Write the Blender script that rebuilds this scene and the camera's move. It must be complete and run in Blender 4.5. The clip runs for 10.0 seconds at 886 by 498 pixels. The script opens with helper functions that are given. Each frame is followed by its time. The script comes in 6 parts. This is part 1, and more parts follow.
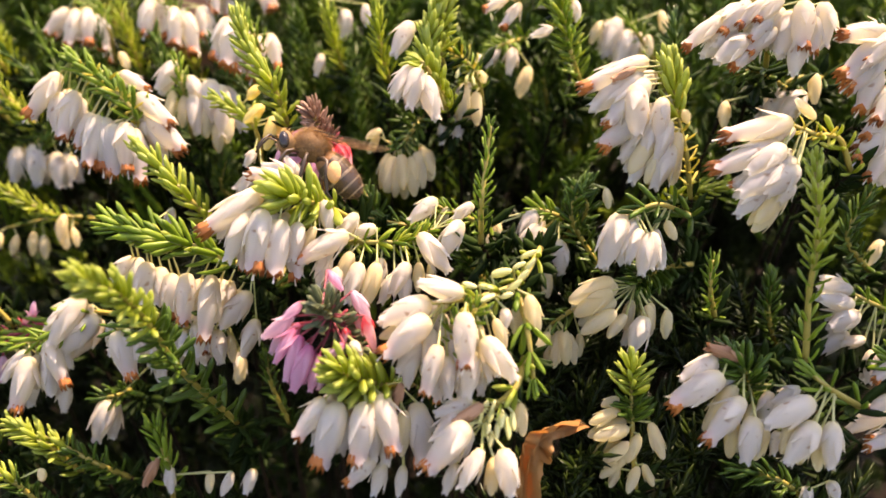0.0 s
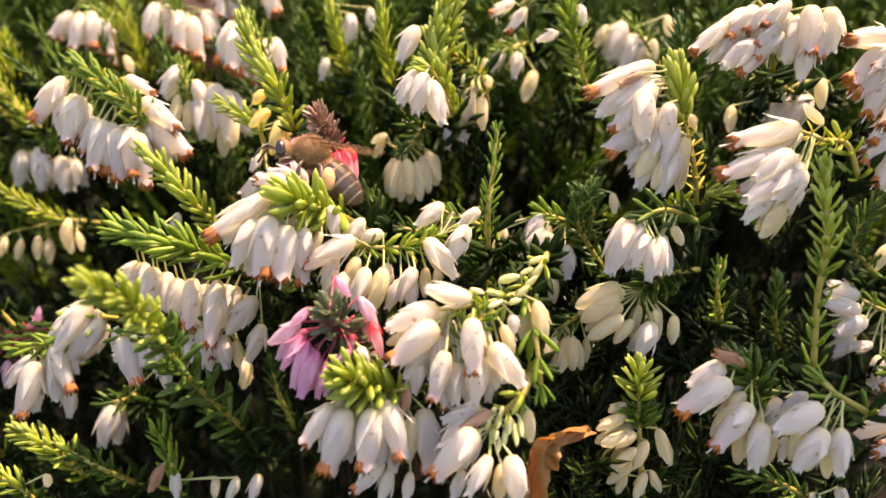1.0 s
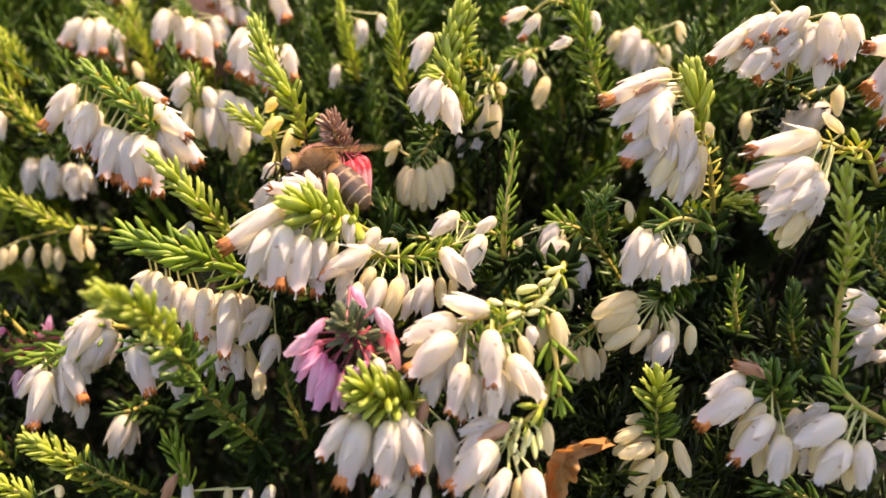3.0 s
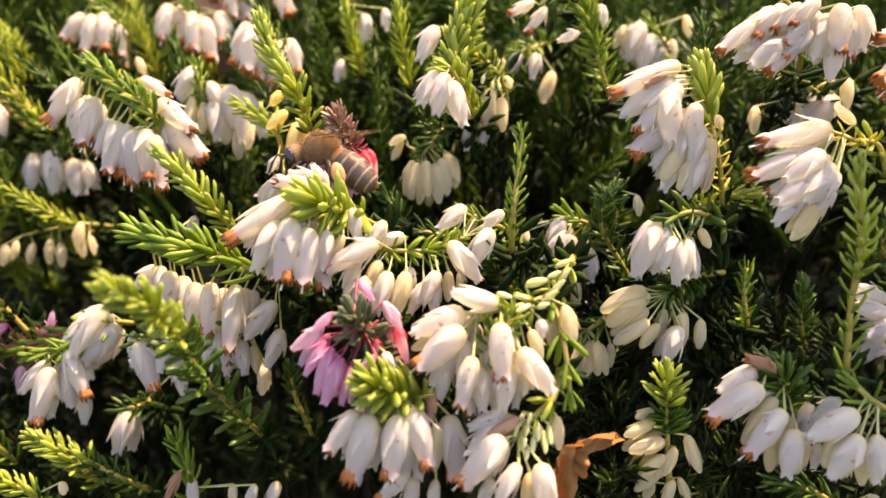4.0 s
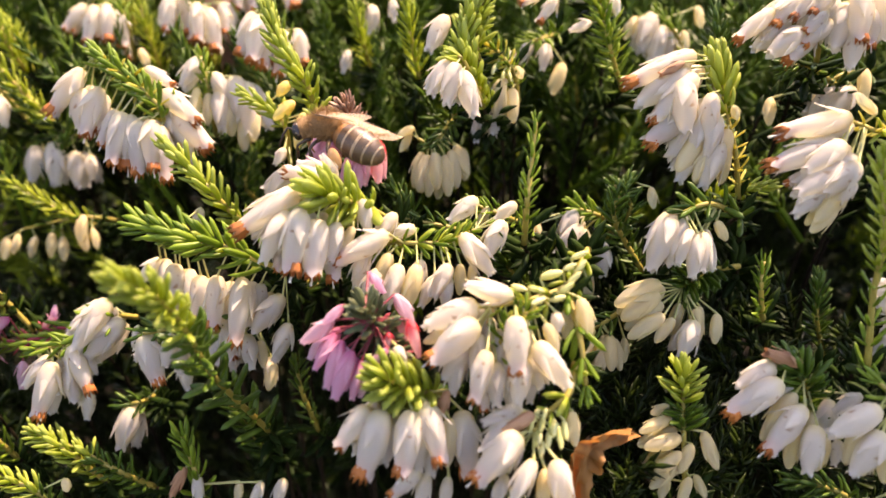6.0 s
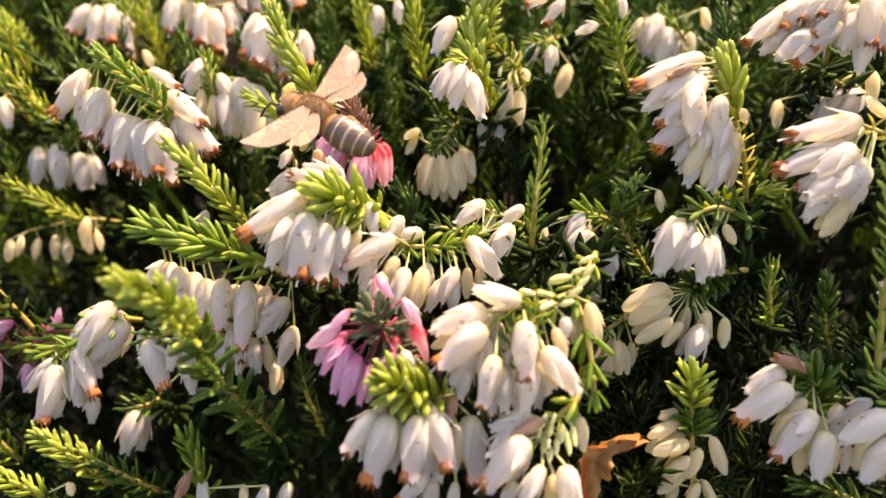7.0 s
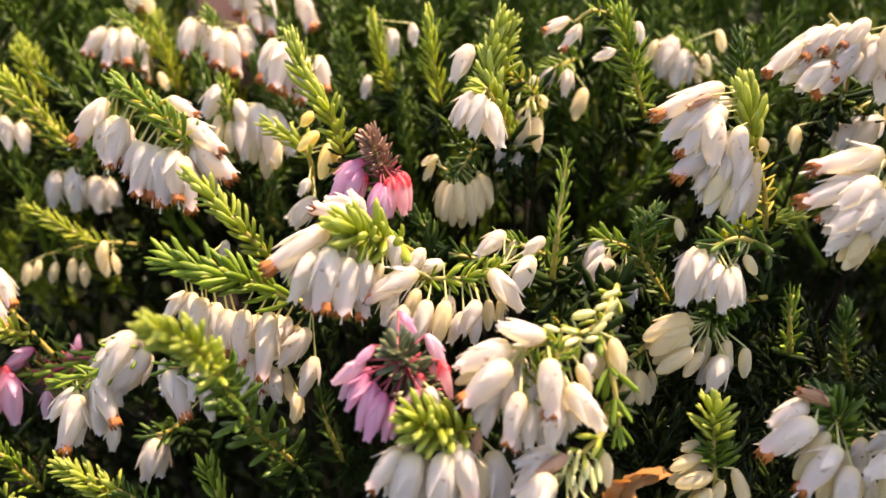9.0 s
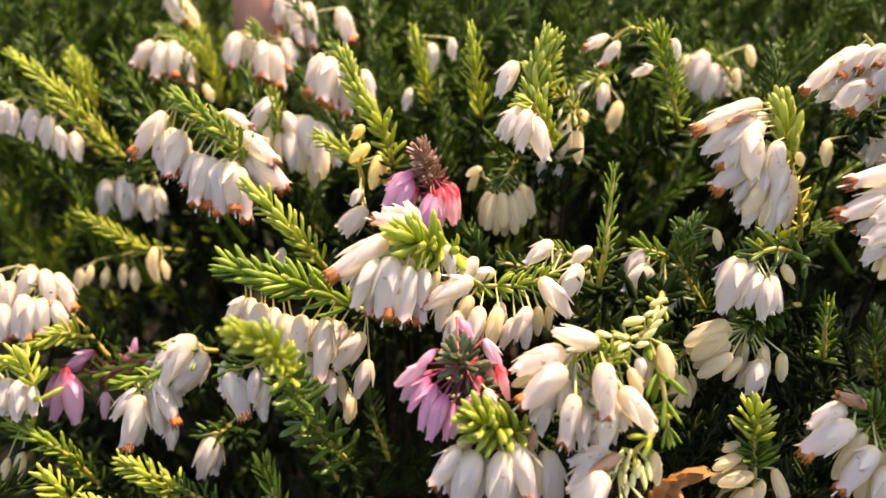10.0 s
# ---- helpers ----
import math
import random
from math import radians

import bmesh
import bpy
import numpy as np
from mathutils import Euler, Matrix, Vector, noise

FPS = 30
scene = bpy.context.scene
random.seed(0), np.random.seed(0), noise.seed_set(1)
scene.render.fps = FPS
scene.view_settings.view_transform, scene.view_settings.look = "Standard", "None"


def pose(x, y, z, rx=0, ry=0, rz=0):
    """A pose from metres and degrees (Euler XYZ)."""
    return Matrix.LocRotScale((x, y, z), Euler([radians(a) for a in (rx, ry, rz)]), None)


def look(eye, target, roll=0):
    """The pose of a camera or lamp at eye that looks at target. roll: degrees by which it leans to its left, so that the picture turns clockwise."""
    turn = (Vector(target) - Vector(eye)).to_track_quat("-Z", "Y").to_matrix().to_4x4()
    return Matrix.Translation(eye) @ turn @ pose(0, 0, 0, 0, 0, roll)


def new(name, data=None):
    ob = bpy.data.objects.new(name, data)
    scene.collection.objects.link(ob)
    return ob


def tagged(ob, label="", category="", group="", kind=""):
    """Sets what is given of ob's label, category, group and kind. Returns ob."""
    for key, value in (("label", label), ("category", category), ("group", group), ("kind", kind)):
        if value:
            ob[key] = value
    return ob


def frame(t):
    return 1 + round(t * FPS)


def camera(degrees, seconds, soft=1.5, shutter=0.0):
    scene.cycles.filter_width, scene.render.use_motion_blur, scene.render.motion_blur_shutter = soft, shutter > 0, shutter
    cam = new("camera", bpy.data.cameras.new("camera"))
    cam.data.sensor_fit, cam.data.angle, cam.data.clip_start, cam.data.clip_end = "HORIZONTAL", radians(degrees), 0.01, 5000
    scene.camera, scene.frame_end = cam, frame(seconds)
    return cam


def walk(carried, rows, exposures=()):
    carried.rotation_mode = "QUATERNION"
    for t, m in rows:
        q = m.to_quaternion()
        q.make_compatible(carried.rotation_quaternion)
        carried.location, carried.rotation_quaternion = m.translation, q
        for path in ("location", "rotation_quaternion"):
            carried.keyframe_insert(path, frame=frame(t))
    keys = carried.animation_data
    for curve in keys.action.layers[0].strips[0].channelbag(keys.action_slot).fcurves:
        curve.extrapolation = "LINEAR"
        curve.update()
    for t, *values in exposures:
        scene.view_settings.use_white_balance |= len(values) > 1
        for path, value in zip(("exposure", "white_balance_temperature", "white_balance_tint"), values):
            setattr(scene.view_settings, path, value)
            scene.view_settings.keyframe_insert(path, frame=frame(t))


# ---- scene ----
cam = camera(59.0, 10.0, soft=1.6)
METRES, EYE, TILT, LEAN, TURN = 0.018, 0.220, -22.0, 0.0, 0.0
ROWS = [
    (0.0, 0.0, 0.0, 0.0, 0.0, 0.0, -0.0),
    (0.5, -0.0225, 0.0085, 0.0093, 0.04, 0.06, -0.01),
    (1.0, -0.0342, 0.0085, 0.0224, 0.05, 0.11, -0.01),
    (1.5, -0.0469, 0.0108, 0.0387, 0.07, 0.13, -0.02),
    (2.0, -0.0717, 0.0135, 0.0593, 0.11, 0.19, -0.01),
    (2.5, -0.0933, 0.028, 0.0704, 0.15, 0.24, 0.0),
    (4.0, -0.159, 0.0884, 0.0231, 0.14, 0.34, 0.08),
    (4.5, -0.1799, 0.1167, 0.012, 0.13, 0.29, 0.07),
    (5.0, -0.1994, 0.144, -0.0117, 0.11, 0.31, 0.06),
    (5.5, -0.2092, 0.1644, -0.0188, 0.07, 0.27, 0.02),
    (7.0, -0.2607, 0.2018, 0.0089, 0.15, 0.23, -0.07),
    (7.5, -0.2618, 0.2141, 0.0284, 0.2, 0.26, -0.05),
    (8.0, -0.2685, 0.2373, 0.0677, 0.24, 0.24, -0.04),
    (8.5, -0.2959, 0.2455, 0.1222, 0.28, 0.23, 0.02),
    (9.0, -0.3623, 0.1912, 0.1845, 0.37, 0.25, 0.11),
    (9.5, -0.4619, 0.1098, 0.2191, 0.51, 0.38, 0.12),
    (10.0, -0.6371, -0.0242, 0.2149, 0.67, 0.49, -0.09),
]
walk(cam, [(t, pose(0, 0, EYE, TILT, LEAN, TURN) @ pose(METRES * x, METRES * y, METRES * z, 90 + pitch, roll, yaw)) for t, x, y, z, yaw, pitch, roll in ROWS],
     exposures=[(0.0, 2.04, 8200, 31), (10.0, 2.04, 8200, 31)])
cam.data.dof.use_dof = True
cam.data.dof.focus_distance = 0.082
cam.data.dof.aperture_fstop = 26.0

# ---- light ----
SUN_ELEVATION, SUN_AZIMUTH = 64.0, 48.0   # azimuth: degrees from +y towards +x, where the sun stands
world = bpy.data.worlds.new("sky")
scene.world = world
world.use_nodes = True
wn = world.node_tree
sky = wn.nodes.new("ShaderNodeTexSky")
sky.sky_type = "NISHITA"
sky.sun_disc = False
sky.sun_elevation = radians(SUN_ELEVATION)
sky.sun_rotation = radians(SUN_AZIMUTH)
wn.nodes["Background"].inputs["Strength"].default_value = 0.155
wn.links.new(sky.outputs["Color"], wn.nodes["Background"].inputs["Color"])
sun = new("sun", bpy.data.lights.new("sun", "SUN"))
sun.data.energy = 3.7
sun.data.angle = radians(0.55)
sun.data.color = (1.0, 0.90, 0.74)
_ce = math.cos(radians(SUN_ELEVATION))
sun_way = Vector((_ce * math.sin(radians(SUN_AZIMUTH)), _ce * math.cos(radians(SUN_AZIMUTH)), math.sin(radians(SUN_ELEVATION))))
sun.matrix_basis = look(sun_way, (0, 0, 0))

MM = 0.001


# ---- materials ----
def material(name):
    m = bpy.data.materials.new(name)
    m.use_nodes = True
    m.node_tree.nodes.clear()
    return m, m.node_tree.nodes, m.node_tree.links


def node(ns, kind, **sets):
    n = ns.new(kind)
    for k, v in sets.items():
        if k in n.inputs:
            n.inputs[k].default_value = v
    return n


def ramp(ns, *stops):
    r = ns.new("ShaderNodeValToRGB")
    el = r.color_ramp.elements
    for i, (p, c) in enumerate(stops):
        e = el[i] if i < 2 else el.new(p)
        e.position, e.color = p, (*c, 1)
    return r


def living(name, dark, light, through_colour, share, rough=0.4, random_span=True, scale=900.0, stretch=(1, 1, 1), bump=0.25, tip=None, fleck=None, gloss=0.5, clear=0.0):
    """A thin plant surface: mottled colour, fine relief, light shining through."""
    m, ns, ln = material(name)
    out = ns.new("ShaderNodeOutputMaterial")
    co = ns.new("ShaderNodeTexCoord")
    mp = ns.new("ShaderNodeMapping")
    mp.inputs["Scale"].default_value = stretch
    ln.new(co.outputs["Object"], mp.inputs["Vector"])
    grain = node(ns, "ShaderNodeTexNoise", Scale=scale, Detail=4.0, Roughness=0.6)
    ln.new(mp.outputs["Vector"], grain.inputs["Vector"])
    blot = node(ns, "ShaderNodeTexNoise", Scale=scale * 0.22, Detail=2.0)
    ln.new(mp.outputs["Vector"], blot.inputs["Vector"])
    info = ns.new("ShaderNodeObjectInfo")
    geo = ns.new("ShaderNodeNewGeometry")
    add = ns.new("ShaderNodeMath")
    add.operation = "MULTIPLY_ADD"
    add.inputs[1].default_value = 0.45
    ln.new(grain.outputs["Fac"], add.inputs[0])
    half = ns.new("ShaderNodeMath")
    half.operation = "MULTIPLY_ADD"
    half.inputs[1].default_value = 0.55
    half.inputs[2].default_value = 0.0
    ln.new(info.outputs["Random"] if random_span else geo.outputs["Random Per Island"], half.inputs[0])
    ln.new(half.outputs[0], add.inputs[2])
    cr = ramp(ns, (0.12, dark), (0.85, light))
    ln.new(add.outputs[0], cr.inputs["Fac"])
    colour = cr.outputs["Color"]
    if tip:
        # a tint that runs along the piece, from its base to its end
        sep = ns.new("ShaderNodeSeparateXYZ")
        ln.new(co.outputs["Object"], sep.inputs[0])
        rng = ns.new("ShaderNodeMapRange")
        rng.inputs["From Min"].default_value, rng.inputs["From Max"].default_value = tip[1], tip[2]
        ln.new(sep.outputs["Z"], rng.inputs["Value"])
        mx = ns.new("ShaderNodeMix")
        mx.data_type = "RGBA"
        ln.new(rng.outputs["Result"], mx.inputs["Factor"])
        ln.new(colour, mx.inputs["A"])
        mx.inputs["B"].default_value = (*tip[0], 1)
        colour = mx.outputs["Result"]
    if fleck:
        fn = node(ns, "ShaderNodeTexNoise", Scale=fleck[1], Detail=1.0)
        ln.new(co.outputs["Object"], fn.inputs["Vector"])
        fr = ramp(ns, (fleck[2], (0, 0, 0)), (fleck[2] + 0.05, (1, 1, 1)))
        ln.new(fn.outputs["Fac"], fr.inputs["Fac"])
        mx = ns.new("ShaderNodeMix")
        mx.data_type = "RGBA"
        ln.new(fr.outputs["Color"], mx.inputs["Factor"])
        ln.new(colour, mx.inputs["A"])
        mx.inputs["B"].default_value = (*fleck[0], 1)
        colour = mx.outputs["Result"]
    bm_ = node(ns, "ShaderNodeBump", Strength=bump, Distance=0.0002)
    ln.new(grain.outputs["Fac"], bm_.inputs["Height"])
    pr = node(ns, "ShaderNodeBsdfPrincipled", Roughness=rough)
    pr.inputs["Specular IOR Level"].default_value = gloss
    ln.new(colour, pr.inputs["Base Color"])
    ln.new(bm_.outputs["Normal"], pr.inputs["Normal"])
    rr = ns.new("ShaderNodeMapRange")
    rr.inputs["To Min"].default_value, rr.inputs["To Max"].default_value = rough - 0.08, rough + 0.15
    ln.new(blot.outputs["Fac"], rr.inputs["Value"])
    ln.new(rr.outputs["Result"], pr.inputs["Roughness"])
    if share:
        tr = ns.new("ShaderNodeBsdfTranslucent")
        tint = ns.new("ShaderNodeMix")
        tint.data_type, tint.blend_type = "RGBA", "MULTIPLY"
        tint.inputs["Factor"].default_value = 1.0
        ln.new(colour, tint.inputs["A"])
        tint.inputs["B"].default_value = (*through_colour, 1)
        ln.new(tint.outputs["Result"], tr.inputs["Color"])
        mix = ns.new("ShaderNodeMixShader")
        mix.inputs["Fac"].default_value = share
        ln.new(pr.outputs[0], mix.inputs[1])
        ln.new(tr.outputs[0], mix.inputs[2])
        last = mix
        if clear:
            tp = ns.new("ShaderNodeBsdfTransparent")
            tp.inputs["Color"].default_value = (1.0, 0.965, 0.86, 1)
            last = ns.new("ShaderNodeMixShader")
            last.inputs["Fac"].default_value = clear
            ln.new(mix.outputs[0], last.inputs[1])
            ln.new(tp.outputs[0], last.inputs[2])
        ln.new(last.outputs[0], out.inputs["Surface"])
    else:
        ln.new(pr.outputs[0], out.inputs["Surface"])
    return m


VEIN = (6, 6, 0.8)
petal_white = living("white_petal", (0.77, 0.755, 0.76), (0.855, 0.845, 0.85), (1.0, 0.935, 0.69), 0.66, 0.5, scale=3.0, stretch=VEIN, bump=0.3, tip=((0.86, 0.82, 0.52), -0.24, 0.12), fleck=((0.38, 0.19, 0.08), 3.4, 0.755), clear=0.22)
petal_cream = living("cream_petal", (0.86, 0.81, 0.60), (0.92, 0.88, 0.73), (1.0, 0.96, 0.76), 0.74, 0.45, scale=3.0, stretch=VEIN, clear=0.22)
petal_yellow = living("yellow_petal", (0.88, 0.78, 0.32), (0.93, 0.87, 0.52), (1.0, 0.94, 0.55), 0.68, 0.45, scale=3.0, stretch=VEIN, clear=0.22)
petal_pink = living("pink_petal", (0.76, 0.44, 0.60), (0.89, 0.68, 0.78), (1.0, 0.85, 0.92), 0.65, 0.42, scale=3.0, stretch=VEIN, tip=((0.64, 0.18, 0.34), -0.3, 0.02), clear=0.22)
petal_hot = living("red_pink_petal", (0.78, 0.06, 0.10), (0.86, 0.20, 0.22), (1.0, 0.75, 0.75), 0.65, 0.42, scale=3.0, stretch=VEIN, clear=0.22)
petal_coral = living("coral_petal", (0.86, 0.45, 0.47), (0.92, 0.66, 0.66), (1.0, 0.85, 0.85), 0.65, 0.42, scale=3.0, stretch=VEIN, tip=((0.80, 0.07, 0.11), -0.5, 0.02), clear=0.22)
petal_pale = living("pale_pink_petal", (0.72, 0.52, 0.60), (0.82, 0.68, 0.74), (1.0, 0.9, 0.92), 0.65, 0.42, scale=3.0, stretch=VEIN, clear=0.22)
petal_green = living("green_bud_skin", (0.58, 0.57, 0.17), (0.80, 0.76, 0.38), (1.0, 1.0, 0.7), 0.25, 0.4, scale=3.0, stretch=VEIN)
petal_brown = living("withered_petal", (0.30, 0.14, 0.06), (0.52, 0.30, 0.17), (1.0, 0.8, 0.6), 0.30, 0.6, scale=3.0, stretch=VEIN, bump=0.6)
anther_brown = living("anther_brown", (0.25, 0.065, 0.010), (0.50, 0.165, 0.03), (1.0, 0.7, 0.3), 0.15, 0.6, scale=9.0, bump=0.5)
pin_white = living("style_white", (0.70, 0.62, 0.50), (0.82, 0.76, 0.66), (1, 1, 0.9), 0.2, 0.5, scale=5.0)
leaf_mats = {
    "young": living("young_needle", (0.22, 0.30, 0.020), (0.46, 0.52, 0.06), (0.98, 1.0, 0.3), 0.52, 0.38, scale=7.0, stretch=(3, 3, 0.6), gloss=0.32, tip=((0.46, 0.51, 0.13), 0.3, 1.2)),
    "lime": living("lime_bract", (0.50, 0.45, 0.06), (0.78, 0.70, 0.20), (1.0, 0.98, 0.4), 0.5, 0.4, scale=7.0, stretch=(3, 3, 0.6), gloss=0.32),
    "mid": living("green_needle", (0.085, 0.165, 0.012), (0.26, 0.37, 0.035), (0.95, 1.0, 0.3), 0.42, 0.36, scale=7.0, stretch=(3, 3, 0.6), gloss=0.32),
    "dark": living("dark_needle", (0.024, 0.060, 0.006), (0.085, 0.155, 0.014), (0.9, 1.0, 0.3), 0.25, 0.34, scale=7.0, stretch=(3, 3, 0.6), gloss=0.32),
    "rust": living("rusty_needle", (0.16, 0.08, 0.045), (0.42, 0.25, 0.16), (1.0, 0.8, 0.6), 0.22, 0.42, scale=7.0, stretch=(3, 3, 0.6), gloss=0.32),
    "wine": living("wine_red_bract", (0.15, 0.018, 0.025), (0.36, 0.055, 0.07), (1.0, 0.6, 0.5), 0.2, 0.5, scale=7.0, stretch=(3, 3, 0.6), gloss=0.3),
    "plum": living("plum_green_needle", (0.05, 0.065, 0.03), (0.17, 0.19, 0.085), (1.0, 1.0, 0.6), 0.22, 0.38, scale=7.0, stretch=(3, 3, 0.6), gloss=0.32),
}
far_mats = {
    "young": living("far_young_needle", (0.20, 0.29, 0.020), (0.48, 0.54, 0.06), (1.0, 0.98, 0.3), 0.5, 0.38, random_span=False, scale=900.0, gloss=0.32),
    "mid": living("far_green_needle", (0.085, 0.165, 0.012), (0.26, 0.37, 0.035), (0.95, 1.0, 0.3), 0.42, 0.36, random_span=False, scale=900.0, gloss=0.32),
    "dark": living("far_dark_needle", (0.024, 0.060, 0.006), (0.085, 0.155, 0.014), (0.9, 1.0, 0.3), 0.25, 0.34, random_span=False, scale=900.0, gloss=0.32),
}
# Half shade and sunlight are put into these two needle colours.
thicket_half_shade_tint = living("half_shade_tinted_needle", (0.018, 0.046, 0.004), (0.095, 0.17, 0.016), (0.9, 1.0, 0.35), 0.3, 0.34, random_span=False, scale=900.0, gloss=0.22)
thicket_sunlight_tint = living("sunlight_tinted_needle", (0.07, 0.13, 0.010), (0.36, 0.46, 0.045), (0.95, 1.0, 0.35), 0.42, 0.36, random_span=False, scale=900.0, gloss=0.18)
# Near-black: the deep shade inside the plant is put into this colour.
thicket_shade_tint = living("deep_shade_tinted_needle", (0.004, 0.010, 0.001), (0.022, 0.038, 0.004), (1.0, 1.0, 0.35), 0.12, 0.36, random_span=False, scale=900.0, gloss=0.18)
# Shade low on the stems is put into this very dark green.
low_shade_mat = living("low_shade_needle", (0.004, 0.012, 0.002), (0.022, 0.042, 0.007), (1.0, 1.0, 0.45), 0.14, 0.5, random_span=False, scale=900.0, gloss=0.08)
stem_green = living("green_stem", (0.22, 0.19, 0.03), (0.40, 0.31, 0.06), (1, 1, 0.5), 0.1, 0.5, scale=1400.0)
# Brown taken almost to black: shade under the flowers is in the colour.
stem_shade_brown = living("woody_stem", (0.009, 0.006, 0.004), (0.032, 0.021, 0.011), (1, 1, 1), 0.0, 0.8, scale=1400.0, bump=0.8, gloss=0.1)
stem_red = living("red_stalk", (0.15, 0.018, 0.025), (0.28, 0.040, 0.05), (1, 0.6, 0.5), 0.2, 0.45, scale=5.0)
stalk_green = living("pale_green_stalk", (0.34, 0.36, 0.10), (0.58, 0.56, 0.26), (1, 1, 0.6), 0.25, 0.45, scale=5.0)
# Darker than peat: the shade on the ground is in this colour.
soil = living("shade_dark_soil", (0.005, 0.004, 0.003), (0.018, 0.013, 0.009), (1, 1, 1), 0.0, 0.95, scale=160.0, bump=1.0, gloss=0.05)
dry_leaf_mat = living("dry_leaf", (0.20, 0.08, 0.018), (0.58, 0.30, 0.09), (1.0, 0.8, 0.55), 0.5, 0.55, scale=260.0, bump=0.7)
terracotta = living("terracotta", (0.42, 0.17, 0.10), (0.62, 0.28, 0.18), (1, 1, 1), 0.0, 0.85, scale=300.0, bump=0.4)


# ---- mesh helpers ----
def smooth(me):
    me.polygons.foreach_set("use_smooth", [True] * len(me.polygons))
    return me


def lathe(profile, sides, lobes=0, lobe_depth=0.0, flat=1.0):
    """Rings (radius, z) turned about z, open at both ends; the last ring may be cut into lobes."""
    vs, fs = [], []
    for i, (r, z) in enumerate(profile):
        for k in range(sides):
            a = 2 * math.pi * k / sides
            rr, zz = r, z
            if lobes:
                w = math.cos(lobes * a)
                rr *= 1 + 0.05 * w * min(1.0, i / 3)
                if i >= len(profile) - 2:
                    zz += lobe_depth * w * (1 if i == len(profile) - 1 else 0.35)
            vs.append((rr * math.cos(a), rr * math.sin(a) * flat, zz))
    for i in range(len(profile) - 1):
        for k in range(sides):
            n = (k + 1) % sides
            fs.append((i * sides + k, i * sides + n, (i + 1) * sides + n, (i + 1) * sides + k))
    return vs, fs


def mesh(name, vs, fs, *mats):
    me = bpy.data.meshes.new(name)
    me.from_pydata([tuple(v) for v in vs], [], fs)
    me.validate()
    bm = bmesh.new()
    bm.from_mesh(me)
    bmesh.ops.recalc_face_normals(bm, faces=bm.faces)
    bm.to_mesh(me)
    bm.free()
    for m in mats:
        me.materials.append(m)
    return smooth(me)


def join(parts):
    vs, fs = [], []
    for v, f in parts:
        n = len(vs)
        vs += list(v)
        fs += [tuple(i + n for i in q) for q in f]
    return vs, fs


def tube(points, radii, sides=7):
    """A tapering tube through points, closed at both ends."""
    pts = [Vector(p) for p in points]
    vs, fs = [], []
    side = None
    for i, p in enumerate(pts):
        d = (pts[min(i + 1, len(pts) - 1)] - pts[max(i - 1, 0)]).normalized()
        if side is None:
            side = d.orthogonal().normalized()
        side = (side - d * side.dot(d)).normalized()
        up = d.cross(side)
        for k in range(sides):
            a = 2 * math.pi * k / sides
            vs.append(tuple(p + (side * math.cos(a) + up * math.sin(a)) * radii[i]))
    for i in range(len(pts) - 1):
        for k in range(sides):
            n = (k + 1) % sides
            fs.append((i * sides + k, i * sides + n, (i + 1) * sides + n, (i + 1) * sides + k))
    fs.append(tuple(range(sides))[::-1])
    fs.append(tuple(range((len(pts) - 1) * sides, len(pts) * sides)))
    return vs, fs


def spline(points, steps=6):
    """A smooth line through the points."""
    p = [Vector(q) for q in points]
    p = [p[0] * 2 - p[1]] + p + [p[-1] * 2 - p[-2]]
    out = []
    for i in range(1, len(p) - 2):
        for k in range(steps):
            t = k / steps
            out.append(0.5 * (2 * p[i] + (p[i + 1] - p[i - 1]) * t + (2 * p[i - 1] - 5 * p[i] + 4 * p[i + 1] - p[i + 2]) * t * t
                              + (3 * p[i] - p[i - 1] - 3 * p[i + 1] + p[i + 2]) * t ** 3))
    out.append(p[-2])
    return out


def ellipsoid(rx, ry, rz, rings=10, sides=16, at=(0, 0, 0)):
    vs, fs = lathe([(max(1e-4, math.sin(math.pi * i / rings)), math.cos(math.pi * i / rings)) for i in range(rings + 1)], sides)
    return [(x * rx + at[0], y * ry + at[1], z * rz + at[2]) for x, y, z in vs], fs


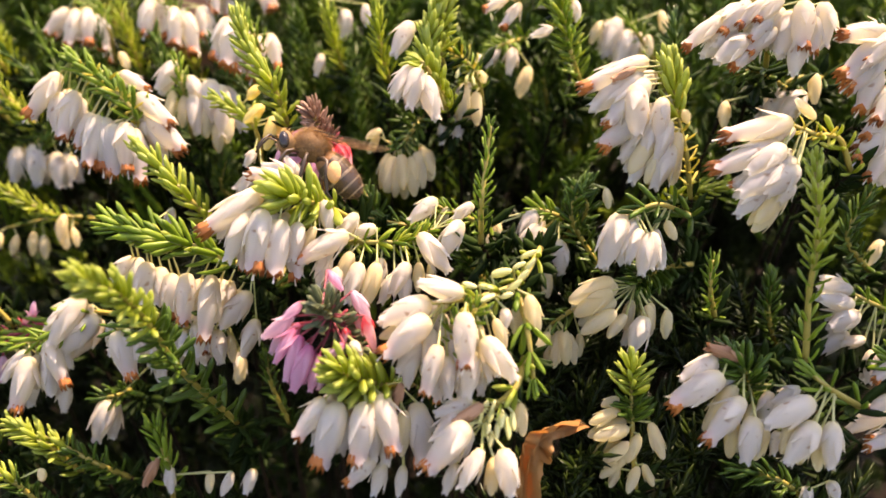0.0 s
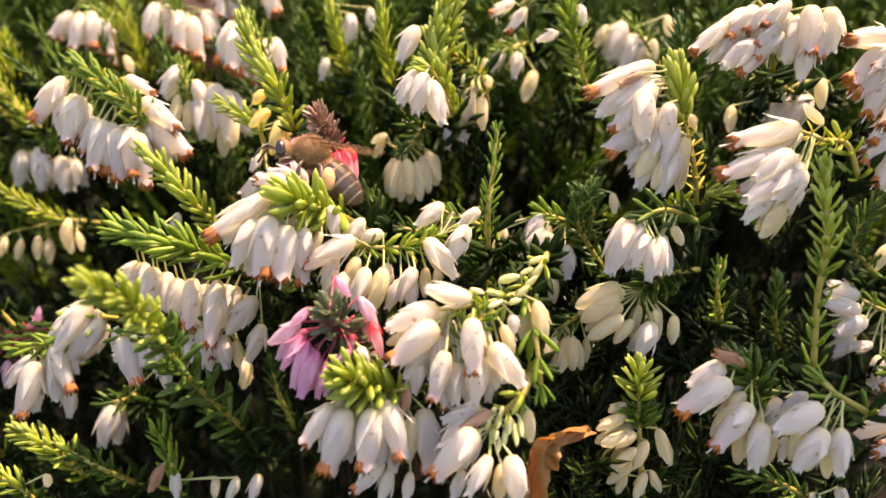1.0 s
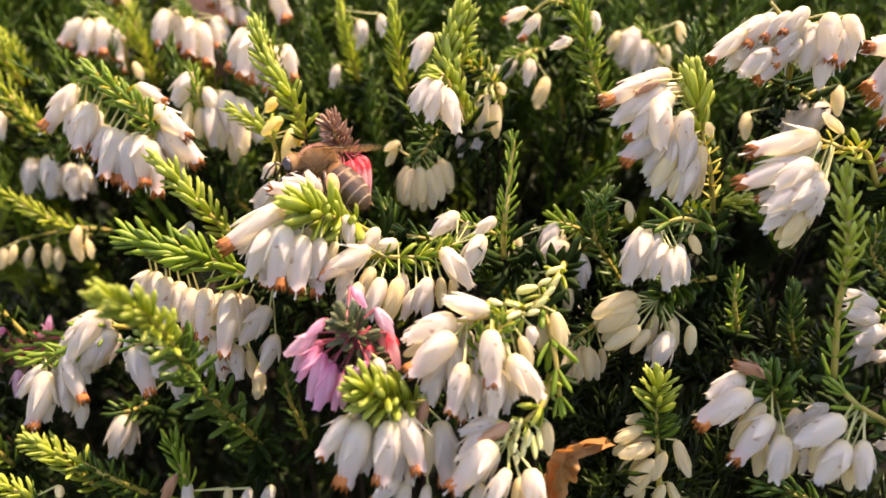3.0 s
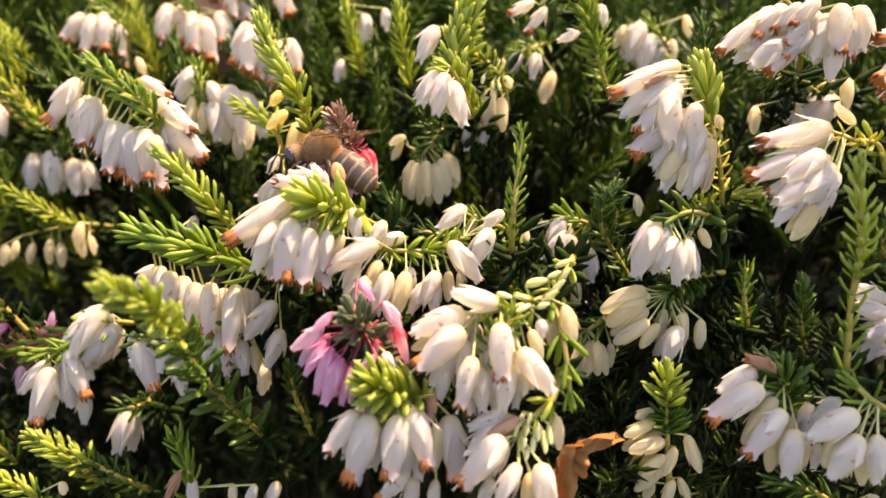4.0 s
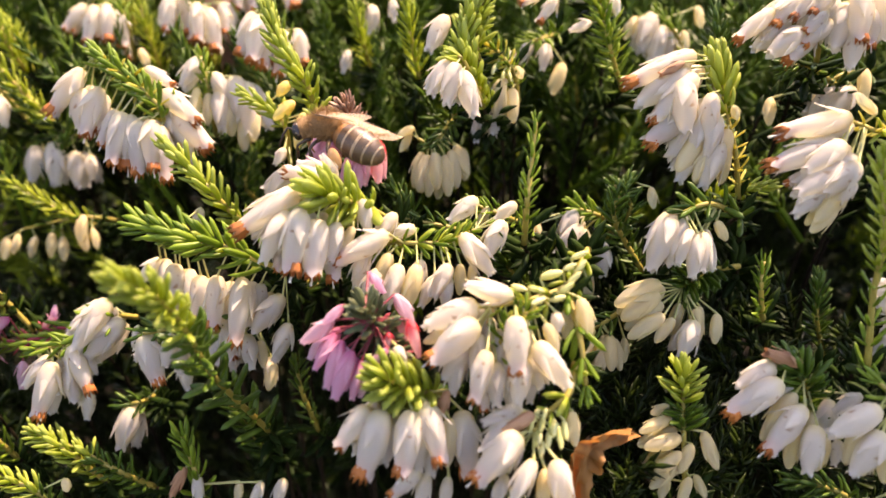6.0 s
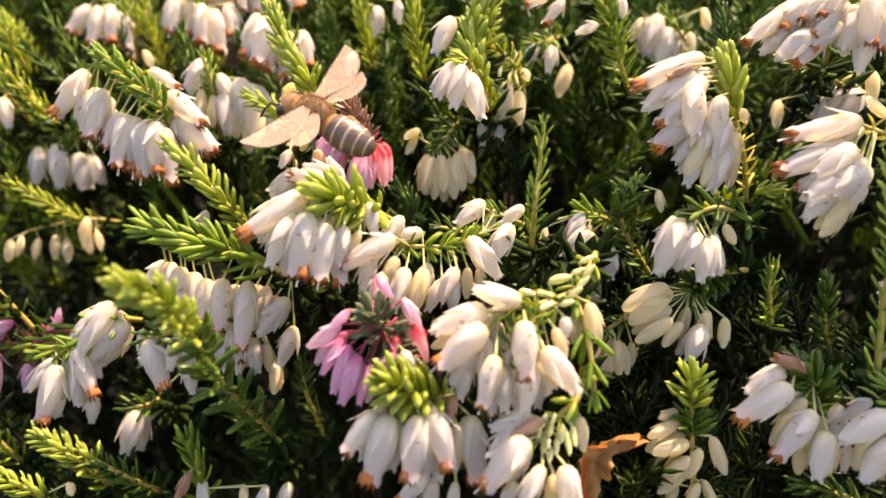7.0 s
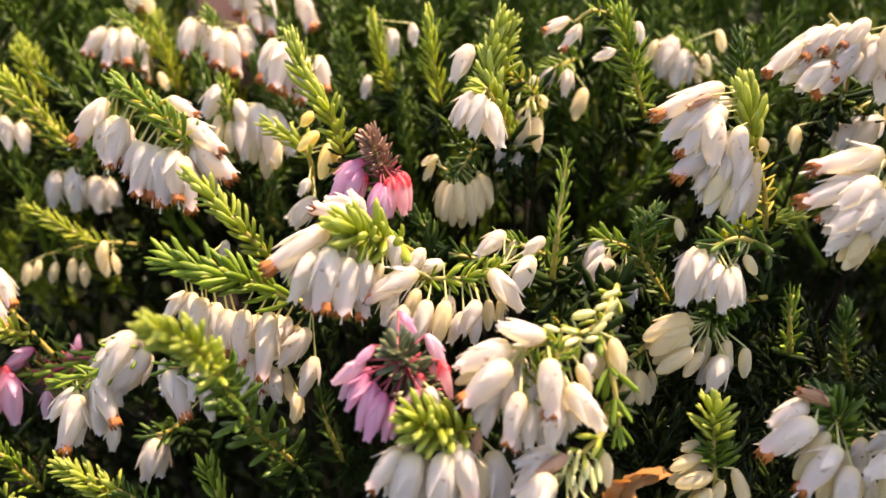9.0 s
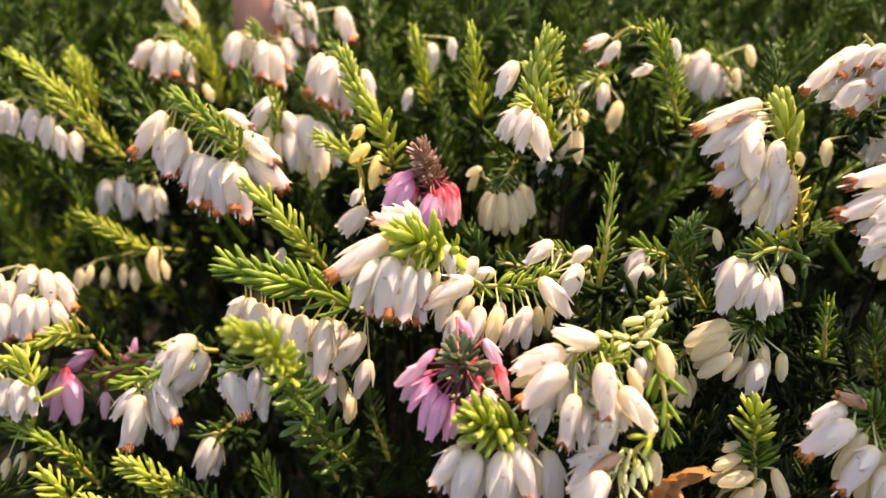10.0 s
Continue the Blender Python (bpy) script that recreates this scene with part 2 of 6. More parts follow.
# ---- flower pieces, of length 1 along -z; +z for leaves ----
def sepal_leaf(length, spread, width, lift, seed=0):
    """One long pointed sepal that hugs the bell on its +x side; its edges uneven, its tip lifted off."""
    rnd = random.Random(seed)
    vs, fs = [], []
    n, c = 9, 4
    edge = [[rnd.uniform(0.84, 1.1), rnd.uniform(0.84, 1.1)] for i in range(n + 1)]
    crease = [rnd.uniform(-0.006, 0.006) for i in range((n + 1) * (c + 1))]
    skew = rnd.uniform(-0.25, 0.25)
    for under in (0.0, 0.010):
        for i in range(n + 1):
            t = i / n
            r = 0.05 + spread * math.sin(min(1, t * 1.5) * math.pi * 0.5) + lift * t ** 2.4 + 0.016 - under
            w = width * math.sin(math.pi * min(1.0, 0.2 + 0.8 * t) ** 0.85) + 0.003
            for k in range(c + 1):
                q = k / c * 2 - 1
                b = q * w * edge[i][0 if q < 0 else 1] / max(r, 0.09) + skew * t * t
                rr = r + 0.014 * (1 - abs(q)) + crease[i * (c + 1) + k] * min(1.0, 3 * t)
                vs.append((rr * math.cos(b), rr * math.sin(b), -t * length * (1 - 0.03 * abs(q)) - 0.015))
    m = (n + 1) * (c + 1)
    for l in range(2):
        for i in range(n):
            for k in range(c):
                a = l * m + i * (c + 1) + k
                fs.append((a, a + 1, a + c + 2, a + c + 1))
    rim = [i * (c + 1) for i in range(n + 1)] + [n * (c + 1) + k for k in range(1, c + 1)] + [i * (c + 1) + c for i in range(n - 1, -1, -1)]
    for a, b in zip(rim, rim[1:]):
        fs.append((a, b, b + m, a + m))
    return vs, fs


def corolla_mesh(name, mat, profile, lobes, depth, seed=0):
    rnd = random.Random(seed)
    vs, fs = lathe(profile, 16, lobes, depth)
    bend, flat = rnd.uniform(-0.06, 0.06), rnd.uniform(0.9, 1.0)
    out = []
    for i, (x, y, z) in enumerate(vs):
        q = 1 + 0.05 * noise.noise((x * 9 + seed, y * 9, z * 4))
        out.append((x * q + bend * z * z, y * q * flat, z))
    return mesh(name, out, fs, mat)


OPEN_SHAPE = [(0.03, 0.0), (0.10, -0.03), (0.155, -0.12), (0.185, -0.28), (0.188, -0.45), (0.165, -0.66), (0.135, -0.83), (0.122, -0.91), (0.14, -0.985)]
BUD_SHAPE = [(0.03, 0.0), (0.10, -0.03), (0.165, -0.14), (0.2, -0.32), (0.2, -0.52), (0.165, -0.74), (0.115, -0.88), (0.07, -0.97), (0.02, -1.0)]
WHITE_SHAPE = [(0.03, 0.0), (0.10, -0.03), (0.165, -0.14), (0.195, -0.32), (0.19, -0.5), (0.155, -0.72), (0.112, -0.86), (0.088, -0.93), (0.1, -1.0)]
SLIM_SHAPE = [(0.03, 0.0), (0.08, -0.04), (0.135, -0.16), (0.165, -0.36), (0.162, -0.56), (0.13, -0.76), (0.095, -0.88), (0.075, -0.94), (0.08, -1.0)]


def anthers_mesh(name, reach, seed):
    """The crown of eight brown anthers in the mouth of a bell."""
    rnd = random.Random(seed)
    n = 24
    rings = [(0.06, -0.78), (0.1, -0.88), (0.118, -0.97), None, (0.07, -0.99), (0.02, -0.95)]
    vs, fs = [], []
    for ring in rings:
        for k in range(n):
            a = 2 * math.pi * k / n
            if ring is None:
                q = (0.05, 1.0, 0.55)[k % 3]
                r, z = 0.1 + 0.022 * q * rnd.uniform(0.7, 1.2), -0.99 - (reach - 0.98) * q * rnd.uniform(0.8, 1.15)
            else:
                r, z = ring
                r *= 1.05 if k % 3 else 0.86
            vs.append((r * math.cos(a), r * math.sin(a), z))
    for i in range(len(rings) - 1):
        for k in range(n):
            m = (k + 1) % n
            fs.append((i * n + k, i * n + m, (i + 1) * n + m, (i + 1) * n + k))
    fs.append(tuple(range(5 * n, 6 * n)))
    return mesh(name, vs, fs, anther_brown)


style_mesh = mesh("style", *tube([(0, 0, -0.8), (0.01, 0, -1.05), (0.02, 0.01, -1.15), (0.02, 0.01, -1.18)], [0.016, 0.014, 0.016, 0.022], 5), pin_white)


class Kind:
    def __init__(self, label, mat, shape, lobes, wide, sepal=None, anthers=None, stalk=None, loose=1.0):
        self.label, self.wide, self.stalk = label, wide, stalk
        self.corollas = [corolla_mesh("corolla", mat, [(r * q, z) for r, z in shape], 4, lobes, round(q * 100)) for q in (0.93, 0.97, 1.0, 1.04, 1.08)]
        self.sepals = [mesh("sepal", *sepal_leaf(sepal[1] * q, sepal[2], sepal[3] * v, lift * loose, 40 + i), sepal[0])
                       for i, (q, v, lift) in enumerate(((1.0, 1.0, 0.0), (0.92, 0.85, 0.03), (1.12, 0.9, 0.02), (0.85, 1.1, 0.10), (1.05, 0.75, 0.06), (0.78, 0.95, 0.16), (1.18, 1.0, 0.0)))] if sepal else []
        self.anthers = [anthers_mesh("anthers", anthers, 7 + i) for i in range(4)] if anthers else []


OPEN = Kind("white bell with brown stamens", petal_white, OPEN_SHAPE, -0.06, 1.08, (petal_white, 0.66, 0.125, 0.12), 1.10, stalk_green)
SLIM = Kind("slim white bell", petal_white, SLIM_SHAPE, -0.045, 1.14, (petal_white, 0.72, 0.105, 0.11), None, stalk_green, loose=0.25)
WHITE = Kind("closed white bell", petal_white, WHITE_SHAPE, -0.045, 1.15, (petal_white, 0.74, 0.14, 0.125), None, stalk_green, loose=0.5)
CREAM = Kind("cream bud", petal_cream, BUD_SHAPE, 0.0, 0.93, (petal_cream, 0.74, 0.14, 0.125), None, stalk_green, loose=0.25)
YELLOW = Kind("yellow bud", petal_yellow, BUD_SHAPE, 0.0, 1.1, (petal_yellow, 0.66, 0.14, 0.12), None, stalk_green, loose=0.25)
PINK = Kind("pink bell", petal_pink, SLIM_SHAPE, -0.02, 1.05, (petal_pink, 0.6, 0.105, 0.10), None, stem_red)
HOT = Kind("coral-pink bell with red sepals", petal_coral, SLIM_SHAPE, -0.03, 1.0, (petal_hot, 0.36, 0.115, 0.10), None, stem_red)
PALE = Kind("pale pink bell", petal_pale, SLIM_SHAPE, -0.02, 1.05, (petal_pale, 0.6, 0.105, 0.10), None, stem_red)
GREEN_BUD = Kind("small green bud", petal_green, BUD_SHAPE, 0.0, 1.15, None, None, stalk_green)
WITHERED = Kind("withered brown bell", petal_brown, OPEN_SHAPE, -0.05, 0.9, (petal_brown, 0.7, 0.125, 0.11), None, stalk_green)

stalk_meshes = {}
for _m in (stalk_green, stem_red, stem_shade_brown):
    stalk_meshes[_m.name] = mesh("pedicel", *tube([(0, 0, 0), (0, 0, 0.5), (0, 0, 0.9), (0, 0, 1.0)], [0.16, 0.15, 0.2, 0.24], 6), _m)


def needle(bend, width, sides=6, rings=6):
    """A blunt needle leaf, length 1 along z, grooved beneath and bent."""
    vs, fs = [], []
    for i in range(rings + 1):
        t = i / rings
        w = width * (0.55 + 0.45 * math.sin(min(1, t * 2.2) * math.pi / 2)) * (1 if t < 0.75 else math.sqrt(max(0.02, 1 - ((t - 0.75) / 0.252) ** 2)))
        off = bend * t * t
        for k in range(sides):
            a = 2 * math.pi * k / sides
            y = 0.72 * w * math.sin(a)
            if k == sides * 3 // 4:
                y *= 0.45
            vs.append((w * math.cos(a), y + off, t))
    for i in range(rings):
        for k in range(sides):
            n = (k + 1) % sides
            fs.append((i * sides + k, i * sides + n, (i + 1) * sides + n, (i + 1) * sides + k))
    fs.append(tuple(range(rings * sides, (rings + 1) * sides)))
    return vs, fs


NEEDLES = {key: [mesh("leaf", *needle(b, w * (1.15 if key == "young" else 1.0)), m) for b, w in ((-0.10, 0.110), (-0.2, 0.122), (0.02, 0.114), (-0.28, 0.104))] for key, m in leaf_mats.items()}

LABELS = {
    "open": "white heather sprig in full flower, brown stamens showing",
    "bud": "heather sprig with closed white and cream bells",
    "yellow": "heather sprig with pale yellow buds and a fresh green tip",
    "pink": "pink heather sprig with hanging bells and a dark needle tuft",
    "shoot": "leafy green heather shoot clothed in short needles",
}
rng = random.Random(11)


class Sprig:
    pass


def along(line, f):
    x = max(0.0, min(1.0, f)) * (len(line) - 1)
    i = min(int(x), len(line) - 2)
    return line[i].lerp(line[i + 1], x - i), (line[i + 1] - line[i]).normalized()


def frame_to(z, y):
    """A turn whose z is z and whose y leans to y."""
    z = z.normalized()
    x = y.cross(z)
    x = x.normalized() if x.length > 1e-6 else z.orthogonal().normalized()
    return Matrix((x, z.cross(x), z)).transposed().to_4x4()


_nv, _nf = needle(-0.15, 0.12, 4, 3)
_nv = np.array(_nv)


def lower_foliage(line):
    """Needles that clothe the woody part of a stem, joined, coloured as in shade."""
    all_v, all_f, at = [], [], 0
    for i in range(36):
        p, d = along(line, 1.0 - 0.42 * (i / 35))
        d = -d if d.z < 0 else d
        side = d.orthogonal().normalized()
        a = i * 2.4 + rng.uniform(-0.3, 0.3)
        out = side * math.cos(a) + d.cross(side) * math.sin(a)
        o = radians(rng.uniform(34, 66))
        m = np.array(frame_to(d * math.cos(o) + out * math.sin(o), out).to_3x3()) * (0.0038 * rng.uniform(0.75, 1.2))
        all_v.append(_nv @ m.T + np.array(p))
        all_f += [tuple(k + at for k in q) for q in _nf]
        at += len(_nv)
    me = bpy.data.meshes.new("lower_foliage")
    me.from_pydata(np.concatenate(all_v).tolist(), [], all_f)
    me.materials.append(low_shade_mat)
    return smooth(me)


def sprig(kind, *points, label=""):
    """A rooted heather stem: woody from the ground, green where it carries leaves. Points in millimetres, from below upwards."""
    s = Sprig()
    pts = [Vector(p) * MM for p in points]
    first = pts[0]
    foot = Vector((first.x * 0.9 + rng.uniform(-0.006, 0.006), first.y + rng.uniform(0.045, 0.065), -0.002))
    low = first + Vector((rng.uniform(-0.006, 0.006), 0.017, -0.026))
    s.root = new("pink_heather_sprig" if kind == "pink" else "heather_shoot" if kind == "shoot" else "heather_sprig")
    s.root.location = foot
    tagged(s.root, label or LABELS[kind], "heather", "heather shoots" if kind == "shoot" else "flowering heather sprigs")
    s.line = spline(pts, 8)
    n = len(s.line)
    woody = spline([foot, low, first], 6)
    low_needles = lower_foliage(woody)
    tagged(put(s, "lower_foliage", low_needles, Matrix.Identity(4)), "needles low on the stem, shade put into their dark colour", kind="stuff")
    put(s, "woody_stem", mesh("woody_stem", *tube(woody, [0.0003 - 0.00008 * i / (len(woody) - 1) for i in range(len(woody))], 7), stem_shade_brown), Matrix.Identity(4))
    put(s, "stem", mesh("stem", *tube(s.line, [0.00034 - 0.00016 * i / (n - 1) for i in range(n)], 7), stem_green), Matrix.Identity(4))
    return s


def put(s, name, me, m, parent=None):
    """Links me as a part of the sprig, at the world pose m."""
    ob = new(name, me)
    ob.parent = s.root
    ob.matrix_basis = Matrix.Translation(-s.root.location) @ m
    return ob


def leaves(s, f0, f1, count, length, angle, look_):
    """Whorls of needles along the stem from f0 to f1; closer and more upright at the tip."""
    far = s.line[-1].y > 0.098 and look_ in far_mats
    count = count * (1.5 if far else 1.2)
    rows = max(2, round(count / 4))
    nv, nf = needle(-0.14, 0.11, 4, 4)
    nv, all_v, all_f, at = np.array(nv), [], [], 0
    for i in range(rows):
        u = i / (rows - 1)
        f = f0 + (f1 - f0) * u ** 0.9
        p, d = along(s.line, f)
        side = d.orthogonal().normalized()
        other = d.cross(side)
        turn = (i % 2) * math.pi / 4 + rng.uniform(-0.25, 0.25)
        for k in range(4):
            a = turn + k * math.pi / 2 + rng.uniform(-0.22, 0.22)
            out = side * math.cos(a) + other * math.sin(a)
            open_ = radians((angle * 1.3 if angle < 38 else angle) * (1.12 - 0.55 * (u ** 3 if f1 > 0.95 else 0.0)) + rng.uniform(-11, 11))
            way = d * math.cos(open_) + out * math.sin(open_) + Vector((0, 0, rng.uniform(-0.02, 0.1)))
            size = length * MM * rng.uniform(0.78, 1.15) * (1.0 - 0.28 * u ** 4)
            m = Matrix.Translation(p + out * 0.0002) @ frame_to(way, out) @ Matrix.Diagonal((size, size, size, 1))
            if not far:
                put(s, "leaf", rng.choice(NEEDLES[look_]), m)
                continue
            all_v.append(nv @ np.array(m.to_3x3()).T + np.array(m.translation))
            all_f += [tuple(i + at for i in q) for q in nf]
            at += len(nv)
    if far:
        me = bpy.data.meshes.new("foliage")
        me.from_pydata(np.concatenate(all_v).tolist(), [], all_f)
        me.materials.append(far_mats[look_])
        tagged(put(s, "foliage", smooth(me), Matrix.Identity(4)), "short needles that clothe the stem", kind="stuff")


def bell(s, kind, bx, by, bz, tx, ty, tz):
    """A bell that hangs from its base to its mouth, in millimetres, with its pedicel back to the stem."""
    base, tip = Vector((bx, by, bz)) * MM, Vector((tx, ty, tz)) * MM
    way = tip - base
    long_ = way.length
    wide = min(max(long_, 0.0026), 0.0060) * kind.wide * rng.uniform(0.94, 1.12)
    m = Matrix.Translation(base) @ frame_to(-way, Vector((rng.uniform(-1, 1), rng.uniform(-1, 1), 0.3))) @ Matrix.Diagonal((wide, wide, long_, 1))
    if kind is GREEN_BUD:
        m = Matrix.Translation(base) @ frame_to(-way, Vector((1, 0, 0.3))) @ Matrix.Diagonal((long_ * 1.0, long_ * 1.0, long_ * 1.1, 1))
    b = put(s, "bell" if kind is not GREEN_BUD else "bud", rng.choice(kind.corollas), m)
    tagged(b, kind.label)
    if kind.sepals:
        turn = rng.uniform(0, 90)
        for k in range(4):
            c = new("sepal", rng.choice(kind.sepals))
            c.parent = b
            c.matrix_basis = pose(0, 0, 0, 0, 0, turn + 90 * k + rng.uniform(-9, 9))
    if kind.anthers:
        c = new("stamen_crown", rng.choice(kind.anthers))
        c.parent = b
        if rng.random() < 0.6:
            e = new("style", style_mesh)
            e.parent = b
    near = min(s.line, key=lambda q: (q - base).length + 0.3 * max(0.0, (base - q).z))
    gap = base - near
    if 0.0004 < gap.length < 0.0075:
        r = 0.00062
        put(s, "pedicel", stalk_meshes[kind.stalk.name], Matrix.Translation(near) @ frame_to(gap, Vector((1, 0, 0))) @ Matrix.Diagonal((r, r, gap.length, 1)))


# ---- ground ----
def ground():
    rnd = random.Random(3)
    xs = [-400, -60, -12, -3, -1, -0.5] + [-0.3 + 0.03 * i for i in range(21)] + [0.5, 1, 3, 12, 60, 400]
    vs, fs = [], []
    n = len(xs)
    for y in xs:
        for x in xs:
            vs.append((x, y + 0.1, rnd.uniform(-0.004, 0.0) if abs(x) < 0.5 and abs(y) < 0.5 else -0.002))
    for j in range(n - 1):
        for i in range(n - 1):
            fs.append((j * n + i, j * n + i + 1, (j + 1) * n + i + 1, (j + 1) * n + i))
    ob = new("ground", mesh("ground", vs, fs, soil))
    tagged(ob, "bare garden soil beneath the heather, shade put into its colour", "ground", kind="structure")


ground()


# ---- the thicket behind and beneath the flowering sprigs ----
def thicket(name, label, seed, count, box, length, needles_each, mat, keep, reach=0.016):
    """Crowded leafy shoots, joined into one mass; keep(x, y, z) says where one may stand."""
    rnd = random.Random(seed)
    nv, nf = needle(-0.12, 0.125, 3, 2)
    nv = np.array(nv)
    all_v, all_f, at = [], [], 0
    made = 0
    while made < count:
        p = Vector([rnd.uniform(a, b) for a, b in box])
        if not keep(*p):
            continue
        made += 1
        d = Vector((rnd.uniform(-0.6, 0.6), rnd.uniform(-0.75, 0.35), rnd.uniform(0.35, 1.0))).normalized()
        span = rnd.uniform(0.6, 1.3) * max(reach, 3 * length if length > 0.01 else 0.0)
        side = d.orthogonal().normalized()
        other = d.cross(side)
        tv, tf = tube([p - d * span * 0.8, p, p + d * span], [0.0006, 0.0004, 0.00025], 4)
        all_v.append(np.array(tv))
        all_f += [tuple(i + at for i in q) for q in tf]
        at += len(tv)
        for k in range(needles_each):
            u = k / needles_each
            a = k * 2.4 + rnd.uniform(-0.3, 0.3)
            out = side * math.cos(a) + other * math.sin(a)
            o = radians(rnd.uniform(30, 62) * (1.1 - 0.5 * u ** 3))
            way = d * math.cos(o) + out * math.sin(o)
            m = np.array(frame_to(way, out).to_3x3()) * (length * rnd.uniform(0.75, 1.2))
            v = nv @ m.T + np.array(p + d * span * (u * 1.5 - 0.5))
            all_v.append(v)
            all_f += [tuple(i + at for i in q) for q in nf]
            at += len(v)
    me = bpy.data.meshes.new(name)
    me.from_pydata(np.concatenate(all_v).tolist(), [], all_f)
    me.materials.append(mat)
    ob = new(name, smooth(me))
    tagged(ob, label, "heather", kind="stuff")


CT, ST = math.cos(radians(TILT)), math.sin(radians(TILT))


def face(y, z):
    """How far back of the flowering face of the plant a place lies, in metres."""
    z = z - EYE
    depth, rise = y * CT + z * ST, -y * ST + z * CT
    return depth - (0.083 + 0.62 * (rise + 0.016))


# Which of the three tints a layer gets imitates how light falls there.
thicket("heather_thicket", "fine heather needles, half shade put into their green", 15, 760, ((-0.095, 0.085), (0.06, 0.20), (0.186, 0.24)), 0.0027, 58, thicket_half_shade_tint,
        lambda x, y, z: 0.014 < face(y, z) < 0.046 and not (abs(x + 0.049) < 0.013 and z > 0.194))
thicket("heather_thicket", "distant heather that fills the bed behind the patch", 16, 620, ((-0.55, 0.55), (0.36, 0.95), (0.0, 0.17)), 0.015, 30, thicket_half_shade_tint,
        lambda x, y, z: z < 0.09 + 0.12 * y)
# Colour close to black makes the gaps read as deep shade.
thicket("heather_thicket", "dense mass of heather needles, shade put into their dark green", 5, 800, ((-0.085, 0.085), (0.05, 0.20), (0.08, 0.19)), 0.0030, 56, thicket_shade_tint,
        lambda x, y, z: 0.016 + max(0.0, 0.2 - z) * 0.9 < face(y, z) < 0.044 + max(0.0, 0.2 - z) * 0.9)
thicket("heather_thicket", "heather foliage behind the flowers, sunlight put into its colour", 6, 900, ((-0.15, 0.15), (0.06, 0.30), (0.165, 0.262)), 0.0034, 52, thicket_sunlight_tint,
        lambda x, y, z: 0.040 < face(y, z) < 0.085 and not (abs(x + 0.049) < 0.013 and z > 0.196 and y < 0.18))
# Added to fill lit gaps with the colour of shade.
thicket("heather_thicket", "needles coloured as shade in the gaps under the flowers", 17, 110, ((0.004, 0.045), (0.06, 0.12), (0.13, 0.174)), 0.0026, 46, thicket_shade_tint,
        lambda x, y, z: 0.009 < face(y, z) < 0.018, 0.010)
# Lower half of the sunlit layer, given the shade colour.
thicket("heather_thicket", "heather needles low in the plant, coloured as in shade", 7, 420, ((-0.15, 0.15), (0.06, 0.30), (0.02, 0.175)), 0.0045, 44, thicket_shade_tint,
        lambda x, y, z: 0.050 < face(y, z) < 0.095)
# Covers the bright ground behind with shade-coloured needles.
thicket("heather_thicket", "low heather growth that covers the bed behind", 8, 760, ((-0.22, 0.22), (0.12, 0.42), (0.0, 0.16)), 0.0085, 30, thicket_shade_tint,
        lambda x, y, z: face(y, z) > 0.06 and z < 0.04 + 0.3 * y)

# Out of view on both sides; added to block light coming in sideways.
thicket("heather_thicket", "unseen heather growth beside the flowering patch, added to shade it", 12, 260, ((-0.16, 0.16), (0.03, 0.20), (0.08, 0.245)), 0.0045, 40, thicket_shade_tint,
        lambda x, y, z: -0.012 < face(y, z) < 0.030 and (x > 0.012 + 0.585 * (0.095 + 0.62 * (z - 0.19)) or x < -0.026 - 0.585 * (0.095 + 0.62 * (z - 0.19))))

# Unseen branch, placed to cast shade on the lower right flowers.
thicket("heather_thicket", "unseen heather branch arching over, added to shade the lower flowers", 13, 230, ((0.042, 0.088), (0.071, 0.083), (0.226, 0.244)), 0.0032, 36, thicket_shade_tint,
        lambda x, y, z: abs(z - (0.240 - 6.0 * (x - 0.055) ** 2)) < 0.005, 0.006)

# ---- the heather, sprig by sprig (millimetres) ----
s = sprig("open", (-37.5, 96.5, 194.7), (-37.5, 93.9, 200.1), (-40.5, 95.0, 202.9), (-44.8, 96.2, 205.9), label="white heather sprig with a fan of brown-tipped bells")
leaves(s, .25, 1, 36, 3.0, 44, "mid")
leaves(s, .2, .9, 22, 1.9, 78, "lime")
bell(s, OPEN, -47.2, 97.7, 203.9, -51.1, 95.5, 199.2)
bell(s, WHITE, -48.6, 98.3, 202.7, -51.0, 96.5, 199.2)
bell(s, WHITE, -47.7, 97.4, 201.7, -47.7, 95.2, 197.1)
bell(s, OPEN, -44.8, 95.9, 202.1, -46.3, 93.5, 196.9)
bell(s, OPEN, -44.7, 96.4, 201.2, -45.5, 94.5, 197.1)
bell(s, OPEN, -42.8, 94.9, 199.6, -44.4, 93.1, 195.8)
bell(s, OPEN, -41.7, 93.8, 199.6, -42.6, 91.3, 194.0)
bell(s, OPEN, -40.9, 94.1, 199.2, -41.1, 91.5, 193.5)
bell(s, OPEN, -39.6, 93.3, 198.7, -39.8, 90.7, 193.0)
bell(s, OPEN, -38.1, 92.7, 198.9, -37.7, 90.3, 193.6)
bell(s, WHITE, -39.6, 94.4, 198.8, -39.2, 91.9, 193.3)
bell(s, OPEN, -37.5, 93.6, 198.0, -36.6, 90.9, 192.1)
bell(s, OPEN, -37.5, 96.0, 201.6, -33.3, 94.3, 198.2)
bell(s, OPEN, -40.2, 98.8, 203.8, -36.7, 97.7, 202.0)
bell(s, WHITE, -37.4, 95.7, 198.8, -34.3, 94.0, 195.3)
bell(s, OPEN, -36.8, 96.0, 199.1, -32.4, 94.1, 194.9)
bell(s, WHITE, -35.8, 96.1, 197.0, -34.7, 94.2, 193.2)
